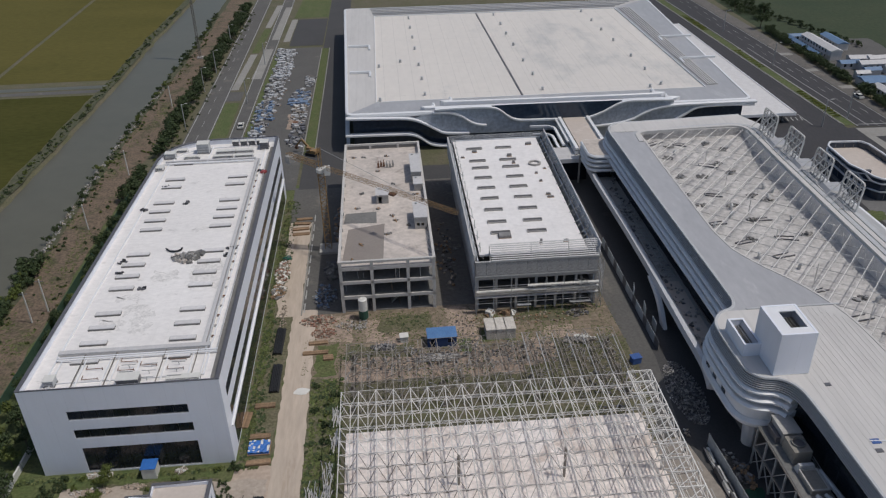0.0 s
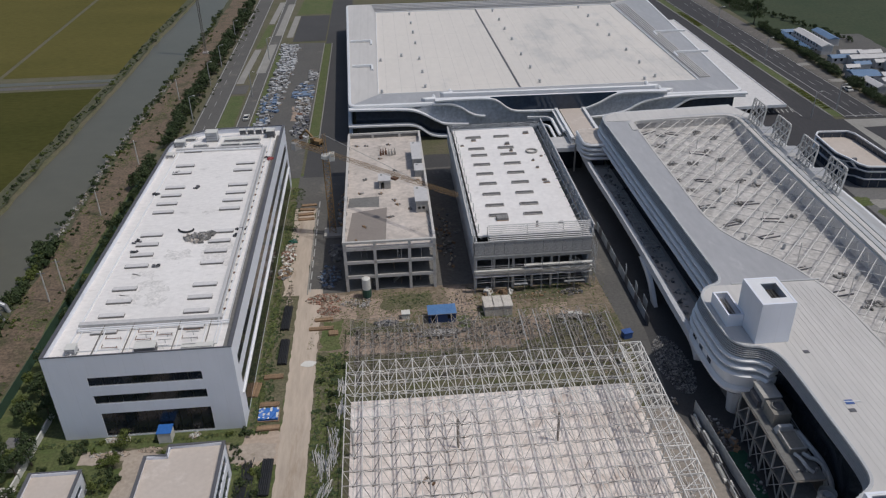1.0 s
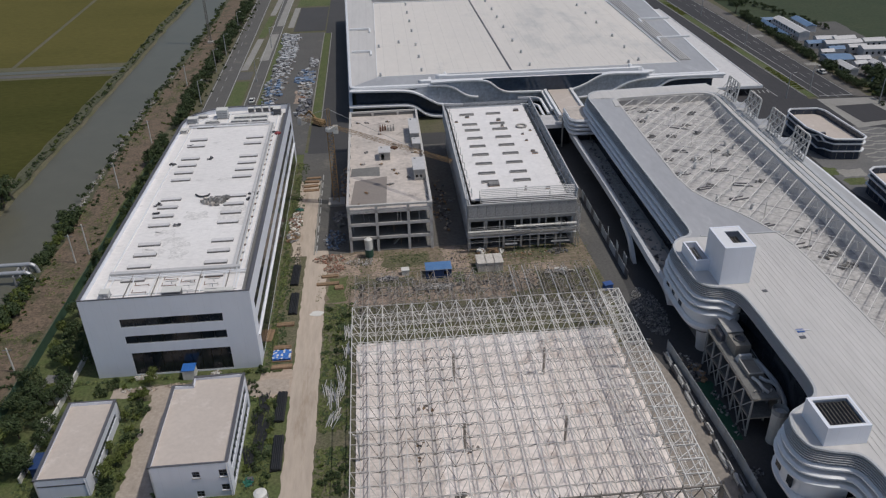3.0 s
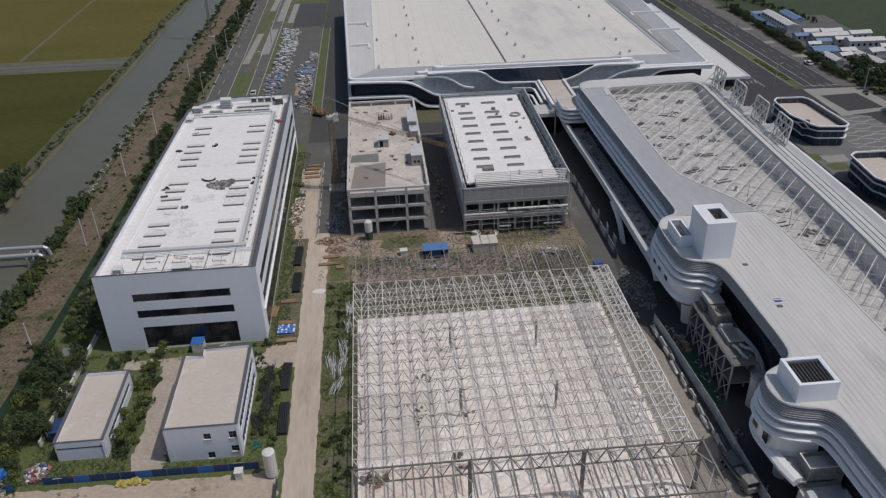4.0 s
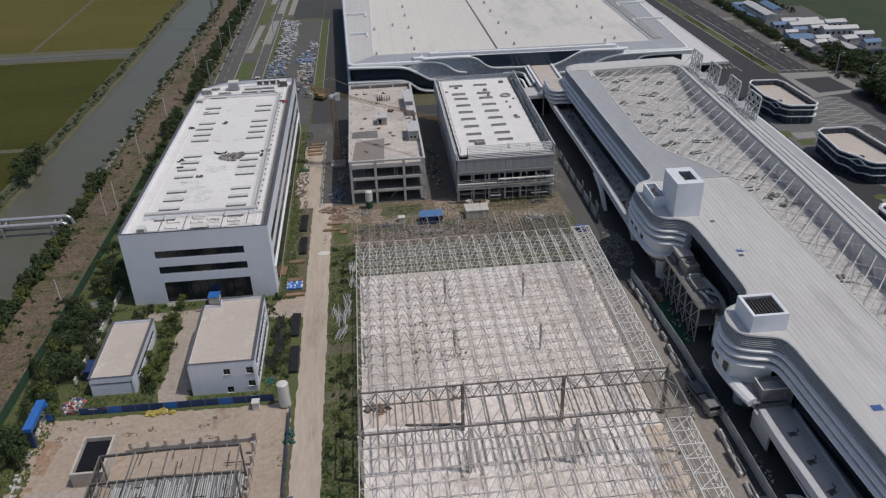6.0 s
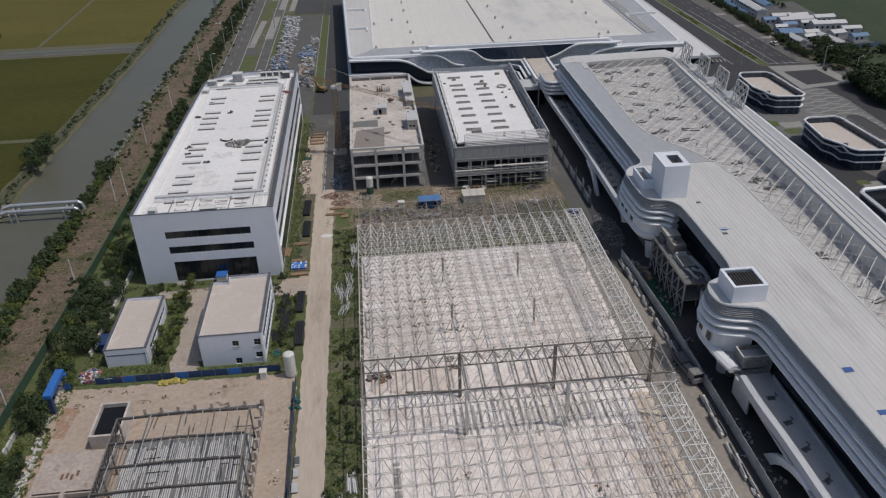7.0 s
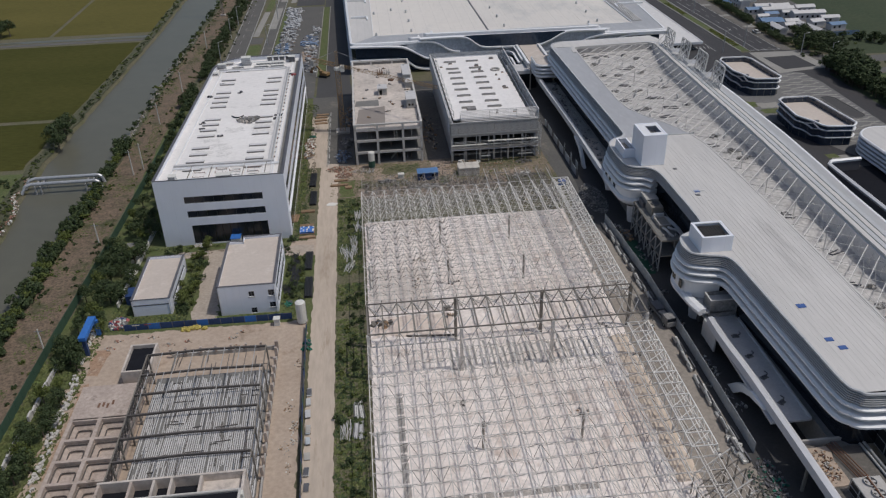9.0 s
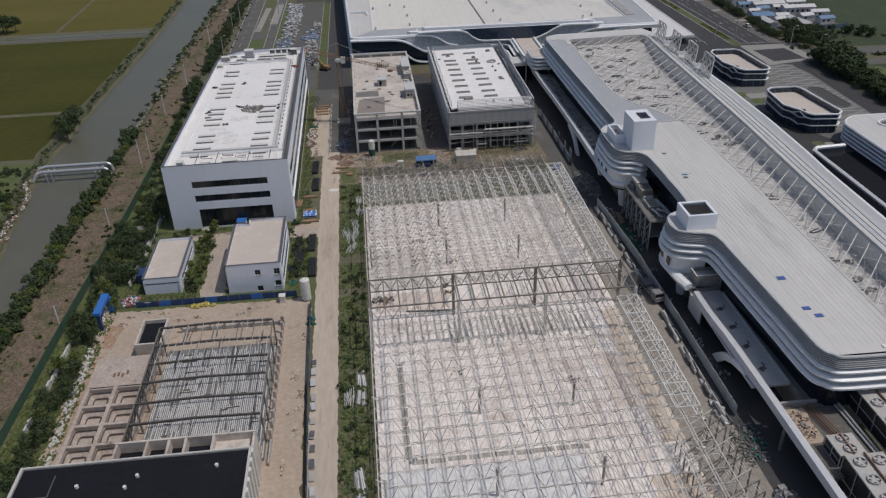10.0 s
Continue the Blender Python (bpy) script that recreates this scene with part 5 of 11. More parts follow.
        g.beam((x1 + 0.5, y, 12.0), (x1 + 0.5, y + h, 14.0), 0.06)
    part("side_lattice", g, M["lid_grey"], b, "cross-braced scaffold rail along the roof")
    for k in range(6):
        part("rear_louvre", Geo().box(x0 + 0.5, x1 - 0.5, y1 - 0.5, y1 - 0.42, 12.5 + k * 0.3, 12.64 + k * 0.3), M["louvre"], b)
    # scaffold on the front and right flank
    for k in range(8):
        x = x0 + 0.1 + k * (x1 - x0 - 0.2) / 7
        for yy in (y0 - 0.35, y0 - 1.25):
            part("scaffold_pole", Geo().tube((x, yy, 0.05), (x, yy, 8.2 + 0.4 * (k % 3)), 0.055, 5), M["steel_grey"], b)
    for z in (3.0, 5.2, 6.6):
        for yy in (y0 - 0.35, y0 - 1.25):
            part("ledger", Geo().tube((x0, yy, z), (x1, yy, z), 0.05, 5), M["steel_grey"], b)
    for i, (z, a, c) in enumerate(((4.2, 0.0, 1), (5.7, 0.0, 1.0), (6.7, 0.42, 1.0))):
        part("scaffold_board", Geo().box(x0 + (x1 - x0) * a, x0 + (x1 - x0) * c, y0 - 1.15, y0 - 0.45, z, z + 0.08), M["cream"] if i else M["lid_grey"], b, "pale scaffold board")
    for k in range(8):
        z0 = 0.2 + k
        part("scaffold_pole", Geo().tube((x1 + 0.9, y0 - 0.5 + (k % 2) * 1.4, 0.05), (x1 + 0.9, y0 - 0.5 + (k % 2) * 1.4, 11.5), 0.055, 5), M["steel_grey"], b) if k < 2 else part(
            "ledger", Geo().tube((x1 + 0.9, y0 - 0.5, z0 + 1), (x1 + 0.9, y0 + 0.9, z0 + 1.8), 0.05, 5), M["steel_grey"], b)
    rng = random.Random(88)
    for k in range(22):
        x, z, s = x1 - 1.5 - 12 * rng.random() ** 2.2, rng.uniform(3.6, 6.6), rng.choice((-1, 1))
        part("brace", Geo().beam((x, y0 - 1.3 + rng.uniform(0, 0.8), z), (x + rng.uniform(1.2, 2.6) * s, y0 - 1.3 + rng.uniform(0, 0.8), z + rng.uniform(0.6, 1.6)), 0.09), M["cream"] if k % 3 else M["louvre"], b)
    for k in range(3):
        x, z = rng.uniform(x0, x1 - 5), rng.choice((1.95, 4.2, 5.7))
        part("scaffold_board", Geo().box(x, x + rng.uniform(2, 5), y0 - 1.4, y0 - 0.5 - 0.4 * rng.random(), z + 0.1, z + 0.17), M[("louvre", "steel_grey")[k % 2]], b)
    for k in range(26):
        y, z = y0 - 0.4 + (k % 9) * 0.55, 0.8 + (k // 9) * 3.6
        part("brace", Geo().beam((x1 + 0.5 + 0.4 * (k % 2), y, z), (x1 + 0.5, y + rng.uniform(-1.2, 1.2), z + rng.uniform(2, 3.4)), 0.09), M["louvre"], b)
    # roof hatches
    base = None
    rows = [158.7, 163.7, 169.6, 175.4, 181.1, 186.8, 192.7, 197.1, 205.0]
    for k, y in enumerate(rows):
        for x in (23.7 - 0.06 * k, 31.7 - 0.08 * k):
            if base is None:
                base = thing("roof_hatch", "narrow dark roof hatch in a white upstand", "roof hatch", "hatches on the scaffolded hall", at=(x, y, R))
                part("curb", Geo().wall("x", -0.55, 0.12, -2.15, 2.15, 0, 0.35).wall("x", 0.43, 0.12, -2.15, 2.15, 0, 0.35).box(-2.15, -2.03, -0.43, 0.43, 0, 0.35).box(2.03, 2.15, -0.43, 0.43, 0, 0.35), M["concrete"], base, "grey hatch curb")
                part("lid", Geo().box(-2.03, 2.03, -0.43, 0.43, 0.04, 0.1), M["cap"], base, "dark recessed hatch lid")
            else:
                copy_thing(base, pose(x + random.uniform(-0.1, 0.1), y, R))
    for i, (x, y, w, d, h) in enumerate(((24.4, 157.0, 2.8, 1.8, 0.7), (23.1, 203.0, 1.3, 0.9, 0.6), (31.9, 199.4, 1.3, 0.9, 0.7), (32.3, 194.8, 0.9, 0.6, 0.7), (38.2, 206.6, 1.6, 1.0, 0.6), (38.0, 174.6, 1.6, 0.7, 0.4), (37.7, 176.0, 1.2, 0.6, 0.5), (37.3, 183.4, 0.8, 0.6, 0.5), (37.0, 188.0, 0.8, 0.5, 0.5), (39.6, 190.5, 0.8, 0.5, 0.4), (19.6, 199.7, 1.0, 0.5, 0.4), (37.1, 153.4, 1.2, 0.6, 0.6), (31.6, 153.0, 0.7, 0.6, 1.2))):
        t = thing("roof_crate", "small grey pallet of parts on the white roof", "pallet", at=(x, y, R))
        part("pallet", Geo().box(-w / 2, w / 2, -d / 2, d / 2, 0, 0.15), M["timber"], t)
        part("load", Geo().box(-w / 2 + 0.1, w / 2 - 0.1, -d / 2 + 0.1, d / 2 - 0.1, 0.15, h), M["debris_grey"], t)
    hatch = thing("hatch_kerb", "eight-sided grey roof opening kerb", "roof hatch", at=(37.6, 193.7, R))
    for k in range(8):
        a, c = k * math.pi / 4, (k + 1) * math.pi / 4
        part("side", Geo().beam((1.5 * math.cos(a), 1.3 * math.sin(a), 0.25), (1.5 * math.cos(c), 1.3 * math.sin(c), 0.25), 0.3, 0.5), M["concrete"], hatch)


scaffold_hall()


# ---- tower crane beside the concrete frame ----
def lattice(g, p, q, w, n, r):
    """A square lattice boom from p to q."""
    p, q = Vector(p), Vector(q)
    d = (q - p).normalized()
    s = d.cross(Vector((0, 0, 1)))
    s = s.normalized() if s.length > 1e-3 else Vector((1, 0, 0))
    u = s.cross(d)
    cs = [(s * a + u * c) * w / 2 for a, c in ((-1, -1), (1, -1), (1, 1), (-1, 1))]
    for c in cs:
        g.beam(p + c, q + c, r)
    for i in range(n):
        a, b = p + (q - p) * (i / n), p + (q - p) * ((i + 1) / n)
        for k in range(4):
            c0, c1 = cs[k], cs[(k + 1) % 4]
            g.beam(a + c0, b + c1, r * 0.7)
            g.beam(b + c0, b + c1, r * 0.7)


def tower_crane():
    t = thing("tower_crane", "weathered yellow tower crane standing beside the concrete frame", "crane")
    mx, my, top = -15.6, 177.5, 21.0
    g = Geo()
    lattice(g, (mx, my, 0.6), (mx, my, top), 1.5, 14, 0.11)
    part("mast", g, M["yellow"], t, "yellow lattice mast")
    part("base", Geo().box(mx - 2.2, mx + 2.2, my - 2.2, my + 2.2, 0.05, 0.7), M["concrete"], t)
    part("slewing_ring", Geo().tube((mx, my, top), (mx, my, top + 0.8), 1.1, 10), M["cream"], t)
    part("cab", Geo().box(mx + 0.9, mx + 2.2, my - 1.8, my - 0.4, top - 0.2, top + 1.7), M["cream"], t, "pale operator's cab")
    d = Vector((0.735, -0.68, 0))
    g = Geo()
    lattice(g, Vector((mx, my, top + 1.5)) + d * 1.0, Vector((mx, my, top + 1.6)) + d * 39.6, 0.75, 28, 0.05)
    part("jib", g, M["yellow"], t, "long yellow lattice jib")
    g = Geo()
    lattice(g, Vector((mx, my, top + 1.5)) - d * 1.0, Vector((mx, my, top + 1.5)) - d * 11, 1.0, 7, 0.09)
    part("counter_jib", g, M["yellow"], t)
    g = Geo()
    lattice(g, (mx, my, top + 0.8), (mx, my, top + 6), 0.7, 4, 0.08)
    part("apex", g, M["yellow"], t)
    for s, l in ((1, 28), (-1, 9)):
        part("tie_rod", Geo().tube((mx, my, top + 6), Vector((mx, my, top + 2.1)) + d * s * l, 0.05, 5), M["steel_grey"], t)
    part("counterweight", Geo().obox(Vector((mx, my, top + 0.6)) - d * 10.2, (1.4, 2.0, 1.8), math.atan2(d.y, d.x)), M["concrete"], t)
    part("trolley", Geo().obox(Vector((mx, my, top + 0.7)) + d * 22, (1.4, 1.2, 0.4), math.atan2(d.y, d.x)), M["rust"], t)


tower_crane()

# ---- space-frame roof under construction ----
BAY = 2.96
X0 = -10.2


def long_tube(pts, side, w, tones):
    """One unbroken square tube through a row of nodes; side is its plan direction across."""
    g = Geo()
    vs = [(x + side[0] * u, y + side[1] * u, z + v) for x, y, z in pts for u, v in ((-w / 2, -w / 2), (w / 2, -w / 2), (w / 2, w / 2), (-w / 2, w / 2))]
    n = len(pts)
    for white in sorted(set(tones)):
        runs = [k for k in range(n - 1) if tones[k] == white]
        g.block([vs[m] for m in range(4 * runs[0], 4 * runs[-1] + 8)], [(4 * k + c, 4 * k + (c + 1) % 4, 4 * k + 4 + (c + 1) % 4, 4 * k + 4 + c) for k in range(len(runs)) for c in range(4)], white)
    return g


def space_frame(label, y0, ny, top, depth, r, mat, seed, keep=1.0, dull=0.8, rusty=None, cols=True, nx=18, skip=None, white_from=99):
    """A double-layer grid of tubes: one part for each row of half-octahedra that runs along y."""
    rng = random.Random(seed)
    t = thing("space_frame", label, "roof frame")
    sag = [[rng.uniform(-0.06, 0.06) for _ in range(ny + 2)] for _ in range(nx + 2)]

    def tn(i, j):
        return (X0 + i * BAY, y0 + j * BAY, top + sag[i][j])

    def bn(i, j):
        return (X0 + (i + 0.5) * BAY, y0 + (j + 0.5) * BAY, top - depth + sag[i][j])

    mats = [M[mat], M["steel_dark"], M["steel_white"]]

    # later bays painted brighter to copy lit tubes against dark ground
    def tone(j):
        return 2 if j >= white_from else 0

    web = Geo()
    for i in range(nx):
        for j in range(ny):
            if (skip and skip(i, j)) or rng.random() > keep:
                continue
            b = bn(i, j)
            for di, dj in ((0, 0), (1, 0), (0, 1), (1, 1)):
                web.beam(b, tn(i + di, j + dj), r * (1.0 if j >= white_from else 0.76), mi=tone(j) or (0 if rng.random() < (0.2 if rusty and rusty(i, j) else dull) else 1))
            s = 0.26 if j % 3 else 0.2
            web.obox(b, (s, s, s), 0.6, mi=tone(j) or (1 if rusty and rusty(i, j) else 0))
    for i in range(nx + 1):
        part("top_chord", long_tube([tn(i, j) for j in range(ny + 1)], (1, 0), r * 1.5, [tone(j) for j in range(ny)]), mats, t)
        if i < nx:
            part("bottom_chord", long_tube([bn(i, j) for j in range(ny)], (1, 0), r * 1.4, [tone(j) for j in range(ny - 1)]), mats, t)
    for j in range(ny + 1):
        part("cross_tube", long_tube([tn(i, j) for i in range(nx + 1)], (0, 1), r * 0.7, [tone(j)] * nx), mats, t)
        if j < ny:
            part("cross_tube", long_tube([bn(i, j) for i in range(nx)], (0, 1), r * 0.7, [tone(j)] * (nx - 1)), mats, t)
    tagged(part("web", web, mats, t, "many thin diagonal web tubes with ball nodes"), kind="stuff")
    return t


north = space_frame("north field of a white tubular space-frame roof over the slab", 60.6, 18, 8.6, 1.9, 0.095, "steel_tube", 5, white_from=13, rusty=lambda i, j: i < 7 and 2 < j < 13)
south = space_frame("south field of a white tubular space-frame roof over the slab", -45.6, 32, 8.4, 1.9, 0.09, "steel_tube", 6,
                    skip=lambda i, j: i > 14 and j < 19 and (i * 7 + j * 3) % 5 == 0)
low = space_frame("low grey roof grid still lying on trestles over rubble", 117.2, 6, 3.0, 1.8, 0.085, "steel_brown", 7, 0.9)
for x in (-9, 8, 25, 42):
    for y in (118.6, 124.5, 130.4, 133.8):
        part("trestle", Geo().box(x - 0.3, x + 0.3, y - 0.3, y + 0.3, 0, 1.15).box(x - 0.6, x + 0.6, y - 0.6, y + 0.6, 0, 0.2), M["steel_dark"], low)
g = Geo()
rng = random.Random(731)
for k in range(520):
    x, y, a = rng.uniform(-10.5, 43.5), 116 + 20 * rng.random() ** 0.8, rng.gauss(1.2, 0.7)
    l, z = rng.uniform(0.8, 2.4), rng.uniform(0.2, 1.7)
    dz = rng.uniform(-0.35, 0.8)
    g.beam((x - math.cos(a) * l / 2, y - math.sin(a) * l / 2, max(0.15, z - dz)), (x + math.cos(a) * l / 2, y + math.sin(a) * l / 2, z + dz), rng.uniform(0.07, 0.12), mi=rng.randrange(3))
solid("loose_tubes", g, [M["steel_brown"], M["steel_dark"], M["steel_grey"]], "tangle of loose brown and grey tubes under the low roof grid", "tubes", kind="stuff")
for i in range(7):
    x = 24.5 + 2.96 * i
    part("long_chord", Geo().beam((x, 116.5, 3.35), (x + 0.1, 134.6 - 0.4 * i, 3.3), 0.16), M["steel_grey"], low, "bolder grey chord tube")

for owner, ys, z in ((north, (80.3, 99.0), 6.7), (south, (-30, -12, 8.2, 27.6), 6.5)):
    for y in ys:
        for x in (-9.2, 8.5, 25.7, 41.9):
            part("column", Geo().tube((x, y, 0.3), (x, y, z), 0.24, 8), M["steel_brown"] if 0 < x < 40 else M["steel_white"], owner, "round steel column")
            part("column_head", Geo().beam((x - 1.4, y, z + 0.1), (x, y, z - 1.2), 0.14).beam((x + 1.4, y, z + 0.1), (x, y, z - 1.2), 0.14).beam((x, y - 1.4, z + 0.1), (x, y, z - 1.2), 0.14).beam((x, y + 1.4, z + 0.1), (x, y, z - 1.2), 0.14), M["steel_white"], owner)


def eave_truss(owner, x, y0, y1, za, zb, r):
    g = Geo()
    n = int((y1 - y0) / BAY)
    h = (y1 - y0) / n
    for xx, z in ((x, za), (x, zb), (x + 4.1, za), (x + 4.1, zb), (x + 2.05, za)):
        g.beam((xx, y0, z), (xx, y1, z), r)
    for k in range(n + 1):
        y = y0 + k * h
        g.beam((x, y, za), (x + 4.1, y, za), r * 0.8).beam((x, y, za), (x, y, zb), r * 0.8).beam((x + 4.1, y, za), (x + 4.1, y, zb), r * 0.8).beam((x, y, zb), (x + 4.1, y, zb), r * 0.8)
        if k < n:
            g.beam((x, y, za), (x, y + h, zb), r * 0.7).beam((x + 4.1, y, zb), (x + 4.1, y + h, za), r * 0.7).beam((x, y, za), (x + 4.1, y + h, za), r * 0.6)
    part("eave_truss", g, M["steel_white"], owner, "white box truss along the eave")


eave_truss(north, 39.7, 60.6, 114, 8.8, 6.4, 0.17)
eave_truss(south, 39.7, 15.5, 49, 8.6, 6.1, 0.17)
# half-assembled eave at the slab's corner: leaning ribs with brown end posts over loose lattice
eave = thing("eave_frame", "half-assembled eave of brown and grey steel ribs at the slab's corner", "steel frame")
for k in range(14):
    rng = random.Random(640 + k)
    y = 14.4 - k * 2.3
    xa, xb = 39.8 - 0.2 * k, 46.3 + rng.uniform(-0.4, 0.4)
    za, zb = 4.6 + rng.uniform(-0.3, 0.3), 8.0 + rng.uniform(-0.5, 0.4)
    part("rib", Geo().beam((xa, y - 0.8, za), (xb, y + 0.9, zb), 0.17).beam((xa + 1.5, y - 0.6, za - 0.9), (xb - 2.2, y + 0.5, zb - 1.6), 0.13), M["steel_dark"] if k % 3 else M["steel_tube"], eave)
    part("post", Geo().beam((xb, y + 0.9, 0.08), (xb, y + 0.9, zb), 0.2), M["steel_dark"], eave, "brown steel end post")
    part("post", Geo().beam((xa, y - 0.8, 0.32), (xa, y - 0.8, za), 0.18), M["steel_dark"], eave, "brown steel end post")
    tone = M["steel_tube"] if k % 2 else M["steel_grey"]
    for q in range(7):
        u, v = q / 7, (q + 1) / 7
        p0 = (xa + (xb - xa) * u, y - 0.8 + 1.7 * u, za + (zb - za) * u)
        p1 = (xa + (xb - xa) * v, y - 0.8 + 1.7 * v, za + (zb - za) * v - 1.2)
        part("web_bar", Geo().beam(p0, p1, 0.08), tone, eave)
        part("web_bar", Geo().beam(p1, (p1[0] - 0.6, p1[1] - 2.2, p1[2] + 1.0), 0.08), tone, eave)
        if q % 2 == 0:
            part("web_bar", Geo().beam(p0, (p0[0] + 0.4, p0[1] - 2.3, p0[2] + 0.1), 0.09), tone, eave)


def gantry():
    """The heavier dark frame between the two fields."""
    t = thing("steel_gantry", "heavier dull grey steel frame between the two roof fields", "steel frame")
    xa, xb = -10.0, 43.6
    n = 18
    w = (xb - xa) / n
    for y in (49.3, 59.4):
        part("top_chord", Geo().beam((xa, y, 10.5), (xb, y, 10.5), 0.22, 0.24), M["steel_dark"], t)
        pale = M["steel_tube"] if y < 55 else M["steel_dark"]
        part("bottom_chord", Geo().beam((xa, y, 7.6), (xb, y, 7.6), 0.2, 0.2), pale, t)
        for k in range(n):
            x = xa + k * w
            part("web", Geo().beam((x, y, 10.4), (x + w / 2, y, 7.7), 0.12).beam((x + w / 2, y, 7.7), (x + w, y, 10.4), 0.12), pale, t)
    for k in range(n + 1):
        x = xa + k * w
        part("cross_beam", Geo().beam((x, 49.4, 10.45), (x, 59.3, 10.45), 0.24, 0.26), M["steel_dark"], t)
        part("cross_beam", Geo().beam((x, 49.4, 7.6), (x, 59.3, 7.6), 0.18, 0.2), M["steel_dark"], t)
        part("post", Geo().beam((x, 59.4, 10.6), (x, 59.4, 11.3), 0.12), M["steel_dark"], t)
        if k < n:
            part("diagonal", Geo().beam((x, 49.4, 10.4), (x + w, 54.3, 10.4), 0.1).beam((x + w, 54.3, 10.4), (x, 59.3, 10.4), 0.1).beam((x, 54.3, 7.7), (x, 49.4, 10.4), 0.1).beam((x, 54.3, 7.7), (x, 59.3, 10.4), 0.1), M["steel_grey"], t)
    for x in (xa, 7.6, 25.2, xb):
        for y in (49.3, 59.4):
            part("column", Geo().box(x - 0.28, x + 0.28, y - 0.28, y + 0.28, 0.05, 10.4), M["steel_dark"] if y > 55 else M["steel_tube"], t, "square steel column")
    part("eave_beam", Geo().beam((xb, 49.3, 10.5), (xb, 59.4, 10.5), 0.3), M["steel_dark"], t)


gantry()
# dust, earth and stacked bars on the slab
for i, (a, c, d, e, m) in enumerate(((-9.6, 7.4, 61.9, 69.0, "dust_pink"), (-9.8, 4.5, 71, 88, "dust_brown"), (38.8, 42.5, 16, 56, "dust_tan"), (33.4, 38.6, 26, 42, "dust_pink"), (-9.8, 24, 2, 15.4, "dust_grey"), (34, 42.5, -14, 9, "dust_tan"))):
    sheet("earth_patch", ragged(a, c, d, e, 0.5, 1.3, 90 + i), 0.324 + 0.0012 * i, M[m], "thin spread of earth and dust on the slab", "earth")
# dark slots in the slab, half filled
rng = random.Random(517)
for x0, x1, y0, y1, along in ((-5.7, -4.5, 18.0, 44.0, 1), (-4.6, 26.0, 16.6, 17.7, 0)):
    p, end = (y0, y1) if along else (x0, x1)
    while p < end:
        l, e = rng.uniform(1.6, 3.4), rng.uniform(-0.12, 0.12)
        box = (x0 + e, x1 + e, p, min(end, p + l)) if along else (p, min(end, p + l), y0 + e, y1 + e)
        solid("floor_trench", Geo().box(*box, 0.322, 0.338), M["trench"], "length of narrow half-filled trench in the slab", "trench", kind="structure")
        p += l + rng.uniform(0.1, 0.5)
t = thing("bar_stack", "stack of dark steel bars under the gantry", "bar stack", "", at=(2.8, 61.3, 0.33), rz=-5)
for k in range(9):
    part("bar", Geo().beam((-5.0 + 0.3 * math.sin(k * 2.1), -0.35 + 0.1 * (k % 6), 0.08 + 0.14 * (k // 6)), (4.8 + 0.4 * math.sin(k * 1.3), -0.35 + 0.1 * (k % 6), 0.08 + 0.14 * (k // 6)), 0.1), M["frame_brown"], t)
for i in range(26):
    rng = random.Random(700 + i)
    a, c = rng.uniform(-5.5, -2.0), rng.uniform(2.5, 6.5)
    solid("floor_strip", Geo().box(-0.2, 0.2, a, c, 0, 0.02), M["concrete"], "grey unfinished strip across the slab", "floor strip", "strips across the slab", kind="structure", at=(6 + i * 1.18, 52.6 + rng.uniform(-1, 1), 0.338), rz=rng.uniform(-1, 1))

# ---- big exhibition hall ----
# offset and scale enlarge the hall about the camera to fit the view
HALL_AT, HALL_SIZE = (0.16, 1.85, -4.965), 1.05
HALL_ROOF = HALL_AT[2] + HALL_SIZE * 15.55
HC = [(-11.3, 224.5), (107.3, 222.2), (113.6, 346), (-14.8, 349)]


def ribbon(parent, pts, y, depth=1.5, h=0.75, label="white curved facade ribbon", mat="white_trim"):
    """A band that runs along the facade and swings up and down."""
    ps = spline(pts, 6)
    g = Geo()
    vs, fs = [], []
    for i, p in enumerate(ps):
        for dy, dz in ((-depth, -h * 0.25), (-depth, h * 0.35), (-depth * 0.75, h / 2), (0.2, h / 2), (0.2, -h / 2), (-depth * 0.75, -h / 2)):
            vs.append((p.x, y + dy - 0.0195 * (p.x + 11), p.y + dz))
        if i:
            a, b = (i - 1) * 6, i * 6
            fs += [(a + c, b + c, b + (c + 1) % 6, a + (c + 1) % 6) for c in range(6)]
    n = len(ps) - 1
    fs += [tuple(range(6)), tuple(range(n * 6, n * 6 + 6))[::-1]]
    g.block(vs, fs)
    return part("ribbon", g, M[mat], parent, label)


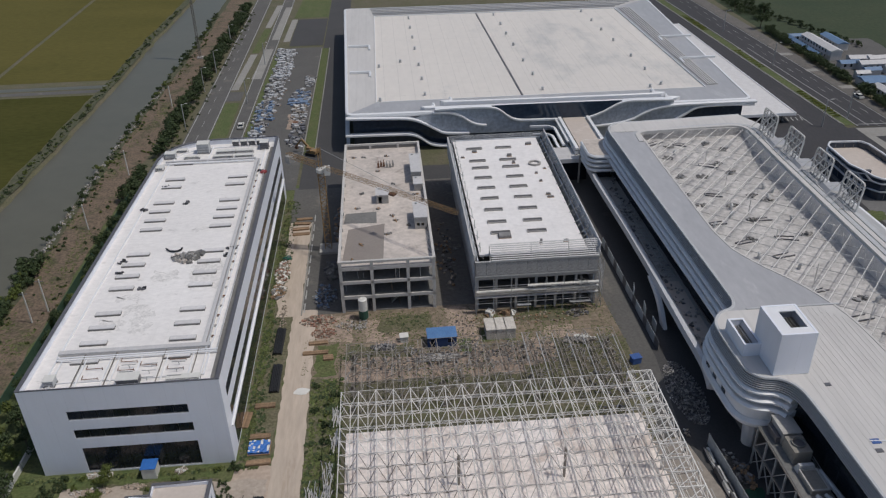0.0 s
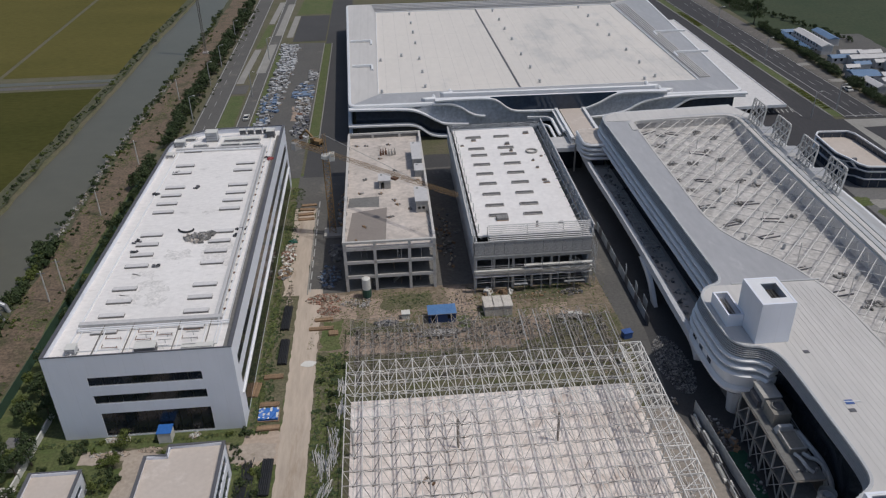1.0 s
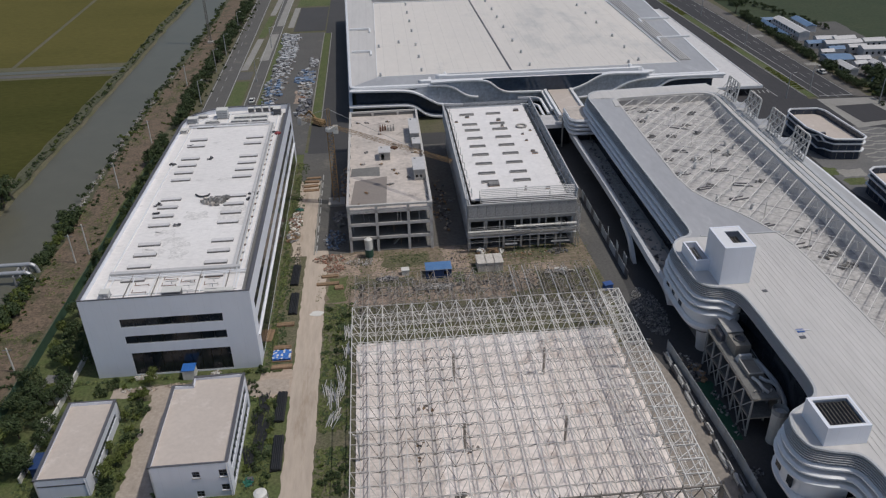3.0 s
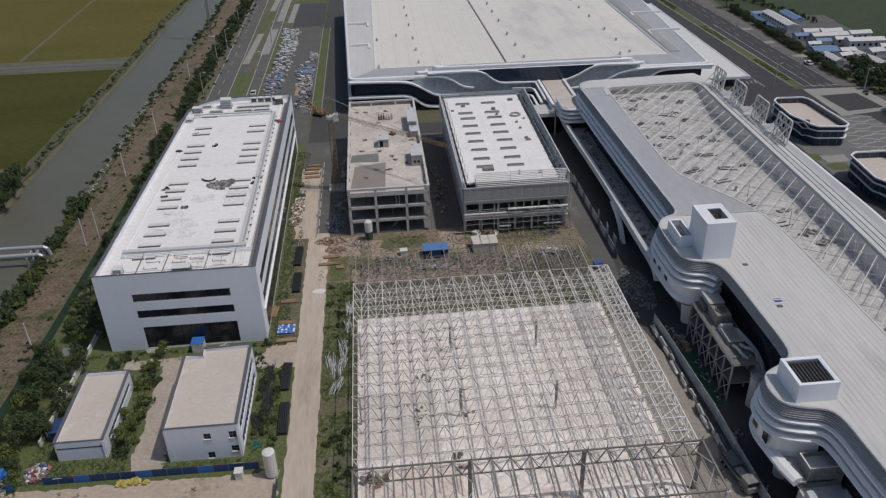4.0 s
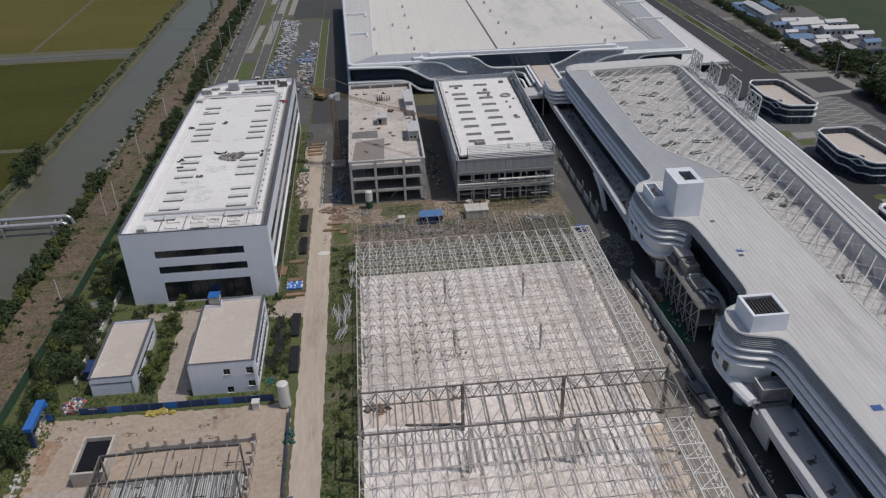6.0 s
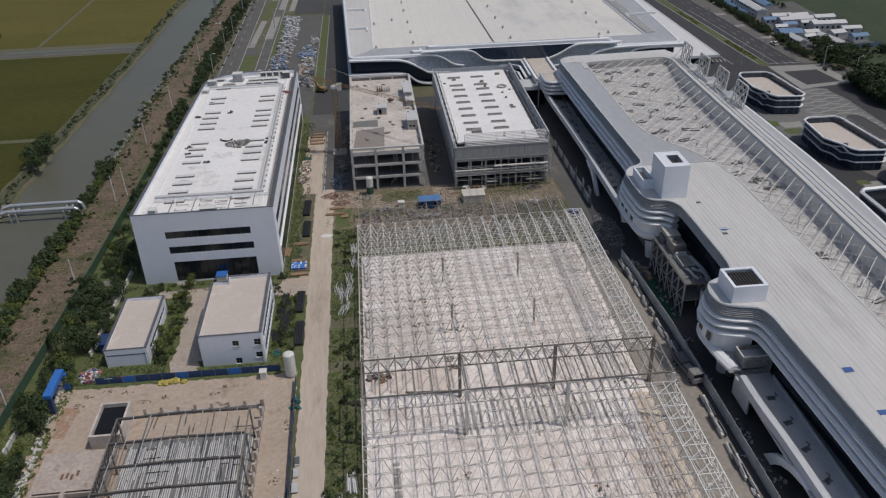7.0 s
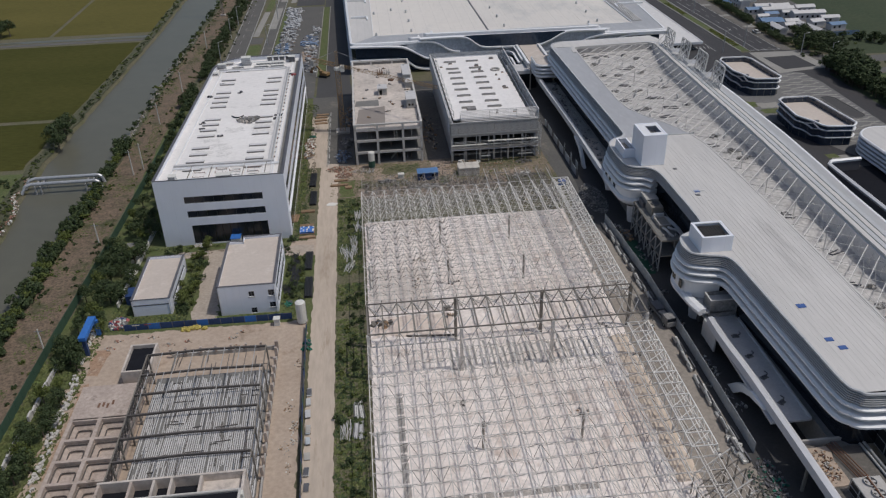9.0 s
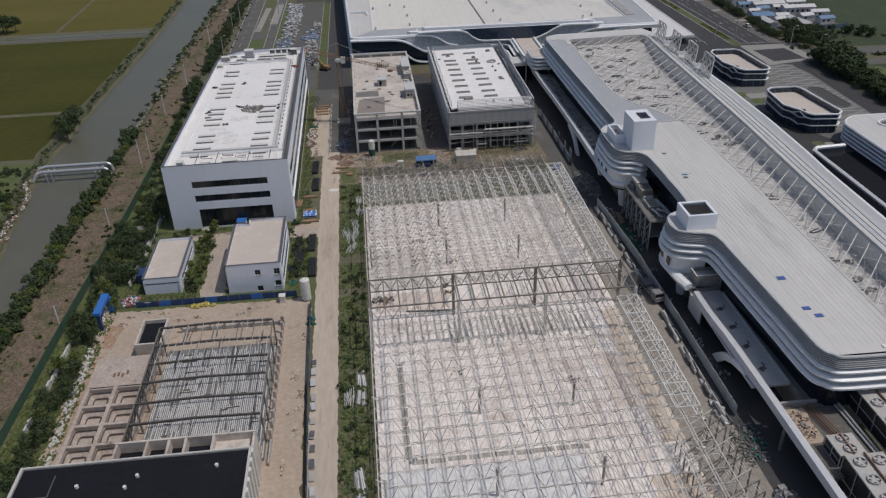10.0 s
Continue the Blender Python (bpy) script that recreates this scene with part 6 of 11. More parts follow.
def big_hall():
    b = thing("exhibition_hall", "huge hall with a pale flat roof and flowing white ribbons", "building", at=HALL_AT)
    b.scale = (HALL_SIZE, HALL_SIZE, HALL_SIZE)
    Y = 224.5
    inner = shift(HC, 1.6)
    g = Geo().prism(inner, 0, 15.2, top=False)
    part("wall", g, M["glass_blue"], b, "dark blue glass outer wall")
    rim = rounded(HC, 2.5, 4)
    w_in = [(-2.8, 234.2), (98.2, 234.0), (96.6, 334), (-2.6, 336)]
    corners = [(*p, 16.0) for p in HC] + [(*p, 15.8) for p in w_in]
    # border tone is split by side to paint how its sheen falls
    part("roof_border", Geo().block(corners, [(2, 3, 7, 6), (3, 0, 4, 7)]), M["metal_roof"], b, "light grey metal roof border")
    part("roof_border", Geo().block(corners, [(0, 1, 5, 4), (1, 2, 6, 5)]), M["metal_roof_dim"], b, "metal roof border toned darker to copy its sheen")
    part("eave", Geo().sweep(rim, [(0.3, 14.9), (0.5, 15.4), (0.3, 16.0), (-0.5, 16.15), (-0.6, 14.9)], closed=True), M["white_trim"], b, "rounded white eave")
    part("roof", Geo().prism(w_in, 15.0, 15.55), M["roof_hall"], b, "pale roof sheeting with grey dirt patches")
    part("upstand", Geo().sweep(w_in, [(0.0, 15.5), (0.0, 15.95), (-0.3, 15.95), (-0.3, 15.5)], closed=True), M["white_trim"], b)
    k = 22
    seam = Geo()
    for i in range(1, k):
        t = i / k
        a = (w_in[0][0] + (w_in[1][0] - w_in[0][0]) * t, w_in[0][1] + (w_in[1][1] - w_in[0][1]) * t + 0.5)
        c = (w_in[3][0] + (w_in[2][0] - w_in[3][0]) * t, w_in[3][1] + (w_in[2][1] - w_in[3][1]) * t - 0.5)
        seam.beam((*a, 15.555), (*c, 15.555), 0.1, 0.05)
    part("roof_seams", seam, M["roof_hall"], b, "thin raised roof seams")
    part("gutter", Geo().beam((41.6, 234.4, 15.6), (39.0, 335.6, 15.6), 0.6, 0.16), M["cap"], b, "dark valley gutter down the roof")
    # stepped ridges on the far and right borders
    for i in range(5):
        part("roof_step", Geo().beam((-3 - i * 0.3, 337.2 + i * 2.0, 16.05 + i * 0.12), (97 + i * 2.6, 335.5 + i * 1.9, 16.05 + i * 0.12), 0.5, 0.35), M["metal_roof_dim"], b)
        part("roof_step", Geo().beam((99.4 + i * 0.75, 236, 16.05), (98.2 + i * 1.0, 333, 16.05), 0.4, 0.3), M["metal_roof"], b)
    for x0, x1, y in ((-11.0, -4.4, 262), (-12.2, -4.6, 292), (99.4, 111.4, 262), (100.5, 112.4, 288)):
        part("roof_lip", Geo().beam((x0, y, 16.35), (x1, y, 16.35), 0.8, 0.7), M["white_trim"], b, "white raised lip across the roof border")
        xe = x1 if x1 < 0 else x0
        part("roof_lip", Geo().beam((xe, y - 0.2, 16.3), (xe, y - 4, 16.1), 0.7, 0.6), M["white_trim"], b)
    # raised centre of the front edge
    for dz, a, c, yy in ((1.3, 14.4, 82, 225.4), (2.1, 19.6, 78.6, 227.4)):
        path = [(a - 0.4, yy + 3.4), (a - 0.2, yy + 1.0), (a + 1.2, yy), (c - 1.2, yy - 1.3), (c + 0.6, yy - 0.2), (c + 1.0, yy + 2.6)]
        ps = [(p.x, p.y) for p in spline(path, 5)]
        part("roof_edge", Geo().sweep(ps, [(0.45, 15.3), (0.5, 15.5 + dz), (0.1, 15.75 + dz), (-0.35, 15.5 + dz), (-0.35, 15.3)]), M["white_trim"], b, "curved raised white roof edge")
    ribbon(b, [(-11.6, 15.0), (-2.3, 14.8), (5, 14.5), (8.4, 13.9), (11.4, 12.5), (14.5, 10.7), (17.2, 9.6), (24, 9.3)], Y)
    ribbon(b, [(-12.0, 9.8), (3, 9.7), (7, 9.5), (9.4, 8.6), (12.5, 6.4), (16.3, 5.6), (24, 5.4)], Y)
    ribbon(b, [(13.5, 15.9), (18.4, 15.7), (21.6, 14.6), (24.1, 12.9), (26.3, 11.9), (29, 11.5)], Y)
    ribbon(b, [(14.1, 16.8), (20.4, 17.0), (28.5, 17.0), (32.4, 16.2), (35.5, 13.9), (38.2, 12.8), (43, 12.6), (50.2, 12.5)], Y)
    ribbon(b, [(56.5, 12.3), (59.2, 12.7), (63, 14.1), (66.7, 16.1), (69.4, 17.0), (73, 17.2), (83.5, 17.0)], Y)
    ribbon(b, [(60.6, 9.7), (67.5, 10.3), (72.1, 11.5), (74.7, 12.9), (78.1, 14.3), (83.6, 15.2), (93.9, 15.4), (108.5, 15.4)], Y)
    ribbon(b, [(84, 10.2), (87.9, 12.6), (91.3, 14.4), (98.8, 14.8), (108.0, 14.6)], Y)
    ribbon(b, [(62, 5.0), (80, 5.4), (108, 5.6)], Y)

    def infill(top, bottom, mat, label, out=0.5):
        a, c = spline(top, 6), spline(bottom, 6)
        n = min(len(a), len(c))
        g = Geo()
        ia = [a[int(i * (len(a) - 1) / (n - 1))] for i in range(n)]
        ic = [c[int(i * (len(c) - 1) / (n - 1))] for i in range(n)]
        vs = [(p.x, Y - out - 0.0195 * (p.x + 11), p.y) for p in ia] + [(p.x, Y - out - 0.0195 * (p.x + 11), p.y) for p in ic]
        vs += [(x, y + 0.35, z) for x, y, z in vs]
        m = 2 * n
        fs = [(i + n, i + n + 1, i + 1, i) for i in range(n - 1)] + [(m + i, m + i + 1, m + i + n + 1, m + i + n) for i in range(n - 1)]
        fs += [(i, i + 1, m + i + 1, m + i) for i in range(n - 1)]
        g.block(vs, fs)
        part("facade_panel", g, M[mat], b, label)

    infill([(30.5, 17.3), (35, 17.4), (49, 17.4), (60, 17.4), (68.4, 17.4)], [(30.5, 17.0), (34.5, 15.0), (38.5, 12.9), (58.6, 12.6), (64.3, 14.8), (68.4, 17.0)], "glass_blue", "dark glass front under the raised roof edge", 0.95)
    infill([(7.6, 14.2), (14, 15.8), (20, 16.6), (29, 16.8), (32.4, 16.1), (35.5, 13.8), (38.5, 12.7), (50, 12.5)], [(7.6, 14.0), (11.4, 12.5), (14.5, 10.7), (17.2, 9.6), (26, 9.0), (35, 9.0), (42, 9.0), (50, 9.0)], "perforated", "bluish perforated panel between ribbons")
    infill([(57.4, 12.4), (63, 14.1), (66.7, 16.1), (70, 16.9), (76, 16.9), (84, 16.6)], [(57.4, 10), (64, 10.2), (68, 10.5), (73, 11.7), (77, 13.8), (84, 15.1)], "perforated", "bluish perforated panel between ribbons")
    infill([(62, 9.9), (72, 11.2), (77, 13.6), (84, 14.9), (92, 15.1)], [(62, 5.2), (76, 5.6), (83, 8), (88, 12.4), (92, 14.4)], "perforated", "silver perforated panel between ribbons")
    # side band along the left flank and base ribbon
    for z in (9.8, 5.2):
        part("ribbon", Geo().beam((-11.6, 224, z), (-15.0, 348, z), 1.0, 0.7), M["white_trim"], b)
    # canopy on the right
    part("canopy", Geo().prism([(107.6, 228.8), (125.4, 228.8), (124.4, 334), (112.8, 334)], 7.6, 8.1), M["lid_pale"], b, "broad flat white entrance canopy")
    part("canopy_edge", Geo().sweep([(107.6, 228.6), (125.6, 228.6), (124.6, 334)], [(0.1, 7.4), (0.1, 8.3), (-0.3, 8.3), (-0.3, 7.4)]), M["white_trim"], b)
    for i in range(10):
        y = 231 + i * 11
        part("canopy_column", Geo().tube((122.6, y, 0.05), (122.6, y, 7.6), 0.35, 8), M["mullion"], b)
    return b


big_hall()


def roof_vent():
    t = thing("roof_vent", "small grey roof vent on the hall's pale roof", "roof vent", "vents on the hall roof")
    part("base", Geo().box(-0.38, 0.38, -0.38, 0.38, 0, 0.4), M["louvre"], t)
    part("hood", Geo().tube((0, 0, 0.4), (0, 0, 1.0), 0.4, 8, 0.34).tube((0, 0, 1.0), (0, 0, 1.12), 0.52, 8), M["louvre"], t, "round grey hood")
    return t


v = None
VENT_ROWS = (253, 268.5, 284, 304, 319.3, 333.6, 348.6)
VENT_SPOTS = [(x + dx * (y - 253), y) for x, dx in ((12.9, -0.011), (51.0, -0.028), (90.2, -0.043)) for y in VENT_ROWS] + [(6.5, 288.7), (-1.6, 283.9), (-1.4, 249.6), (85.7, 250.8)]
for x, y in VENT_SPOTS:
    if v is None:
        v = roof_vent()
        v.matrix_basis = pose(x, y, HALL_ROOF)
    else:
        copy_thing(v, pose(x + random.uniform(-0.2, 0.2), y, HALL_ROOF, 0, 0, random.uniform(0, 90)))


def link_bridge():
    t = thing("link_bridge", "covered link bridge with a beige deck between hall and terminal", "bridge")
    y0, y1, z = 211.0, 238.4, 8.5
    part("deck", Geo().box(54.0, 60.6, y0, y1, z - 0.5, z), M["roof_beige"], t, "beige bridge roof deck")
    for x in (53.0, 61.6):
        part("parapet", Geo().box(x - 0.45, x + 0.45, y0, y1, z - 1.5, z + 0.4), M["white_trim"], t, "white rounded bridge edge")
        part("parapet", Geo().box(x - 0.75, x + 0.75, y0, y1, z - 0.5, z - 0.2), M["louvre"], t)
        part("side_band", Geo().box(x - 0.9, x + 0.9, y0, y1 - 0.4, z - 3.4, z - 2.6), M["white_trim"], t)
        part("glazing", Geo().box(x - 0.3, x + 0.3, y0, y1, z - 5.4, z - 1.5), M["glass"], t)
    part("soffit", Geo().box(53.4, 61.2, y0, y1, z - 5.6, z - 5.3), M["louvre"], t)
    part("lantern", Geo().box(53.8, 60.8, 238.8, 243.0, z + 0.2, z + 2.4), M["glass_blue"], t, "glazed roof lantern at the hall end")
    for x in (54.2, 57.3, 60.4):
        part("mullion", Geo().beam((x, 238.7, z + 0.2), (x, 238.7, z + 2.4), 0.12), M["mullion"], t)
    for x in (53.3, 61.3):
        for y in (216, 228):
            part("pier", Geo().box(x - 0.4, x + 0.4, y - 0.4, y + 0.4, 0.05, z - 5.6), M["concrete"], t)

    # nested curved bands beside the bridge, low grey landing and the rounded bay at the terminal's corner
    for k, (path, zb) in enumerate((([(43.5, 236.8), (50.8, 236.8), (52.0, 235.2), (52.0, 218)], 8.2), ([(43.5, 232.6), (49.2, 232.4), (50.6, 230.6), (50.6, 217.4)], 7.4), ([(43.5, 228.6), (47.8, 228.2), (49.2, 226.6), (49.2, 217)], 6.6))):
        part("step_band", Geo().sweep(rounded(path, [0, 1.6, 0.8, 0], 4), [(-0.35, zb - 0.5), (-0.45, zb), (0.35, zb + 0.1), (0.35, zb - 0.5)]), M["white_trim"], t, "curved white band stepping down beside the bridge")
    part("landing", Geo().box(45.6, 56.0, 208.0, 216.6, 6.2, 6.9), M["lid_grey"], t, "low grey landing beside the bridge")
    part("landing_edge", Geo().box(45.4, 56.0, 207.6, 208.0, 6.0, 7.2), M["white_dusty"], t)
    part("landing_wall", Geo().box(46.0, 55.6, 209.0, 209.3, 0.1, 6.2), M["glass"], t)
    part("pier", Geo().box(52.7, 53.1, 206.8, 207.2, 0.05, 8.4), M["concrete"], t)


def corner_bay():
    t = thing("corner_bay", "rounded bay of stacked white bands under a brown-grey top", "building bay")
    path = rounded([(60.2, 198.2), (54.8, 198.6), (53.4, 200.2), (53.4, 209.4), (60.2, 209.8)], [0, 0.8, 0.8, 1.2, 0], 4)
    part("core", Geo().prism([(59.4, 199.2), (55.4, 199.4), (54.4, 200.6), (54.4, 208.6), (59.4, 208.8)], 5.2, 11.7), M["glass"], t, "dark recessed glazing")
    part("top", Geo().prism([(60.2, 198.4), (54.9, 198.8), (53.6, 200.3), (53.6, 209.2), (60.2, 209.6)], 11.7, 12.0), M["roof_dusty"], t, "dusty brown-grey flat top")
    for k in range(4):
        z = 11.5 - 1.3 * k
        part("band", Geo().sweep(path, [(-0.25, z - 0.4), (-0.4, z), (-0.1, z + 0.42), (0.9, z + 0.42), (0.9, z - 0.4)]), M["white_trim"], t, "rounded white band")


link_bridge()
corner_bay()

# ---- long terminal building with curved white bands ----
RZ = 16.5
DECK = 11.6


def deck_z(y, x=70.0):
    """The deck rises towards its north end and its east edge."""
    return min(14.2, DECK + 2.4 * max(0.0, (y - 184) / 19) + 0.6 * max(0.0, (x - 88.0) / 9.5))


WEST = [(103, 14.6), (86, 14.6), (68.5, 14.8), (65.4, 16.0), (64.1, 18.6), (63.6, 30), (62.9, 48), (62.6, 54.6), (61.4, 57.4), (58.0, 58.5), (55.7, 59.6), (54.9, 61.6), (54.9, 64.0), (56.0, 66.6), (59.0, 68.4),
        (61.6, 70.6), (62.3, 74.5), (62.2, 84), (62.0, 94), (61.4, 98.4), (59.6, 100.5), (56.9, 101.3), (55.3, 103.2), (54.9, 107), (54.8, 113.5), (55.3, 116.8), (57.2, 119.2), (59.6, 120.4), (60.6, 122.4),
        (60.7, 126), (60.4, 142), (59.9, 168), (59.5, 196), (59.4, 203), (60.4, 207.2), (64, 209.4), (72, 209.8), (98, 211.2)]
WEST_PATH = [(p.x, p.y) for p in spline(WEST, 5)]
SKY_W = [(15, 80.0), (60, 80.3), (92, 80.2), (108, 79.8), (114, 79.3), (118, 78.6), (123, 76.9), (128, 74.6), (134, 70.8), (140, 68.0), (148, 66.9), (180, 66.9), (203, 67.2)]
SKY_E = [(15, 91.4), (60, 92.3), (90, 93.4), (110, 94.2), (125, 94.6), (150, 94.9), (180, 95.4), (203, 96.0)]
ROOF_E = [(15, 102.2), (60, 102.6), (85, 103.1), (99, 104.0), (120, 104.7), (150, 104.6), (175, 103.8), (203, 102.6)]


def west_x(y):
    best = 64.0
    for (ax, ay), (bx, by) in zip(WEST_PATH, WEST_PATH[1:]):
        if ay <= y <= by:
            return ax + (bx - ax) * (y - ay) / max(by - ay, 1e-6)
    return best


def terminal():
    b = thing("terminal_building", "long terminal with layered white curved bands and a grey metal roof", "building")
    ys = [15.6 + i * 0.6 for i in range(int((203 - 15.6) / 0.6))] + [203]
    split = [y for y in ys if y <= 119.5]
    split2 = [y for y in ys if y >= 119.3]

    def rows(yy, fa, fb, za, zb, gg, n=1):
        k = n + 1
        vs = [(fa(y) + (fb(y) - fa(y)) * c / n, y, za + (zb - za) * c / n) for y in yy for c in range(k)]
        fs = [(i * k + c, i * k + c + 1, (i + 1) * k + c + 1, (i + 1) * k + c) for i in range(len(yy) - 1) for c in range(n)]
        gg.block(vs, fs)
        return gg

    part("roof", rows(split, lambda y: west_x(y) - 0.1, lambda y: interp(SKY_W, y), RZ, RZ - 0.2, Geo()), M["metal_roof"], b, "light grey standing-seam metal roof")
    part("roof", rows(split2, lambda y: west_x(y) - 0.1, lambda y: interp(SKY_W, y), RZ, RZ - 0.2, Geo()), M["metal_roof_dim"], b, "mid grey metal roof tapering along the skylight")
    seams = Geo()
    for k in range(20):
        x = 63.9 + k * 0.98
        z = RZ - 0.2 * (x - 63) / 19.5
        seams.beam((x, 55 if x < 63.8 else 18, z), (x, min(119, 111 + (82.5 - x) * 1.0 if x > 74 else 119), z), 0.05, 0.03)
    part("roof_seams", seams, M["metal_roof"], b, "thin standing seams along the roof")
    part("skylight_kerb", Geo().sweep([(interp(SKY_W, y), y) for y in ys[::4]], [(-0.2, RZ - 0.4), (-0.2, RZ - 0.1), (0.2, RZ - 0.1), (0.2, RZ - 0.4)]), M["metal_roof"], b)
    part("roof_joint", Geo().beam((62, 119.6, RZ + 0.02), (79, 119.6, RZ - 0.1), 0.35, 0.2), M["louvre"], b)
    # north strip and east band
    g = Geo()
    g.block([(60.6, 203, RZ), (102.6, 203, RZ - 0.6), (98, 210.9, RZ), (72, 209.6, RZ), (64, 209.2, RZ), (60.8, 207, RZ), (59.6, 203, RZ)], [tuple(range(7))])
    part("roof", g, M["metal_roof"], b, "light grey metal roof at the north end")
    # darker paint offsets the sun's brightness on this east slope
    part("roof", rows(ys[::3] + [203], lambda y: interp(SKY_E, y) + 6.6, lambda y: interp(ROOF_E, y), RZ - 1.0, RZ - 2.0, Geo(), 3), M["metal_roof_dim"], b, "sloping east roof band painted darker against the sun's brightness")
    # dark bed makes the grooves between the ribs read dark
    part("rib_bed", rows(ys[::3] + [203], lambda y: interp(SKY_E, y) - 0.1, lambda y: interp(SKY_E, y) + 6.8, RZ - 0.75, RZ - 1.25, Geo()), M["concrete_dark"], b, "dark bed that sets off the gaps between ribs")
    # four stepped ribs: along the east edge, round the corner and along the north end
    for k in range(4):
        o = 0.75 + 1.62 * k
        z = RZ + 0.12 - 0.22 * k
        xe, yn = interp(SKY_E, 203) + o, 204.0 + 1.35 * k
        corner = rounded([(xe, 150), (xe, yn), (80, yn - 0.6)], [0, 5.0 + 1.2 * k, 0], 6)
        side = [(interp(SKY_E, y) + o, y) for y in ys[::6] if y < 188]
        north_end = rounded([(80, yn - 0.6), (66.4 - 0.5 * k, yn - 1.4), (66.0 - 0.4 * k, 196)], [0, 3.0, 0], 5)
        path = side + corner[1:-1] + north_end
        part("roof_rib", Geo().sweep(path, [(-0.56, z - 0.9), (-0.6, z), (0.56, z - 0.06), (0.6, z - 0.9)]), M["louvre"] if k % 2 else M["metal_roof"], b, "grey stepped rib round the skylight")
    part("eave", Geo().sweep([(interp(ROOF_E, y), y) for y in ys[::4]], [(-0.3, RZ - 3.0), (-0.3, RZ - 1.9), (0.4, RZ - 2.0), (0.4, RZ - 3.0)]), M["white_trim"], b)
    part("wall", Geo().sweep([(interp(ROOF_E, y) - 0.8, y) for y in ys[::10]], [(-0.3, 0.05), (-0.3, RZ - 2.2), (0.1, RZ - 2.2), (0.1, 0.05)]), M["glass_blue"], b, "dark glass east wall")
    # deck inside the skylight opening
    part("deck", Geo().block([(x, y, deck_z(y, x)) for y in ys[::5] + [203.01] for x in (interp(SKY_W, y) - 0.5, 88.0, 93.0, interp(SKY_E, y) + 0.5)], [(4 * i + c, 4 * i + c + 1, 4 * i + c + 5, 4 * i + c + 4) for i in range(len(ys[::5])) for c in range(3)]), M["deck_white"], b, "dirty white deck under the open skylight grid")
    part("wall", Geo().sweep([(interp(SKY_W, y), y) for y in ys[::4]], [(-0.2, DECK - 0.1), (-0.2, RZ - 0.3), (0.1, RZ - 0.3), (0.1, DECK - 0.1)]), M["louvre"], b)
    part("wall", Geo().sweep([(interp(SKY_E, y), y) for y in ys[::4]], [(-0.1, DECK - 0.1), (-0.1, RZ - 0.5), (0.2, RZ - 0.5), (0.2, DECK - 0.1)]), M["lid_pale"], b, "pale inner wall under the skylight edge")
    part("wall", Geo().box(66.8, 98.6, 202.6, 203.0, DECK - 0.1, RZ - 0.3), M["deck_white"], b, "pale end wall of the skylight")
    # facade: glass, thin louvres, three broad white bands
    part("glazing", Geo().sweep(WEST_PATH, [(1.2, 5.0), (1.2, 15.6), (1.5, 15.6), (1.5, 5.0)]), M["glass"], b, "dark recessed glazing")
    part("eave", Geo().sweep(WEST_PATH, [(-0.2, RZ - 0.2), (-0.12, RZ + 0.08), (0.3, RZ + 0.08), (0.7, RZ - 0.25)]), M["louvre"], b, "thin silver roof edge")
    for k in range(5):
        z = RZ - 0.62 - k * 0.34
        part("louvre", Geo().sweep(WEST_PATH, [(-0.12 - 0.1 * k, z - 0.09), (-0.16 - 0.1 * k, z + 0.07), (0.5, z + 0.07), (0.5, z - 0.09)]), M["louvre"], b, "thin silver louvre blade")
    for z, o, h in ((13.6, -0.75, 0.55), (12.2, -1.1, 0.5), (10.7, -1.3, 0.6)):
        for stretch in ([p for p in WEST_PATH if p[1] < 71], [p for p in WEST_PATH if p[1] > 98.2]):
            part("band", Geo().sweep(stretch, [(o + 0.45, z - h), (o, z - h * 0.45), (o - 0.05, z + h * 0.2), (o + 0.4, z + h * 0.7), (1.2, z + h * 0.75), (1.2, z - h)]), M["white_trim"], b, "broad rounded white facade band")
    for stretch in ([p for p in WEST_PATH if p[1] < 71], [p for p in WEST_PATH if p[1] > 98.2]):
        part("soffit", Geo().sweep(stretch, [(-0.3, 9.9), (-0.3, 10.1), (6, 10.1), (6, 9.9)]), M["louvre"], b)
    # two projecting stair bays with white lower walls
    for name, i0, i1 in (("south", 8, 15), ("north", 20, 29)):
        ps = [(p.x, p.y) for p in spline(WEST[i0:i1], 6)]
        part("bay_wall", Geo().sweep(ps, [(-0.2, 6.4), (-0.2, 10.4), (0.3, 10.4), (0.3, 6.4)]), M["white_trim"], b, "white wall of the projecting stair bay")
        base = ps if name == "north" else [(p.x, p.y) for p in spline([(56.6, 53.2), (55.9, 56), (55.4, 60), (55.2, 64), (56.3, 67), (59, 68.6)], 5)]
        q = 0.9 if name == "north" else 0.0
        part("bay_base", Geo().sweep(base, [(-0.6, 5.7 + q), (-1.0, 6.2 + q), (-1.0, 6.7 + q), (-0.4, 7.1 + q), (0.8, 7.1 + q), (0.8, 5.7 + q)]), M["white_trim"], b, "rounded white base band of the stair bay")
        poly = base + [(62.5, base[-1][1]), (62.5, base[0][1])]
        part("bay_floor", Geo().prism(poly, 6.0, 6.3), M["louvre"], b)
        yc = (ps[0][1] + ps[-1][1]) / 2
        xw = min(p[0] for p in ps)
        for dy in (-3.4, 0.4, 3.6) if name == "north" else (-2.0, 1.5):
            part("window", Geo().box(xw - 0.26, xw - 0.1, yc + dy - 0.7, yc + dy + 0.7, 7.7, 9.5), M["glass"], b, "dark window in the stair bay")
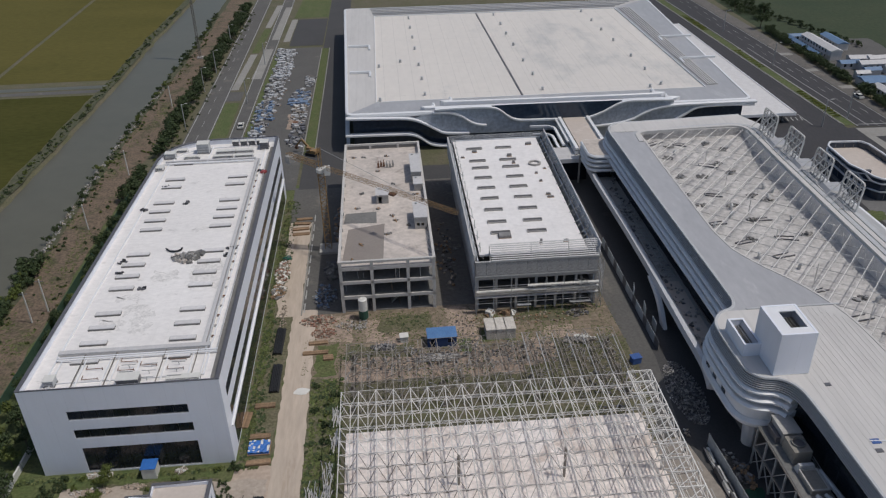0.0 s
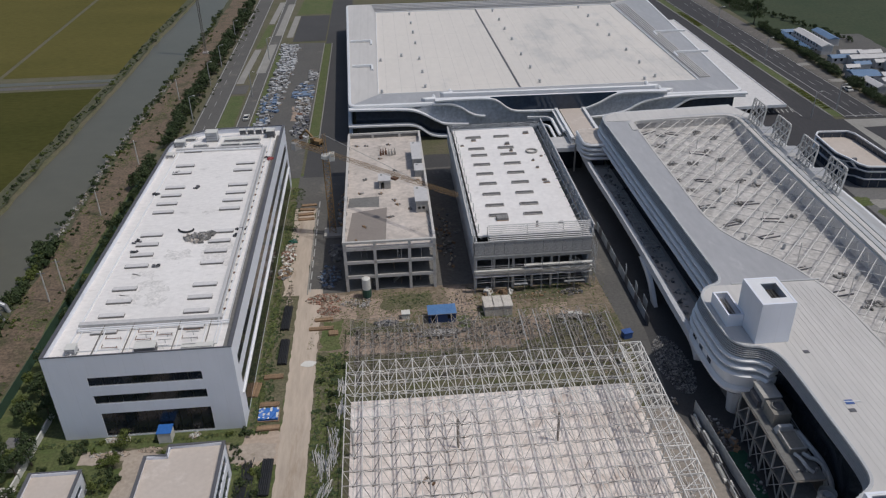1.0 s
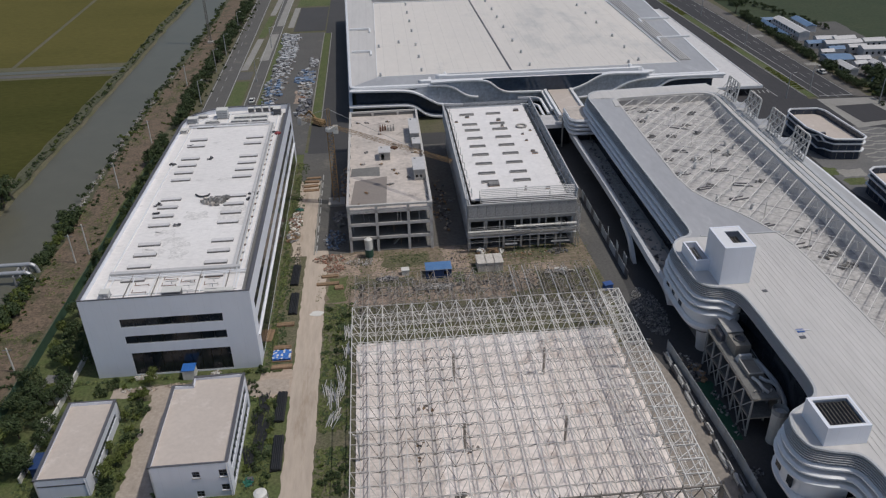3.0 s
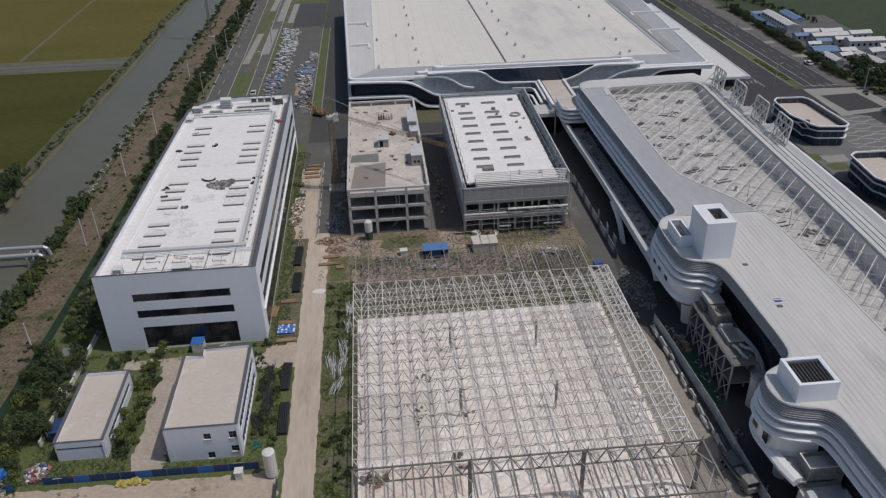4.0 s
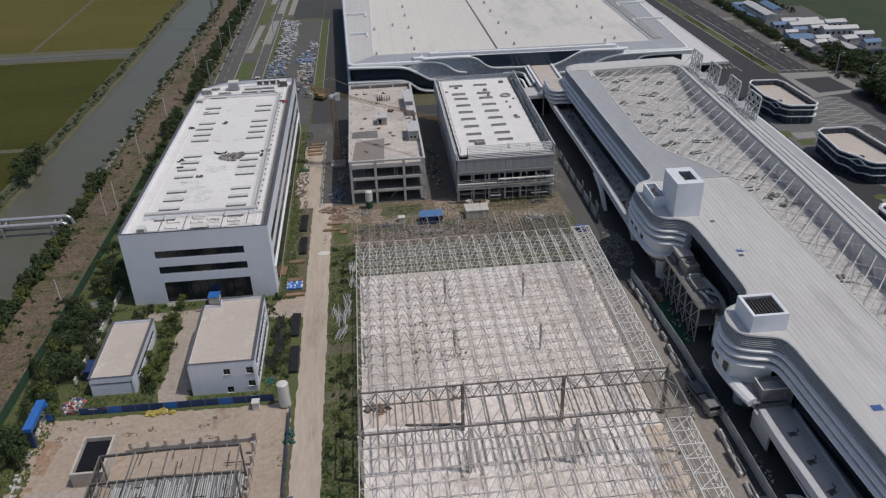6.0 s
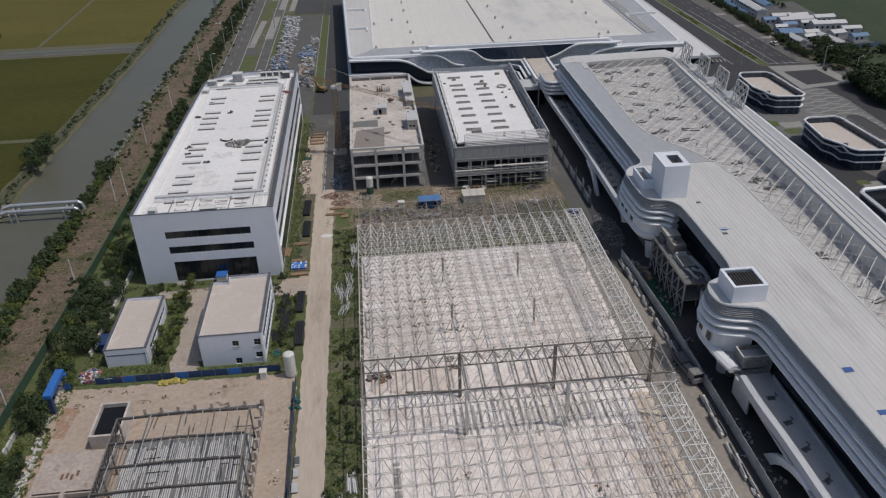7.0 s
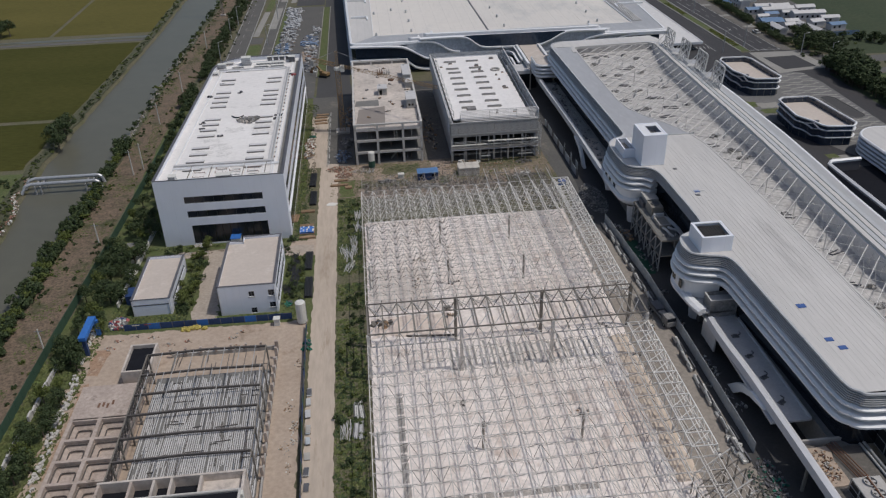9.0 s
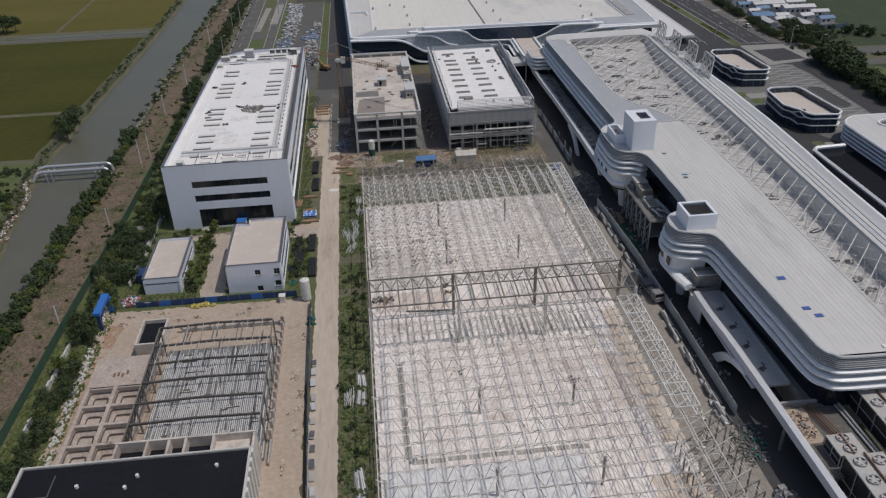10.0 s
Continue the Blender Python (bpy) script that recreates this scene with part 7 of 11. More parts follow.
        part("column", Geo().tube((58.8, ps[0][1] + 3.4, 0.05), (58.6, ps[0][1] + 3.2, 6.4), 1.35, 12, 1.75), M["white_trim"], b, "stout white column under the stair bay")
        part("core", Geo().box(58.6, 62.8, ps[0][1] + 1.0, ps[-1][1] - 1.5, 0.05, 6.0), M["concrete_dark"], b)
    # lower podium wall, its deep shade painted in as dark concrete
    part("podium", Geo().box(64.0, 100, 16, 205, 0.05, 5.0), M["concrete_dark"], b, "podium wall painted dark for the void's shade")
    part("roof_bar", Geo().beam((66.0, 86.1, RZ + 0.08), (68.6, 85.9, RZ + 0.08), 0.16, 0.1), M["white_trim"], b, "white bar lying on the roof")
    part("roof_patch", Geo().box(67.0, 68.6, 38.4, 39.6, RZ + 0.02, RZ + 0.05), M["blue_deep"], b, "bright blue patch on the roof")
    for x, y in ((67.6, 29.0), (68.7, 26.6)):
        part("roof_patch", Geo().box(x - 0.7, x + 0.7, y - 0.5, y + 0.5, RZ - 0.05, RZ + 0.04), M["blue_deep"], b, "bright blue patch on the roof")
    for x, y, w in ((66.4, 84.2, 1.0), (66.2, 98.5, 0.9), (76, 16.8, 3.0)):
        part("roof_patch", Geo().box(x - w / 2, x + w / 2, y - 0.35, y + 0.35, RZ - 0.05, RZ + 0.07), M["cap"] if w < 2 else M["white_trim"], b, "small roof fitting")
    part("roof_patch", Geo().box(66.2, 67.5, 85.5, 86.5, RZ, RZ + 0.05), M["blue_deep"], b, "bright blue patch on the roof")
    return b


terminal()


def roof_tower(label, x0, x1, y0, y1, zt, hole, grille=False):
    t = thing("roof_tower", label, "tower")
    hx0, hx1, hy0, hy1 = hole
    for g in (Geo().box(x0, x1, y0, y0 + 0.35, RZ, zt), Geo().box(x0, x1, y1 - 0.35, y1, RZ, zt), Geo().box(x0, x0 + 0.35, y0 + 0.35, y1 - 0.35, RZ, zt), Geo().box(x1 - 0.35, x1, y0 + 0.35, y1 - 0.35, RZ, zt)):
        part("wall", g, M["white"], t, "plain white tower wall")
    g = Geo()
    z = zt - 0.25
    g.box(x0 + 0.35, hx0, y0 + 0.35, y1 - 0.35, z, zt - 0.05).box(hx1, x1 - 0.35, y0 + 0.35, y1 - 0.35, z, zt - 0.05).box(hx0, hx1, y0 + 0.35, hy0, z, zt - 0.05).box(hx0, hx1, hy1, y1 - 0.35, z, zt - 0.05)
    part("roof", g, M["white_trim"], t, "white tower top with a dark opening")
    part("shaft", Geo().box(x0 + 0.4, x1 - 0.4, y0 + 0.4, y1 - 0.4, zt - 2.6, zt - 2.4), M["concrete_dark"], t, "dark shaft floor")
    n = 9 if grille else 5
    if grille:
        part("grille", Geo().box(hx0, hx1, hy0, hy1, zt - 0.75, zt - 0.65), M["roof_dark"], t, "wide black grille")
    for k in range(n):
        x = hx0 + (hx1 - hx0) * (k + 0.5) / n
        part("grille_bar", Geo().beam((x, hy0, zt - (0.6 if grille else 1.3)), (x, hy1, zt - (0.6 if grille else 1.3)), 0.07 if grille else 0.12), M["steel_dark"], t)
    return t


roof_tower("tall white stair tower with a dark roof opening", 58.7, 64.5, 101.4, 109.4, 24.4, (60.9, 63.6, 103.2, 107.6))
roof_tower("low white roof box with a dark opening", 55.9, 58.69, 106.6, 113.9, 18.9, (56.25, 58.35, 107.0, 113.5))
roof_tower("white square roof box with a wide dark grille", 57.2, 63.6, 59.4, 65.9, 19.9, (57.8, 63.0, 60.0, 65.3), True)


# skylight grid over the deck
def skylight_grid():
    t = thing("skylight_grid", "open diagonal grid of pale steel beams over the terminal's skylight", "roof frame")

    def clip(p, d, length):
        """The piece of a plan line that lies inside the opening."""
        ok = []
        n = 160
        for i in range(n + 1):
            q = (p[0] + d[0] * length * i / n, p[1] + d[1] * length * i / n)
            if 15 < q[1] < 203.5 and interp(SKY_W, q[1]) + 0.1 < q[0] < interp(SKY_E, q[1]) - 0.1:
                ok.append(q)
        return (ok[0], ok[-1]) if len(ok) > 4 else None

    for i in range(62):
        c = clip((62, -31.3 + i * 4.35), (0.67, 0.742), 66)
        if c:
            a, e = Vector((*c[0], 15.9)), Vector((*c[1], 15.9))
            beam = part("diagonal_beam", Geo().beam(a, e, 0.12, 0.16), M["steel_white"], t)
            drop = Vector((0, 0, -1.2))
            n = max(3, int((e - a).length / 3.0))
            g = Geo().beam(a.lerp(e, 0.5 / n) + drop, a.lerp(e, 1 - 0.5 / n) + drop, 0.05)
            for q in range(n):
                m = a.lerp(e, (q + 0.5) / n) + drop
                g.beam(a.lerp(e, q / n), m, 0.04).beam(m, a.lerp(e, (q + 1) / n), 0.04)
            part("beam_web", g, M["steel_grey"], beam, "thin grey web under the beam")
    for i in range(54):
        c = clip((62, 30 + i * 4.9), (0.80, -0.59), 70)
        if c:
            part("cross_beam", Geo().beam((*c[0], 15.6), (*c[1], 15.6), 0.07, 0.09), M["steel_white"] if i % 3 else M["steel_grey"], t)
    for i in range(13):
        y = 22 + i * 14
        x = (interp(SKY_W, y) + interp(SKY_E, y)) / 2
        part("post", Geo().beam((x, y, deck_z(y, x)), (x, y, 15.8), 0.16), M["steel_white"], t)
    # upright lattice under the east edge
    for y in [16.4 + 4.35 * i for i in range(42)]:
        xa, xb = interp(SKY_E, y) - 0.7, interp(SKY_E, y + 3.7) - 0.7
        part("edge_strut", Geo().beam((xa, y, 15.6), (xa - 2.2, y - 1.6, DECK + 0.5), 0.07).beam((xa - 2.2, y - 1.6, DECK + 0.5), (xb, y + 3.4, 15.4), 0.05), M["steel_grey"], t)


skylight_grid()
for i in range(64):
    rng = random.Random(900 + i)
    y = rng.uniform(112, 200) if i < 46 else rng.uniform(20, 112)
    x = rng.uniform(interp(SKY_W, y) + 2, interp(SKY_E, y) - 3)
    if i % 4 == 0:
        g = Geo()
        g.tube((0, 0, 0), (0, 0, 0.9), 0.35, 7).tube((0, 0, 0.9), (0.5, 0.2, 1.3), 0.32, 7)
        solid("deck_vent", g, M["louvre"], "small grey vent cowl on the deck", "vent", "vents on the deck", at=(x, y, deck_z(y, x)), rz=rng.uniform(0, 360))
    elif i % 4 == 1:
        l, w = rng.uniform(2.5, 5), rng.uniform(0.5, 1.4)
        g = Geo().beam((-l / 2, 0, 0.15), (l / 2, 0, 0.15), 0.16, 0.3).beam((-l / 2, 0, 0.15), (-l / 2 - 0.3, w, 0.15), 0.16, 0.3).beam((-l / 2, w, 0.15), (l / 3, w + 0.2, 0.15), 0.1, 0.3)
        solid("loose_girder", g, M["cap"], "dark loose steel girder lying on the deck", "girder", "loose girders on the deck", at=(x, y, deck_z(y, x)), rz=rng.uniform(-25, 25))
    else:
        scrap("deck_litter", "dark and grey building litter heaped on the deck", "litter", (x, y, deck_z(y, x) + 0.01), 16, (1.5, 0.9), (0.2, 0.9), ("debris_grey", "concrete_dark", "concrete", "debris_grey"), 900 + i, 0.4)


def frame_panel():
    """A big upright lattice frame on the roof."""
    t = thing("roof_frame", "tall open lattice frame with rounded corners on the roof edge", "steel frame", "lattice frames on the roof")
    w, h, lean = 7.6, 7.9, 0.1
    ol = rounded([(-w / 2, 0), (w / 2, 0), (w / 2, h), (-w / 2, h)], 0.9, 4)
    pts = [(lean * z, y, z) for y, z in ol]
    g = Geo()
    for p, q in zip(pts, pts[1:] + pts[:1]):
        g.beam(p, q, 0.3)
    part("frame", g, M["steel_white"], t, "thick white rounded frame")
    for k in range(1, 5):
        part("bar", Geo().beam((lean * h * k / 5, -w / 2, h * k / 5), (lean * h * k / 5, w / 2, h * k / 5), 0.2), M["steel_grey"], t)
        y = -w / 2 + w * k / 5
        part("bar", Geo().beam((0.05, y, 0.1), (lean * h, y, h), 0.2), M["steel_grey"], t)
    for k in range(5):
        for j in range(5):
            y0, z0 = -w / 2 + w * j / 5, h * k / 5
            if (k + j) % 2 == 0:
                part("lattice", Geo().beam((lean * z0, y0, z0), (lean * (z0 + h / 5), y0 + w / 5, z0 + h / 5), 0.1).beam((lean * (z0 + h / 5), y0, z0 + h / 5), (lean * z0, y0 + w / 5, z0), 0.1), M["steel_grey"], t)
    for y in (-3.0, 0.2, 3.2):
        part("strut", Geo().beam((lean * 6.4, y, 6.4), (-4.2, y - 0.6, 1.6), 0.15).beam((lean * 3.4, y, 3.4), (-2.4, y - 0.3, 1.4), 0.12).beam((-4.2, y - 0.6, 1.6), (-0.1, y, 0.6), 0.1), M["steel_white"], t)
    return t


def roof_hump(x, y):
    """A low faceted metal housing between two lattice frames."""
    t = thing("roof_hump", "low faceted grey metal housing between lattice frames", "roof housing", "housings between the lattice frames")
    lower = [(x - 2.9, y - 3.4), (x + 2.6, y - 3.8), (x + 3.2, y + 2.8), (x - 2.2, y + 3.2)]
    upper = [(x - 1.5, y - 2.2), (x + 2.0, y - 2.6), (x + 2.4, y + 1.9), (x - 1.2, y + 2.2)]
    part("casing", Geo().block([(*q, RZ - 2.2) for q in lower] + [(*q, RZ - 0.9) for q in lower] + [(*q, RZ + 0.5) for q in upper],
                               [(i + a, (i + 1) % 4 + a, (i + 1) % 4 + a + 4, i + a + 4) for a in (0, 4) for i in range(4)] + [(8, 9, 10, 11)]), M["metal_roof_dim"], t)
    part("rib", Geo().beam((x - 1.4, y, RZ + 0.52), (x + 2.2, y, RZ + 0.52), 0.12, 0.1), M["louvre"], t)


fp = None
for x, y in ((99.4, 196.6), (99.9, 183.4), (100.3, 170.0), (100.4, 157.0)):
    if fp is None:
        fp = frame_panel()
        fp.matrix_basis = pose(x, y, RZ - 1.9)
    else:
        copy_thing(fp, pose(x, y, RZ - 1.9))
    if y > 160:
        roof_hump(x + 0.4, y - 6.0)


# ---- canopy bands, terraces and plant below the terminal's west front ----
def canopy(path, label, terrace, deck_mat):
    t = thing("canopy", label, "canopy")
    ps = [(p.x, p.y) for p in spline(path, 6)]
    part("edge_band", Geo().sweep(ps, [(-0.9, 5.0), (-1.25, 5.6), (-1.1, 6.3), (-0.5, 6.7), (0.3, 6.6), (0.45, 5.2)]), M["white_dusty"], t, "rounded dusty white canopy edge")
    part("deck", Geo().prism(terrace, 4.6, 4.95), M[deck_mat], t, "terrace deck behind the canopy edge")
    return t


def fin(parent, x, y, way):
    """A broad curved leg that sweeps up along the canopy edge, one solid plate; way is +1 to rise northward."""
    prof = [(13.0, 5.2), (8.6, 5.2), (5.2, 4.2), (2.6, 2.6), (0.9, 1.0), (0.0, 0.05), (2.6, 0.05), (3.6, 1.2), (5.4, 2.7), (8.0, 3.9), (11.0, 4.6)]
    n = len(prof)
    vs = [(x - 0.35, y + way * a, z) for a, z in prof] + [(x + 0.45, y + way * a, z) for a, z in prof]
    g = Geo()
    g.block(vs, [tuple(range(n)), tuple(range(2 * n - 1, n - 1, -1))] + [((k + 1) % n, k, n + k, n + (k + 1) % n) for k in range(n)])
    part("leg", g, M["white_trim"], parent, "broad curved white canopy fin")


c1 = canopy([(54.6, 204), (54.7, 190), (55.2, 170), (55.4, 150), (55.3, 130), (55.2, 118), (54.2, 112)], "long white rounded canopy edge before a littered terrace", [(55.6, 119), (61.6, 119), (61.0, 203), (55.0, 203)], "concrete")
fin(c1, 54.9, 136.6, 1)
part("deck_strip", Geo().box(56.0, 60.6, 121, 147, 4.96, 5.0), M["roof_beige"], c1, "beige screeded end of the terrace")
for k in range(22):
    part("deck_frame", Geo().beam((56, 149 + k * 1.6, 5.1), (60.6, 149 + k * 1.6, 5.1), 0.2), M["steel_grey"], c1)
for x in (56.2, 57.6, 59.0, 60.4):
    part("deck_frame", Geo().beam((x, 148.6, 5.12), (x, 183, 5.12), 0.2), M["steel_grey"], c1)
for i in range(18):
    rng = random.Random(1200 + i)
    scrap("terrace_litter", "dark building litter on the shaded terrace", "litter", (rng.uniform(56.5, 60), 122 + i * 4.4, 4.97), 12, (1.6, 2.0), (0.15, 0.8), ("cap", "debris_grey", "concrete", "debris_grey"), 1200 + i, 0.3)

c2 = canopy([(57.2, 51.2), (57.1, 49), (57.05, 44), (57.45, 34), (57.55, 20), (57.55, 4), (57.55, -40)], "long white rounded canopy edge before a pale terrace", [(56.6, 22.6), (63.4, 22.6), (63.6, 52), (57.0, 53)], "lid_grey")
fin(c2, 56.9, 38.6, -1)
for y in (12, -6):
    part("post", Geo().box(57.3, 57.7, y - 0.2, y + 0.2, 0.07, 4.7), M["concrete_dark"], c2, "plain concrete post under the canopy")
part("tray", Geo().prism([(58.4, 0.5), (68.6, 0.5), (68.6, 15.6), (58.4, 17.2)], 4.6, 4.9), M["lane"], c2, "dim concrete tray with building rubble")
part("tray_wall", Geo().box(58.0, 58.4, 0.5, 17.6, 4.2, 5.9).box(58.4, 69.0, 17.2, 17.6, 4.2, 5.6), M["concrete"], c2)
solid("sand_bed", Geo().prism(ragged(58.7, 62.6, 8.0, 16.4, 0.4, 1.5, 61), 4.9, 5.05), M["sand"], "ochre sand and rubble bed on the tray", "rubble")
scrap("rubble_heap", "broken concrete and pale stones on the tray", "rubble", (60.8, 12.0, 5.0), 110, (1.7, 3.9), (0.1, 0.5), ("debris", "concrete", "timber", "rust"), 1301, 0.4)
for i, y in enumerate((46.5, 40.2, 34.0, 27.2)):
    t = thing("pump_set", "small dark pump with pipes on the pale terrace", "pump", "pumps on the terrace", at=(60.6, y, 4.95), rz=10 * i)
    part("body", Geo().tube((-0.3, 0, 0.28), (0.4, 0, 0.28), 0.24, 8), M["cap"], t)
    part("pipe", Geo().tube((0.4, 0, 0.25), (1.3, 0.4, 0.2), 0.1, 6).tube((1.3, 0.4, 0.2), (1.3, 1.1, 0.2), 0.1, 6).tube((-0.3, 0.0, 0.2), (-0.5, -0.7, 0.2), 0.1, 6), M["cap"], t)
    part("plinth", Geo().box(-0.6, 0.8, -0.45, 0.45, 0, 0.1), M["concrete_dark"], t)
part("rim", Geo().beam((63.5, 22.6, 5.15), (63.7, 52, 5.15), 0.3, 0.5).beam((56.8, 22.5, 5.1), (63.6, 22.5, 5.1), 0.3, 0.35), M["lid_grey"], c2, "pale rim along the terrace")
t = thing("vent_housing", "grey metal vent housing at the terrace end", "vent housing")
for g in (Geo().box(58.1, 63.7, 53.2, 53.4, 4.97, 8.9), Geo().box(58.1, 58.3, 53.4, 56.6, 4.97, 8.9), Geo().box(63.5, 63.7, 53.4, 56.6, 4.97, 8.9), Geo().box(58.3, 63.5, 56.4, 56.6, 4.97, 8.9)):
    part("wall", g, M["debris_grey"], t)
part("floor", Geo().box(58.3, 63.5, 53.4, 56.4, 8.0, 8.1), M["louvre"], t)
part("rim", Geo().beam((58.1, 53.25, 8.95), (58.1, 56.55, 8.95), 0.22, 0.12).beam((58.2, 53.25, 8.95), (63.7, 53.25, 8.95), 0.12, 0.1), M["steel_white"], t, "pale top rim of the housing")
part("end_wall", Geo().box(57.0, 57.3, 47, 53.1, 1.2, 4.6), M["lid_grey"], c2, "plain pale wall at the terrace end")
part("deck", Geo().prism([(57.3, 52), (63.6, 51.9), (63.6, 57.2), (57.3, 57.2)], 4.58, 4.94), M["lid_grey"], c2)


def chiller(x0, x1, y0, y1, zt, zb, nb, label):
    t = thing("cooling_tower", label, "cooling tower", "cooling towers")
    part("casing", Geo().box(x0 + 0.1, x1 - 0.1, y0 + 0.1, y1 - 0.1, zb, zt - 0.25), M["black"], t, "black louvred casing")
    part("top", Geo().box(x0, x1, y0, y1, zt - 0.25, zt), M["fan_top"], t, "dirty pale top plate")
    h = (y1 - y0) / nb
    for k in range(nb + 1):
        y = y0 + k * h
        part("frame_post", Geo().box(x0 - 0.06, x0 + 0.06, y - 0.06, y + 0.06, zb, zt), M["steel_grey"], t)
    for z in (zb + (zt - zb) * 0.5, zb + 0.1):
        part("frame_rail", Geo().box(x0 - 0.05, x0 + 0.05, y0, y1, z - 0.06, z + 0.06), M["steel_grey"], t)
    nx = max(1, int((x1 - x0) / 2.6))
    for k in range(nb):
        for c in range(nx):
            fx, fy = x0 + (c + 0.5) * (x1 - x0) / nx, y0 + (k + 0.5) * h
            fan = part("fan_ring", Geo().sweep([(fx + 1.0 * math.cos(a), fy + 1.0 * math.sin(a)) for a in [i * math.pi / 6 for i in range(12)]], [(-0.1, zt), (-0.1, zt + 0.35), (0.0, zt + 0.35), (0.0, zt)], closed=True), M["fan_top"], t, "round pale fan cowl")
            part("fan_well", Geo().prism([(fx + 0.95 * math.cos(i * math.pi / 6), fy + 0.95 * math.sin(i * math.pi / 6)) for i in range(12)], zt + 0.005, zt + 0.03), M["concrete_dark"], fan)
            for a in range(5):
                an = a * 1.2566
                part("blade", Geo().beam((fx, fy, zt + 0.16), (fx + 0.9 * math.cos(an), fy + 0.9 * math.sin(an), zt + 0.2), 0.42, 0.04), M["fan_top"], fan)
    part("pipe", Geo().tube(((x0 + x1) / 2, y0, zt + 0.25), ((x0 + x1) / 2, y1, zt + 0.25), 0.16, 8), M["rust"], t, "rust-red water pipe")
    return t


chiller(70.7, 76.6, -12, 17.6, 9.2, 4.9, 7, "long black cooling tower block with white fan tops")
chiller(61.4, 65.8, 2.6, 7.2, 7.4, 4.9, 2, "small black cooling tower with white fan tops")
chiller(61.4, 67.6, -16, 1.9, 8.2, 0.2, 5, "black cooling tower block with white fan tops")
for k in range(4):
    solid("red_pipe", Geo().tube((62.8 + k * 0.45, 16.4, 5.3 + 0.1 * k), (64.3 + k * 0.45, 7.6, 5.3 + 0.1 * k), 0.1, 6), M["rust"], "rust-red pipe laid across the tray", "pipe", "red pipes on the tray")
solid("pipe_rack", Geo().tube((69.6, -10, 5.4), (68.9, 16.5, 5.4), 0.25, 8).tube((69.1, -10, 5.2), (68.3, 16.5, 5.2), 0.2, 8), M["steel_grey"], "pair of grey pipes beside the cooling towers", "pipes")


def plant_frame():
    t = thing("plant_frame", "pale steel frame carrying grey ventilation plant beside the terminal", "plant frame")
    x0, x1, y0, y1, z = 57.0, 61.6, 79.0, 99.0, 8.0
    for k in range(7):
        y = y0 + k * (y1 - y0) / 6
        for x in (x0, x1):
            part("post", Geo().beam((x, y, 0.05), (x, y, z), 0.26), M["steel_grey"], t)
        part("beam", Geo().beam((x0, y, z), (x1, y, z), 0.24), M["steel_brown"], t)
        part("beam", Geo().beam((x0, y, 4.0), (x1, y, 4.0), 0.2), M["steel_brown"], t)
        if k < 6:
            h = (y1 - y0) / 6
            part("brace", Geo().beam((x0, y, 0.3), (x0, y + h, 4.0), 0.16).beam((x0, y + h, 4.0), (x0, y, 7.9), 0.14).beam((x0, y + h, 0.3), (x0, y, 4.0), 0.12), M["steel_grey"], t)
    for zz in (4.0, z):
        for x in (x0, x1):
            part("beam", Geo().beam((x, y0, zz), (x, y1, zz), 0.26), M["steel_brown"], t)
    part("deck", Geo().box(x0, x1, y0, y1, z + 0.1, z + 0.25), M["concrete_dark"], t)
    part("deck", Geo().box(x0 + 0.2, x1, y0, y1, 4.05, 4.15), M["concrete_dark"], t)
    box = part("plant_unit", Geo().box(58.6, 61.4, 94.6, 98.6, z + 0.25, z + 2.6), M["fan_top"], t, "tall weathered ventilation unit")
    part("unit_lid", Geo().box(58.4, 61.5, 94.4, 98.8, z + 2.6, z + 2.75), M["fan_top"], box)
    fan_box = part("plant_unit", Geo().box(58.5, 61.3, 90.6, 94.2, z + 0.25, z + 2.5), M["unit_brown"], t, "brown-grey unit with a fan on top")
    part("fan_ring", Geo().sweep([(59.9 + 1.0 * math.cos(k * math.pi / 6), 92.5 + 1.0 * math.sin(k * math.pi / 6)) for k in range(12)], [(-0.08, z + 2.5), (-0.08, z + 2.8), (0.08, z + 2.8), (0.08, z + 2.5)], closed=True), M["concrete_dark"], fan_box, "round fan cowl")
    part("fan_well", Geo().prism([(59.9 + 0.9 * math.cos(k * math.pi / 6), 92.5 + 0.9 * math.sin(k * math.pi / 6)) for k in range(12)], z + 2.5, z + 2.53), M["cap"], fan_box)
    part("elbow_box", Geo().prism([(57.8, 95.0), (58.5, 95.0), (58.5, 98.6), (57.8, 98.0)], z + 0.25, z + 1.6), M["cap"], t, "dark fan casing")
    tray = part("tray_unit", Geo().box(58.4, 61.2, 84.4, 88.6, z + 0.25, z + 0.95), M["unit_brown"], t, "low tray unit with an open top")
    part("tray_rim", Geo().wall("x", 84.4, 0.2, 58.4, 61.2, z + 0.95, z + 1.2).wall("x", 88.4, 0.2, 58.4, 61.2, z + 0.95, z + 1.2).box(58.4, 58.6, 84.6, 88.4, z + 0.95, z + 1.2).box(61.0, 61.2, 84.6, 88.4, z + 0.95, z + 1.2), M["fan_top"], tray)
    part("hood", Geo().block([(58.3, 88.6, z + 0.3), (61.0, 88.6, z + 0.3), (61.0, 89.9, z + 0.3), (58.3, 89.9, z + 0.3), (58.5, 88.7, z + 1.7), (60.8, 88.7, z + 1.7), (60.8, 89.3, z + 1.7), (58.5, 89.3, z + 1.7)], [(0, 1, 5, 4), (1, 2, 6, 5), (2, 3, 7, 6), (3, 0, 4, 7), (4, 5, 6, 7)]), M["louvre"], t, "sloping silver hood")
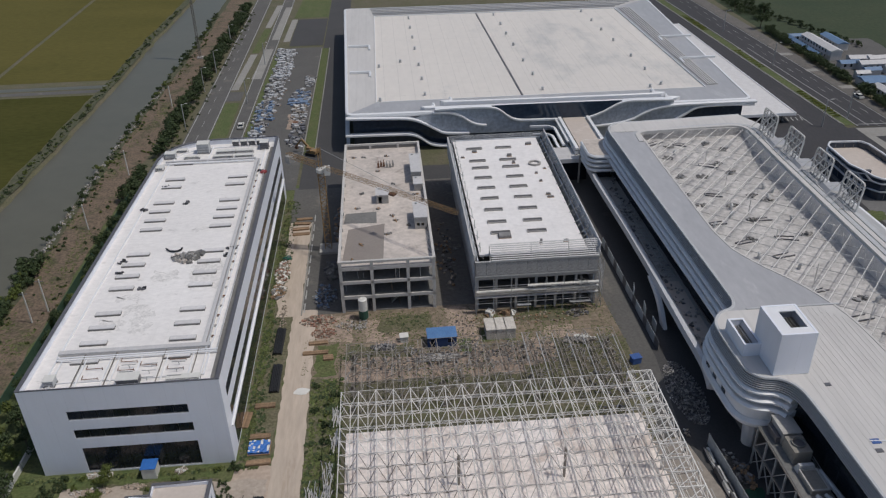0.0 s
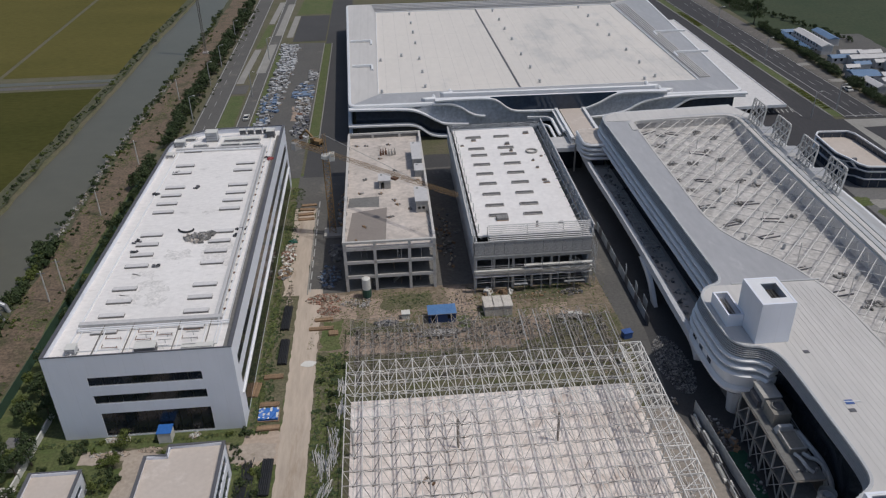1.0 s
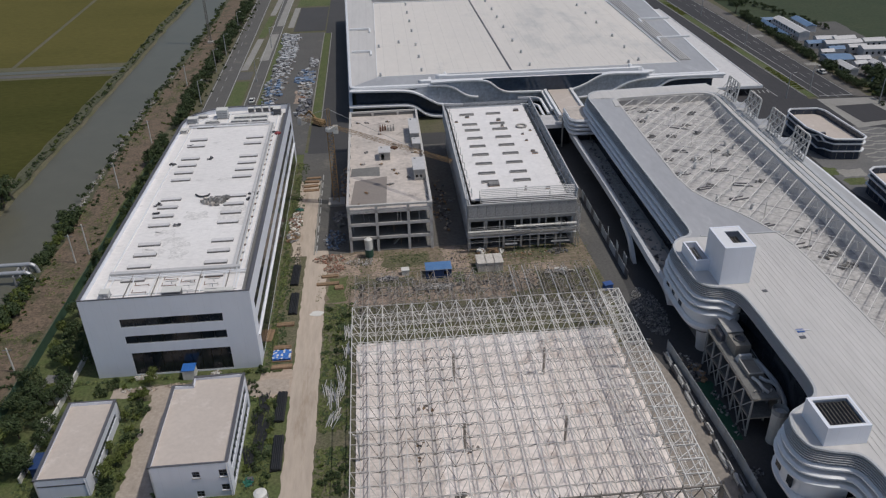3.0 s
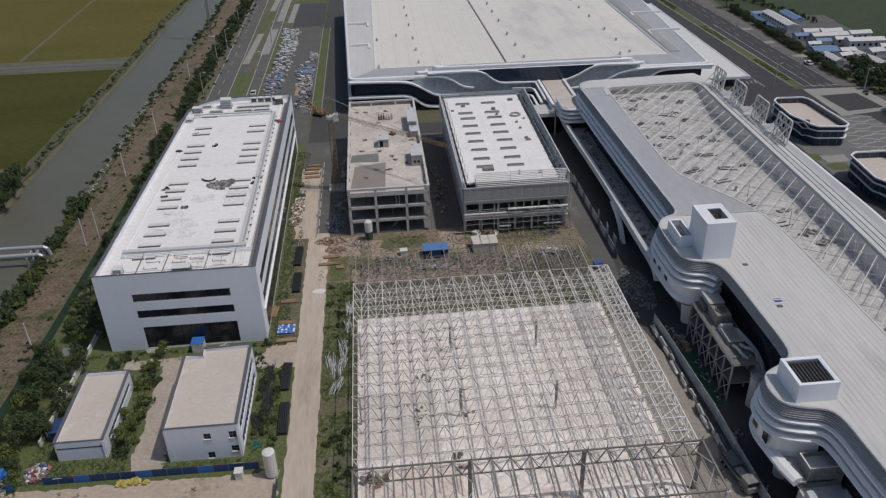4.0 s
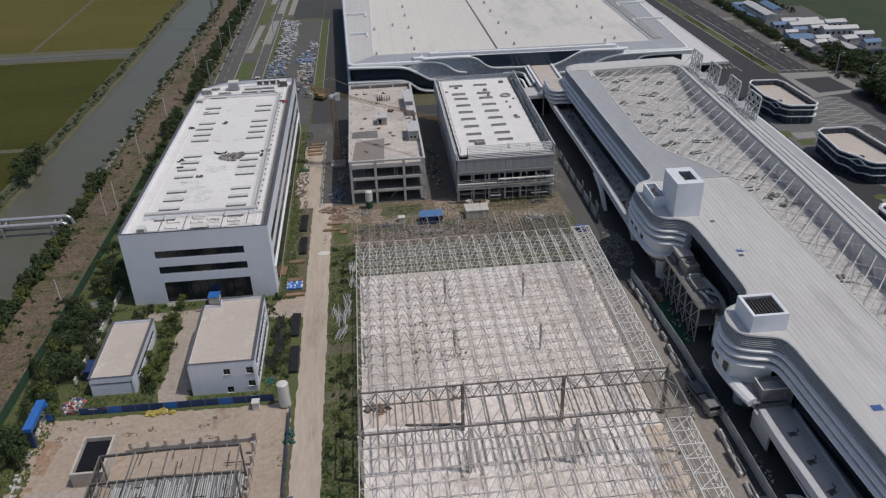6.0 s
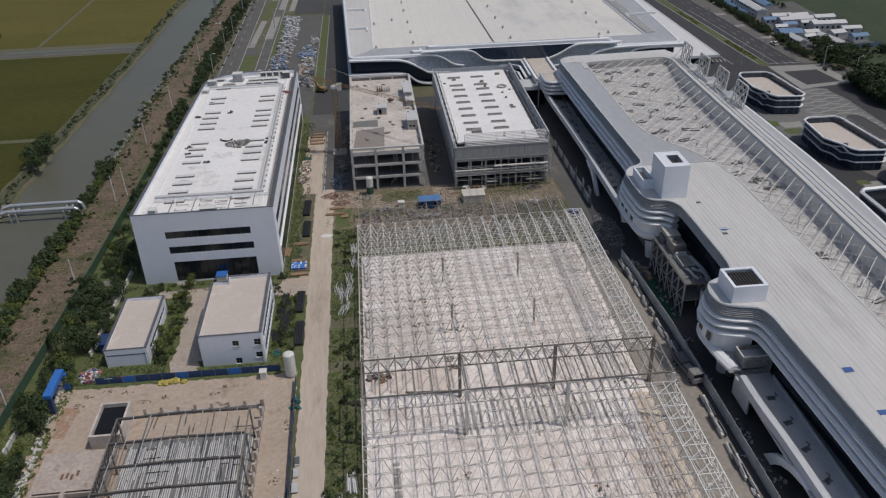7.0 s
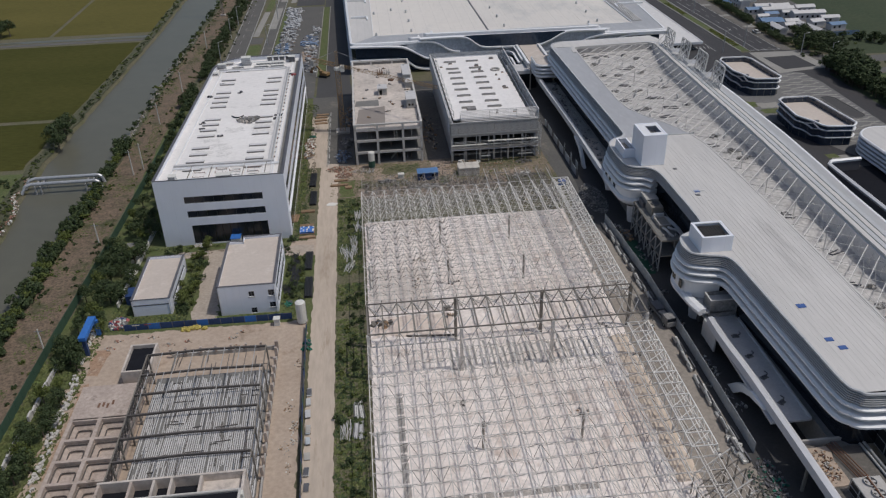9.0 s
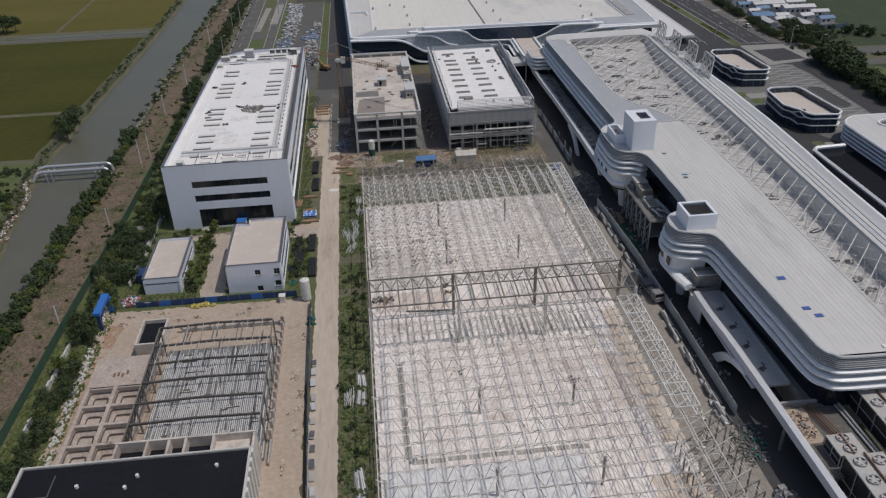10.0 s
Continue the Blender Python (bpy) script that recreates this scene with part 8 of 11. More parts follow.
    for r, pts in ((0.28, [(58.9, 83.8, z + 0.8), (59.2, 82.2, z + 1.1), (59.4, 80.8, z + 0.9), (60.2, 80.2, z + 0.4)]), (0.3, [(60.2, 83.8, z + 0.8), (60.6, 82.6, z + 1.0), (61.5, 82.2, z + 0.9), (62.2, 81.2, z + 0.4), (62.3, 80.0, z - 1.2), (62.3, 79.2, z - 3.0)]),
                   (0.4, [(61.6, 88.4, z + 0.7), (61.9, 84.6, z + 0.9), (62.4, 82.0, z + 0.5), (62.9, 79.6, z - 1.0), (62.9, 78.4, z - 3.0)])):
        g = Geo()
        ps = spline(pts, 4)
        for p, q in zip(ps, ps[1:]):
            g.tube(p, q, r, 8)
        part("duct", g, M["louvre"], t, "bent silver duct")
    part("hand_rail", Geo().beam((x1 + 0.1, y0, z + 1.2), (x1 + 0.1, y1, z + 1.2), 0.07).beam((x1 + 0.1, y0, z + 0.7), (x1 + 0.1, y1, z + 0.7), 0.06), M["steel_grey"], t)
    for k in range(5):
        part("valve", Geo().tube((58.0 + 0.7 * k, 80.6, z + 0.25), (58.0 + 0.7 * k, 80.6, z + 0.8), 0.16, 6), M["cap"] if k % 2 else M["fan_top"], t)
    return t


plant_frame()
t = thing("silo", "round off-white silo with a railed top beside the plant frame", "silo")
part("shell", Geo().tube((61.2, 77.3, 0.05), (61.2, 77.3, 6.4), 1.25, 14), M["cream"], t)
part("rail", Geo().sweep([(61.2 + 1.3 * math.cos(i * math.pi / 6), 77.3 + 1.3 * math.sin(i * math.pi / 6)) for i in range(12)], [(-0.04, 6.4), (-0.04, 7.3), (0.04, 7.3), (0.04, 6.4)], closed=True), M["steel_grey"], t)
part("cap", Geo().tube((61.2, 77.3, 6.4), (61.2, 77.3, 6.9), 0.6, 10), M["louvre"], t)

# ---- half-built works building in the south-west ----
def works_building():
    b = thing("works_building", "half-built works with a black roof, open steel frame and concrete tanks", "building")
    part("roof", Geo().box(-65.4, -30.4, -40, 16.2, 7.4, 7.8), M["roof_dark"], b, "flat black bitumen roof")
    for g in (Geo().box(-65.6, -30.2, 16.2, 16.6, 0, 8.1), Geo().box(-30.5, -30.1, -40, 16.2, 0, 8.1), Geo().box(-65.8, -65.4, -40, 16.2, 0, 8.1)):
        part("wall", g, M["concrete"], b, "grey concrete wall")
    part("parapet_cap", Geo().sweep([(-65.6, -40), (-65.6, 16.4), (-30.3, 16.4), (-30.3, -40)], [(-0.3, 8.1), (-0.3, 8.2), (0.2, 8.2), (0.2, 8.1)]), M["concrete_pale"], b, "pale parapet capping")
    for k in range(24):
        y = 15.5 - k * 2.1
        part("rib", Geo().box(-30.1, -29.8, y, y + 0.9, 0, 7.9), M["cream"], b, "pale upright rib on the side wall")
    for x in (-52.4, -47.5, -44.0, -41.3, -36.8, -30.2):
        part("cross_wall", Geo().box(x - 0.2, x + 0.2, 16.6, 20.9, 0, 7.2), M["brown_concrete"] if x < -45 else M["roof_dusty"], b, "pale concrete cell wall")
    part("cross_wall", Geo().box(-52.7, -29.9, 20.9, 21.3, 0.05, 7.3), M["roof_dusty"], b, "pale concrete wall behind the black roof")
    part("cell_floor", Geo().box(-52.2, -37.0, 16.6, 20.9, 5.0, 5.2), M["roof_dark"], b, "black sheeted floor of the open cells")
    part("cell_floor", Geo().box(-36.6, -30.4, 16.6, 20.9, 5.6, 5.8), M["roof_dusty"], b, "dusty floor of the open cell")
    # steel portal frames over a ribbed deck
    # darker deck tone draws the gaps between the ribs
    part("deck", Geo().box(-51.4, -29.6, 21.4, 54.5, 0.05, 0.5), M["concrete_dark"], b, "dark deck that sets off the pale ribs under the steel frame")
    ribs = Geo()
    rng = random.Random(88)
    for k in range(60):
        x = -51.2 + k * 0.36
        y = 21.5
        while y < 52:
            ln = rng.uniform(5, 11)
            if rng.random() < 0.9:
                ribs.box(x + rng.uniform(-0.03, 0.03), x + 0.17, y, min(y + ln, 53.4 + rng.uniform(-1.5, 0.8)), 0.5, 0.62 + 0.1 * rng.random(), mi=rng.choice((0, 0, 1, 1, 2)))
            y += ln + rng.uniform(0.02, 0.25)
    part("deck_ribs", ribs, [M["lid_pale"], M["lid_grey"], M["lid_pale"]], b, "rows of pale metal deck ribs", kind="stuff")
    bars = Geo()
    for k in range(70):
        x, y = rng.uniform(-50, -31), rng.uniform(21, 60)
        a = rng.uniform(-0.12, 0.12) + (1.57 if k % 3 else 0)
        l = rng.uniform(1.0, 4.0)
        bars.beam((x, y, 0.75), (x + math.cos(a) * l, y + math.sin(a) * l, 0.8), 0.12)
    part("bar_litter", bars, M["frame_brown"], b, "dark bars lying loose on the deck", kind="stuff")
    for k in range(15):
        x = -50.4 + k * 1.45
        part("purlin", Geo().beam((x, 42.1 if k % 3 else 36.7, 7.3), (x, 53.6 if k % 2 else 47.6, 7.3), 0.1, 0.12), M["steel_grey"], b)
    for i, y in enumerate((25.7, 31.0, 36.7, 42.1, 47.6, 53.6)):
        part("rafter", Geo().beam((-51.8, y, 6.9), (-40.6, y, 7.25), 0.28, 0.42).beam((-40.6, y, 7.25), (-29.6, y, 6.9), 0.28, 0.42), M["frame_brown"], b, "dark steel rafter")
        for x in (-51.8, -29.6):
            part("column", Geo().box(x - 0.14, x + 0.14, y - 0.14, y + 0.14, 0.05, 6.9), M["steel_dark"], b)
    for x in (-51.8, -46.4, -41, -35.4, -29.6):
        part("purlin", Geo().beam((x, 21.4 if x in (-51.8, -29.6) else 47.6, 7.0), (x, 53.6, 7.0), 0.18, 0.26), M["steel_dark"], b)
    ladder = random.Random(93)
    for k in range(34):
        y = 21.6 + k * 0.95
        part("side_brace", Geo().beam((-51.8, y, 6.9), (-53.0, y + ladder.uniform(-0.6, 1.6), 1.9), 0.12), M["frame_brown" if k % 3 else "steel_dark"], b, "thin dark strut beside the frame")
    for x, z in ((-52.3, 5.2), (-52.7, 3.4)):
        part("side_rail", Geo().beam((x, 21.4, z), (x, 53.6, z), 0.18), M["frame_brown"], b)
    for k in range(26):
        y0, x = ladder.choice((21.4, 25.7, 31.0, 36.7, 42.1, 47.6)), ladder.uniform(-51, -30.5)
        part("purlin", Geo().beam((x, y0, 7.2), (x + ladder.uniform(-0.3, 0.3), y0 + ladder.uniform(3.5, 5.4), 7.2), 0.1), M["frame_brown"], b)
    part("side_rail", Geo().beam((-51.8, 21.4, 3.6), (-51.8, 53.6, 3.6), 0.2), M["steel_dark"], b)
    part("side_rail", Geo().beam((-29.6, 21.4, 3.6), (-29.6, 53.6, 3.6), 0.2), M["steel_dark"], b)
    part("plinth", Geo().wall("x", 61.4, 0.3, -50, -28.6, 0.05, 0.9).wall("y", -28.9, 0.3, 20, 61.4, 0.05, 0.8), M["concrete"], b, "low pale concrete plinth")
    for k in range(14):
        y = 26.0 + k * 2.7
        part("edge_post", Geo().box(-29.0, -28.5, y - 0.25, y + 0.25, 0.05, 2.4 + 0.4 * (k % 3 == 0)), M["brown_concrete"], b, "pinkish raw concrete post")
    for k in range(8):
        x = -50.0 + k * 3.0
        part("edge_post", Geo().box(x - 0.22, x + 0.22, 61.2, 61.7, 0.9, 2.2), M["brown_concrete"], b, "pinkish raw concrete post")
    # open concrete tanks
    for x in (-64.0, -58.9, -53.2):
        part("tank_wall", Geo().box(x - 0.35, x + 0.35, 16.6, 42.6, 0.05, 2.0), M["brown_concrete"], b, "pinkish concrete tank wall")
    for k in range(6):
        y = 17.0 + k * 5.12
        part("tank_wall", Geo().box(-63.65, -59.25, y - 0.3, y + 0.3, 0.05, 2.0), M["brown_concrete"], b)
        part("tank_wall", Geo().box(-58.55, -53.55, y - 0.3, y + 0.3, 0.05, 2.0), M["brown_concrete"], b)
    for k in range(5):
        for xa, xb in ((-63.65, -59.25), (-58.55, -53.55)):
            y0, y1 = 17.3 + k * 5.12, 21.82 + k * 5.12
            i = 1.1
            hop = Geo()
            hop.block([(xa, y0, 1.2), (xb, y0, 1.2), (xb, y1, 1.2), (xa, y1, 1.2), (xa + i, y0 + i, 0.1), (xb - i, y0 + i, 0.1), (xb - i, y1 - i, 0.1), (xa + i, y1 - i, 0.1)],
                      [(0, 1, 5, 4), (1, 2, 6, 5), (2, 3, 7, 6), (3, 0, 4, 7), (4, 5, 6, 7)])
            part("tank_floor", hop, M["brown_concrete"], b, "brown sloping tank floor")
            for i, z in ((0.0, 1.28), (0.75, 0.5)):
                ring = rounded([(xa + 0.2 + i, y0 + 0.2 + i), (xb - 0.2 - i, y0 + 0.2 + i), (xb - 0.2 - i, y1 - 0.2 - i), (xa + 0.2 + i, y1 - 0.2 - i)], 0.5, 3)
                part("tank_rail", Geo().sweep(ring, [(-0.09, z - 0.06), (-0.09, z + 0.1), (0.09, z + 0.1), (0.09, z - 0.06)], closed=True), M["frame_brown"], b, "dark rail round the tank wall")
    part("tank_deck", Geo().box(-64.35, -52.85, 42.6, 52.0, 0.05, 2.0), M["brown_concrete"], b, "dusty concrete deck beside the tanks")
    for x, y in ((-60, 46.2), (-59.2, 46.4), (-58.4, 46.0), (-57.6, 46.8)):
        part("hatch", Geo().box(x - 0.2, x + 0.2, y - 0.6, y + 0.6, 2.0, 2.04), M["rust"], b)
    for g in (Geo().box(-57.8, -57.4, 54.2, 63, 0.05, 3.0), Geo().box(-52.9, -52.5, 54.2, 63, 0.05, 3.0), Geo().box(-57.4, -52.9, 54.2, 54.6, 0.05, 3.0), Geo().box(-57.4, -52.9, 62.6, 63, 0.05, 3.0)):
        part("pit_wall", g, M["roof_dusty"], b, "pale concrete pit wall")
    # black sheet added to paint the recess's shade
    part("pit_cover", Geo().box(-57.4, -52.9, 54.6, 62.6, 2.1, 2.2), M["roof_dark"], b, "black sheet painting the shade inside the pit")
    for x, y in ((-56.0, 11.5), (-48.6, 10.4), (-47.2, 12.6), (-35.2, 13.2)):
        v = part("roof_outlet", Geo().tube((x, y, 7.8), (x, y, 8.25), 0.3, 8), M["cream"], b, "small white roof outlet")
    part("roof_hatch", Geo().box(-64.2, -60.2, 10.2, 14.4, 7.8, 7.84), M["roof_dark"], b, "black sheeted roof hatch")
    part("hatch_rim", Geo().wall("x", 10.0, 0.14, -64.3, -60.1, 7.8, 7.95).wall("y", -60.1, 0.14, 10.14, 14.4, 7.8, 7.95), M["cap"], b)


works_building()


# ---- dark glass blocks east of the terminal ----
def glass_block(outline, H, label, roof="roof_beige"):
    b = thing("glass_building", label, "building", "dark glass blocks")
    ol = rounded(outline, 0.45, 2)
    kx, ky = outline[0]
    part("wall", Geo().prism(shift(ol, 0.45), 0.05, H - 0.4, top=False), M["glass_blue"], b, "dark blue glass wall")
    part("roof", Geo().prism(shift(ol, 0.5), H - 2.3, H - 2.0), M[roof], b, "sunken beige roof field")
    part("parapet", Geo().sweep(ol, [(0.1, H - 0.45), (0.16, H - 0.2), (0.06, H), (-0.38, H), (-0.38, H - 0.45)], closed=True), M["white_trim"], b, "white rounded parapet")
    part("roof_box", Geo().box(kx + 2.2, kx + 3.4, ky + 2.5, ky + 3.4, H - 2.0, H - 1.2), M["cap"], b, "small dark unit on the roof")
    n = len(ol)
    for z0, amp in ((H * 0.74, -0.9), (H * 0.74 + 0.02, 0.9), (H * 0.40, -0.9)):
        g = Geo()
        vs, fs = [], []
        dense = []
        for i in range(n):
            p, q = Vector(ol[i]), Vector(ol[(i + 1) % n])
            m = max(1, int((q - p).length / 1.2))
            dense += [p.lerp(q, k / m) for k in range(m)]
        k = len(dense)
        for i, p in enumerate(dense):
            d = (dense[(i + 1) % k] - dense[i - 1]).normalized()
            r = Vector((d.y, -d.x))
            z = z0 + amp * max(0.0, 1.0 - math.hypot(p.x - kx, p.y - ky) / 2.6)
            for o, dz in ((0.14, -0.12), (0.18, 0.1), (-0.4, 0.14), (-0.4, -0.12)):
                vs.append((p.x + r.x * o, p.y + r.y * o, z + dz))
        for i in range(k):
            a, c = i * 4, ((i + 1) % k) * 4
            fs += [(a + e, c + e, c + (e + 1) % 4, a + (e + 1) % 4) for e in range(4)]
        g.block(vs, fs)
        part("band", g, M["white_trim"], b, "stepped white facade band")
    me = Geo().box(-0.07, 0.07, -0.07, 0.07, 0.1, H - 0.9).mesh("mullion", M["mullion"])
    wall_line = shift(ol, 0.5)
    for i in range(n):
        p, q = Vector(wall_line[i]), Vector(wall_line[(i + 1) % n])
        m = int((q - p).length / 2.4)
        for k in range(m):
            part("mullion", me, None, b).location = (*p.lerp(q, (k + 0.5) / m), 0)
    return b


glass_block([(126.5, 191.5), (127.0, 188.5), (128.4, 186.5), (136.7, 185.3), (138.5, 187.2), (137.3, 209.0), (135.9, 211.4), (127.1, 212.0), (125.2, 209.4), (124.7, 196.6)], 6.6, "dark glass pavilion with stepped white bands and a beige roof")
glass_block([(128.4, 145.6), (129.2, 142.5), (130.4, 141.1), (138.5, 140.1), (140.6, 142.5), (138.7, 165.1), (137.5, 166.9), (129.0, 167.2), (126.7, 165.3), (125.5, 150.9)], 6.6, "dark glass pavilion with stepped white bands and a pale roof")


def white_louvred_block():
    b = thing("louvred_building", "white building with stacked rounded bands and an oval roof opening", "building")
    ol = rounded([(137.0, 84), (175, 84), (175, 138.6), (141.6, 139.6), (136.6, 134.6)], 3.0, 5)
    part("wall", Geo().prism(shift(ol, 0.8), 0.05, 5.6, top=False), M["glass"], b)
    part("roof", Geo().prism(shift(ol, 0.4), 5.8, 6.1), M["metal_roof"], b, "light grey flat roof")
    for z in (0.9, 2.1, 3.3, 4.5, 5.7):
        part("band", Geo().sweep(ol, [(0.1, z - 0.35), (0.4, z), (0.1, z + 0.38), (-0.8, z + 0.38), (-0.8, z - 0.35)], closed=True), M["white_trim"], b, "rounded white band")
    oval = [i * math.pi / 10 for i in range(20)]
    part("roof_ring", Geo().sweep([(150 + 4.0 * math.cos(a), 131 + 2.8 * math.sin(a)) for a in oval], [(-0.3, 6.1), (-0.3, 6.5), (0.3, 6.5), (0.3, 6.1)], closed=True), M["white_trim"], b)
    part("roof_well", Geo().prism([(150 + 3.6 * math.cos(a), 131 + 2.4 * math.sin(a)) for a in oval], 6.1, 6.14), M["cap"], b)


white_louvred_block()
t = thing("low_wall", "low white rounded wall round a dark court", "wall")
part("coping", Geo().sweep([(131.5, 123.8), (122.4, 123.2), (121.0, 121.6), (121.0, 86), (121.2, 40)], [(-0.5, 3.0), (-0.6, 3.6), (0.0, 4.0), (0.6, 3.6), (0.5, 3.0)]), M["white_trim"], t)
part("base", Geo().sweep([(131.5, 123.8), (122.4, 123.2), (121.0, 121.6), (121.0, 86), (121.2, 40)], [(-0.3, 0.05), (-0.3, 3.1), (0.3, 3.1), (0.3, 0.05)]), M["cap"], t)
sheet("pavement", [(121.4, 40), (137.4, 40), (137.4, 125.5), (129.5, 125.2), (121.4, 122.4)], 0.12, M["roof_dark"], "dark sunken court behind the low white wall", "court")


# ---- site huts beyond the dual carriageway ----
def hut_row(x, y, w, d, h, rz, label, roof):
    b = thing("site_hut", label, "hut", "site huts beyond the road", at=(x, y, 0.05), rz=rz)
    wins = [(-w / 2 + 1 + i * 2.4, -w / 2 + 2 + i * 2.4, z, z + 1.1) for i in range(int((w - 1.5) / 2.4)) for z in ((0.6, 2.3) if h > 3.5 else (1.0,))]
    for g in (Geo().wall("x", -d / 2, 0.15, -w / 2, w / 2, 0, h, wins), Geo().box(-w / 2, w / 2, d / 2 - 0.15, d / 2, 0, h), Geo().box(-w / 2, -w / 2 + 0.15, -d / 2 + 0.15, d / 2 - 0.15, 0, h), Geo().box(w / 2 - 0.15, w / 2, -d / 2 + 0.15, d / 2 - 0.15, 0, h)):
        part("wall", g, M["lid_grey"], b, "off-white hut wall")
    g = Geo()
    g.block([(-w / 2 - 0.3, -d / 2 - 0.3, h), (w / 2 + 0.3, -d / 2 - 0.3, h), (w / 2 + 0.3, d / 2 + 0.3, h), (-w / 2 - 0.3, d / 2 + 0.3, h), (-w / 2 - 0.3, 0, h + 0.9), (w / 2 + 0.3, 0, h + 0.9)],
            [(0, 1, 5, 4), (2, 3, 4, 5), (0, 4, 3), (1, 2, 5), (3, 2, 1, 0)])
    part("roof", g, M[roof], b)
    for q in wins:
        part("window", Geo().box(q[0], q[1], -d / 2 + 0.06, -d / 2 + 0.1, q[2], q[3]), M["glass"], b)
    if h > 3.5:
        part("gallery", Geo().box(-w / 2, w / 2, -d / 2 - 0.9, -d / 2, 1.85, 1.95).box(-w / 2, w / 2, -d / 2 - 0.9, -d / 2 - 0.85, 1.95, 2.5), M["lid_grey"], b)
    return b


for x, y, w, d, h, rz, roof in ((177.6, 315.5, 25, 4.6, 3.7, -90, "lid_grey"), (186.8, 322.5, 15, 4.4, 2.8, -90, "blue_dull"), (171.8, 318, 26, 2.2, 2.0, -90, "blue_dull"), (175.8, 331.5, 9, 2.4, 2.2, 0, "blue_dull"),
                                (187.6, 291.0, 15, 4.6, 2.8, 0, "lid_grey"), (197.2, 280.4, 14.6, 5, 3.2, -3, "lid_pale"), (201, 291.5, 9, 4.5, 2.9, 0, "lid_grey"), (184.5, 298.5, 8.5, 4, 2.5, -4, "lid_grey"), (177.6, 293.5, 7.5, 3.6, 2.4, 0, "blue_dull"),
                                (176, 273, 9.5, 7.5, 2.5, -3, "blue_dull"), (174, 262, 10, 3.6, 2.5, -88, "lid_grey"), (187.4, 258.5, 14.5, 4, 2.6, -80, "lid_grey"), (184.4, 270.5, 6, 4, 2.5, 0, "lid_grey"), (194.5, 268, 6, 5, 2.6, 8, "lid_grey"), (181.5, 284.2, 6, 3, 2.4, 0, "blue_dull"),
                                (191.5, 297.0, 9, 3.6, 2.6, 2, "lid_grey"), (191.0, 285.6, 7, 3, 2.4, -2, "lid_grey"), (203.4, 272.6, 8, 3.6, 2.6, -4, "lid_grey"), (181.0, 265.6, 5, 3, 2.2, 10, "lid_grey"), (200.6, 261.5, 7, 4, 2.5, 6, "blue_dull"), (176.4, 281.6, 5, 2.6, 2.2, 0, "lid_grey")):
    hut_row(x, y, w, d, h, rz, "off-white prefabricated site hut with a %s roof" % ("faded blue" if roof == "blue_dull" else "pale"), roof)

# ---- plants ----
def foliage(rng, clumps, per, size, leaf):
    """Many small tilted leaves in uneven clumps."""
    g = Geo()
    for cx, cy, cz, r in clumps:
        for _ in range(per):
            d = Vector((rng.gauss(0, 1), rng.gauss(0, 1), rng.gauss(0, 0.8))).normalized()
            p = Vector((cx, cy, cz)) + d * r * rng.uniform(0.55, 1.08)
            n = (d + Vector((rng.uniform(-0.8, 0.8), rng.uniform(-0.8, 0.8), rng.uniform(-0.2, 0.9)))).normalized()
            a = n.cross(Vector((0.3, 0.5, 0.8))).normalized()
            b = n.cross(a)
            s = leaf * rng.uniform(0.6, 1.35)
            g.block([p - a * s, p - b * s * 0.6, p + a * s, p + b * s * 0.6], [(0, 1, 2, 3)])
    return g


def make_tree(seed, height, spread, leaf_mat, trunk=True, per=44, leaf=0.3):
    rng = random.Random(seed)
    t = thing("tree" if trunk else "shrub", "leafy dark green tree with an uneven crown" if trunk else "low leafy green shrub", "tree" if trunk else "shrub")
    clumps = []
    n = 15 if trunk else 8
    for i in range(n):
        a, q = rng.uniform(0, 6.28), rng.random() ** 0.6
        z = height * (rng.uniform(0.42, 0.92) if trunk else rng.uniform(0.25, 0.7))
        fall = 1.0 - 0.5 * max(0, z / height - 0.6) / 0.4
        clumps.append((math.cos(a) * spread * q * fall, math.sin(a) * spread * q * fall, z, spread * rng.uniform(0.28, 0.46)))
    g = Geo()
    if trunk:
        g.tube((0, 0, 0), (0.1, 0.05, height * 0.5), height * 0.03, 7, height * 0.02)
    for cx, cy, cz, r in clumps[: 8 if trunk else 5]:
        g.tube((0.08, 0.04, height * (0.38 if trunk else 0.02)), (cx * 0.8, cy * 0.8, cz), height * 0.012, 5, height * 0.005)
    part("trunk" if trunk else "stem", g, M["bark"], t)
    part("crown", foliage(rng, clumps, per, 0.3, leaf), M[leaf_mat], t)
    return t


def place(kinds, spots, group, label="", zs=(0.8, 1.2)):
    rng = random.Random(len(spots) * 13 + int(abs(spots[0][0])))
    for i, (x, y) in enumerate(spots):
        k = kinds[rng.randrange(len(kinds))]
        s = rng.uniform(*zs)
        ob = copy_thing(k, pose(x, y, 0.0, 0, 0, rng.uniform(0, 360)))
        ob.scale = (s * rng.uniform(0.85, 1.15), s * rng.uniform(0.85, 1.15), s)
        tagged(ob, label, group=group)


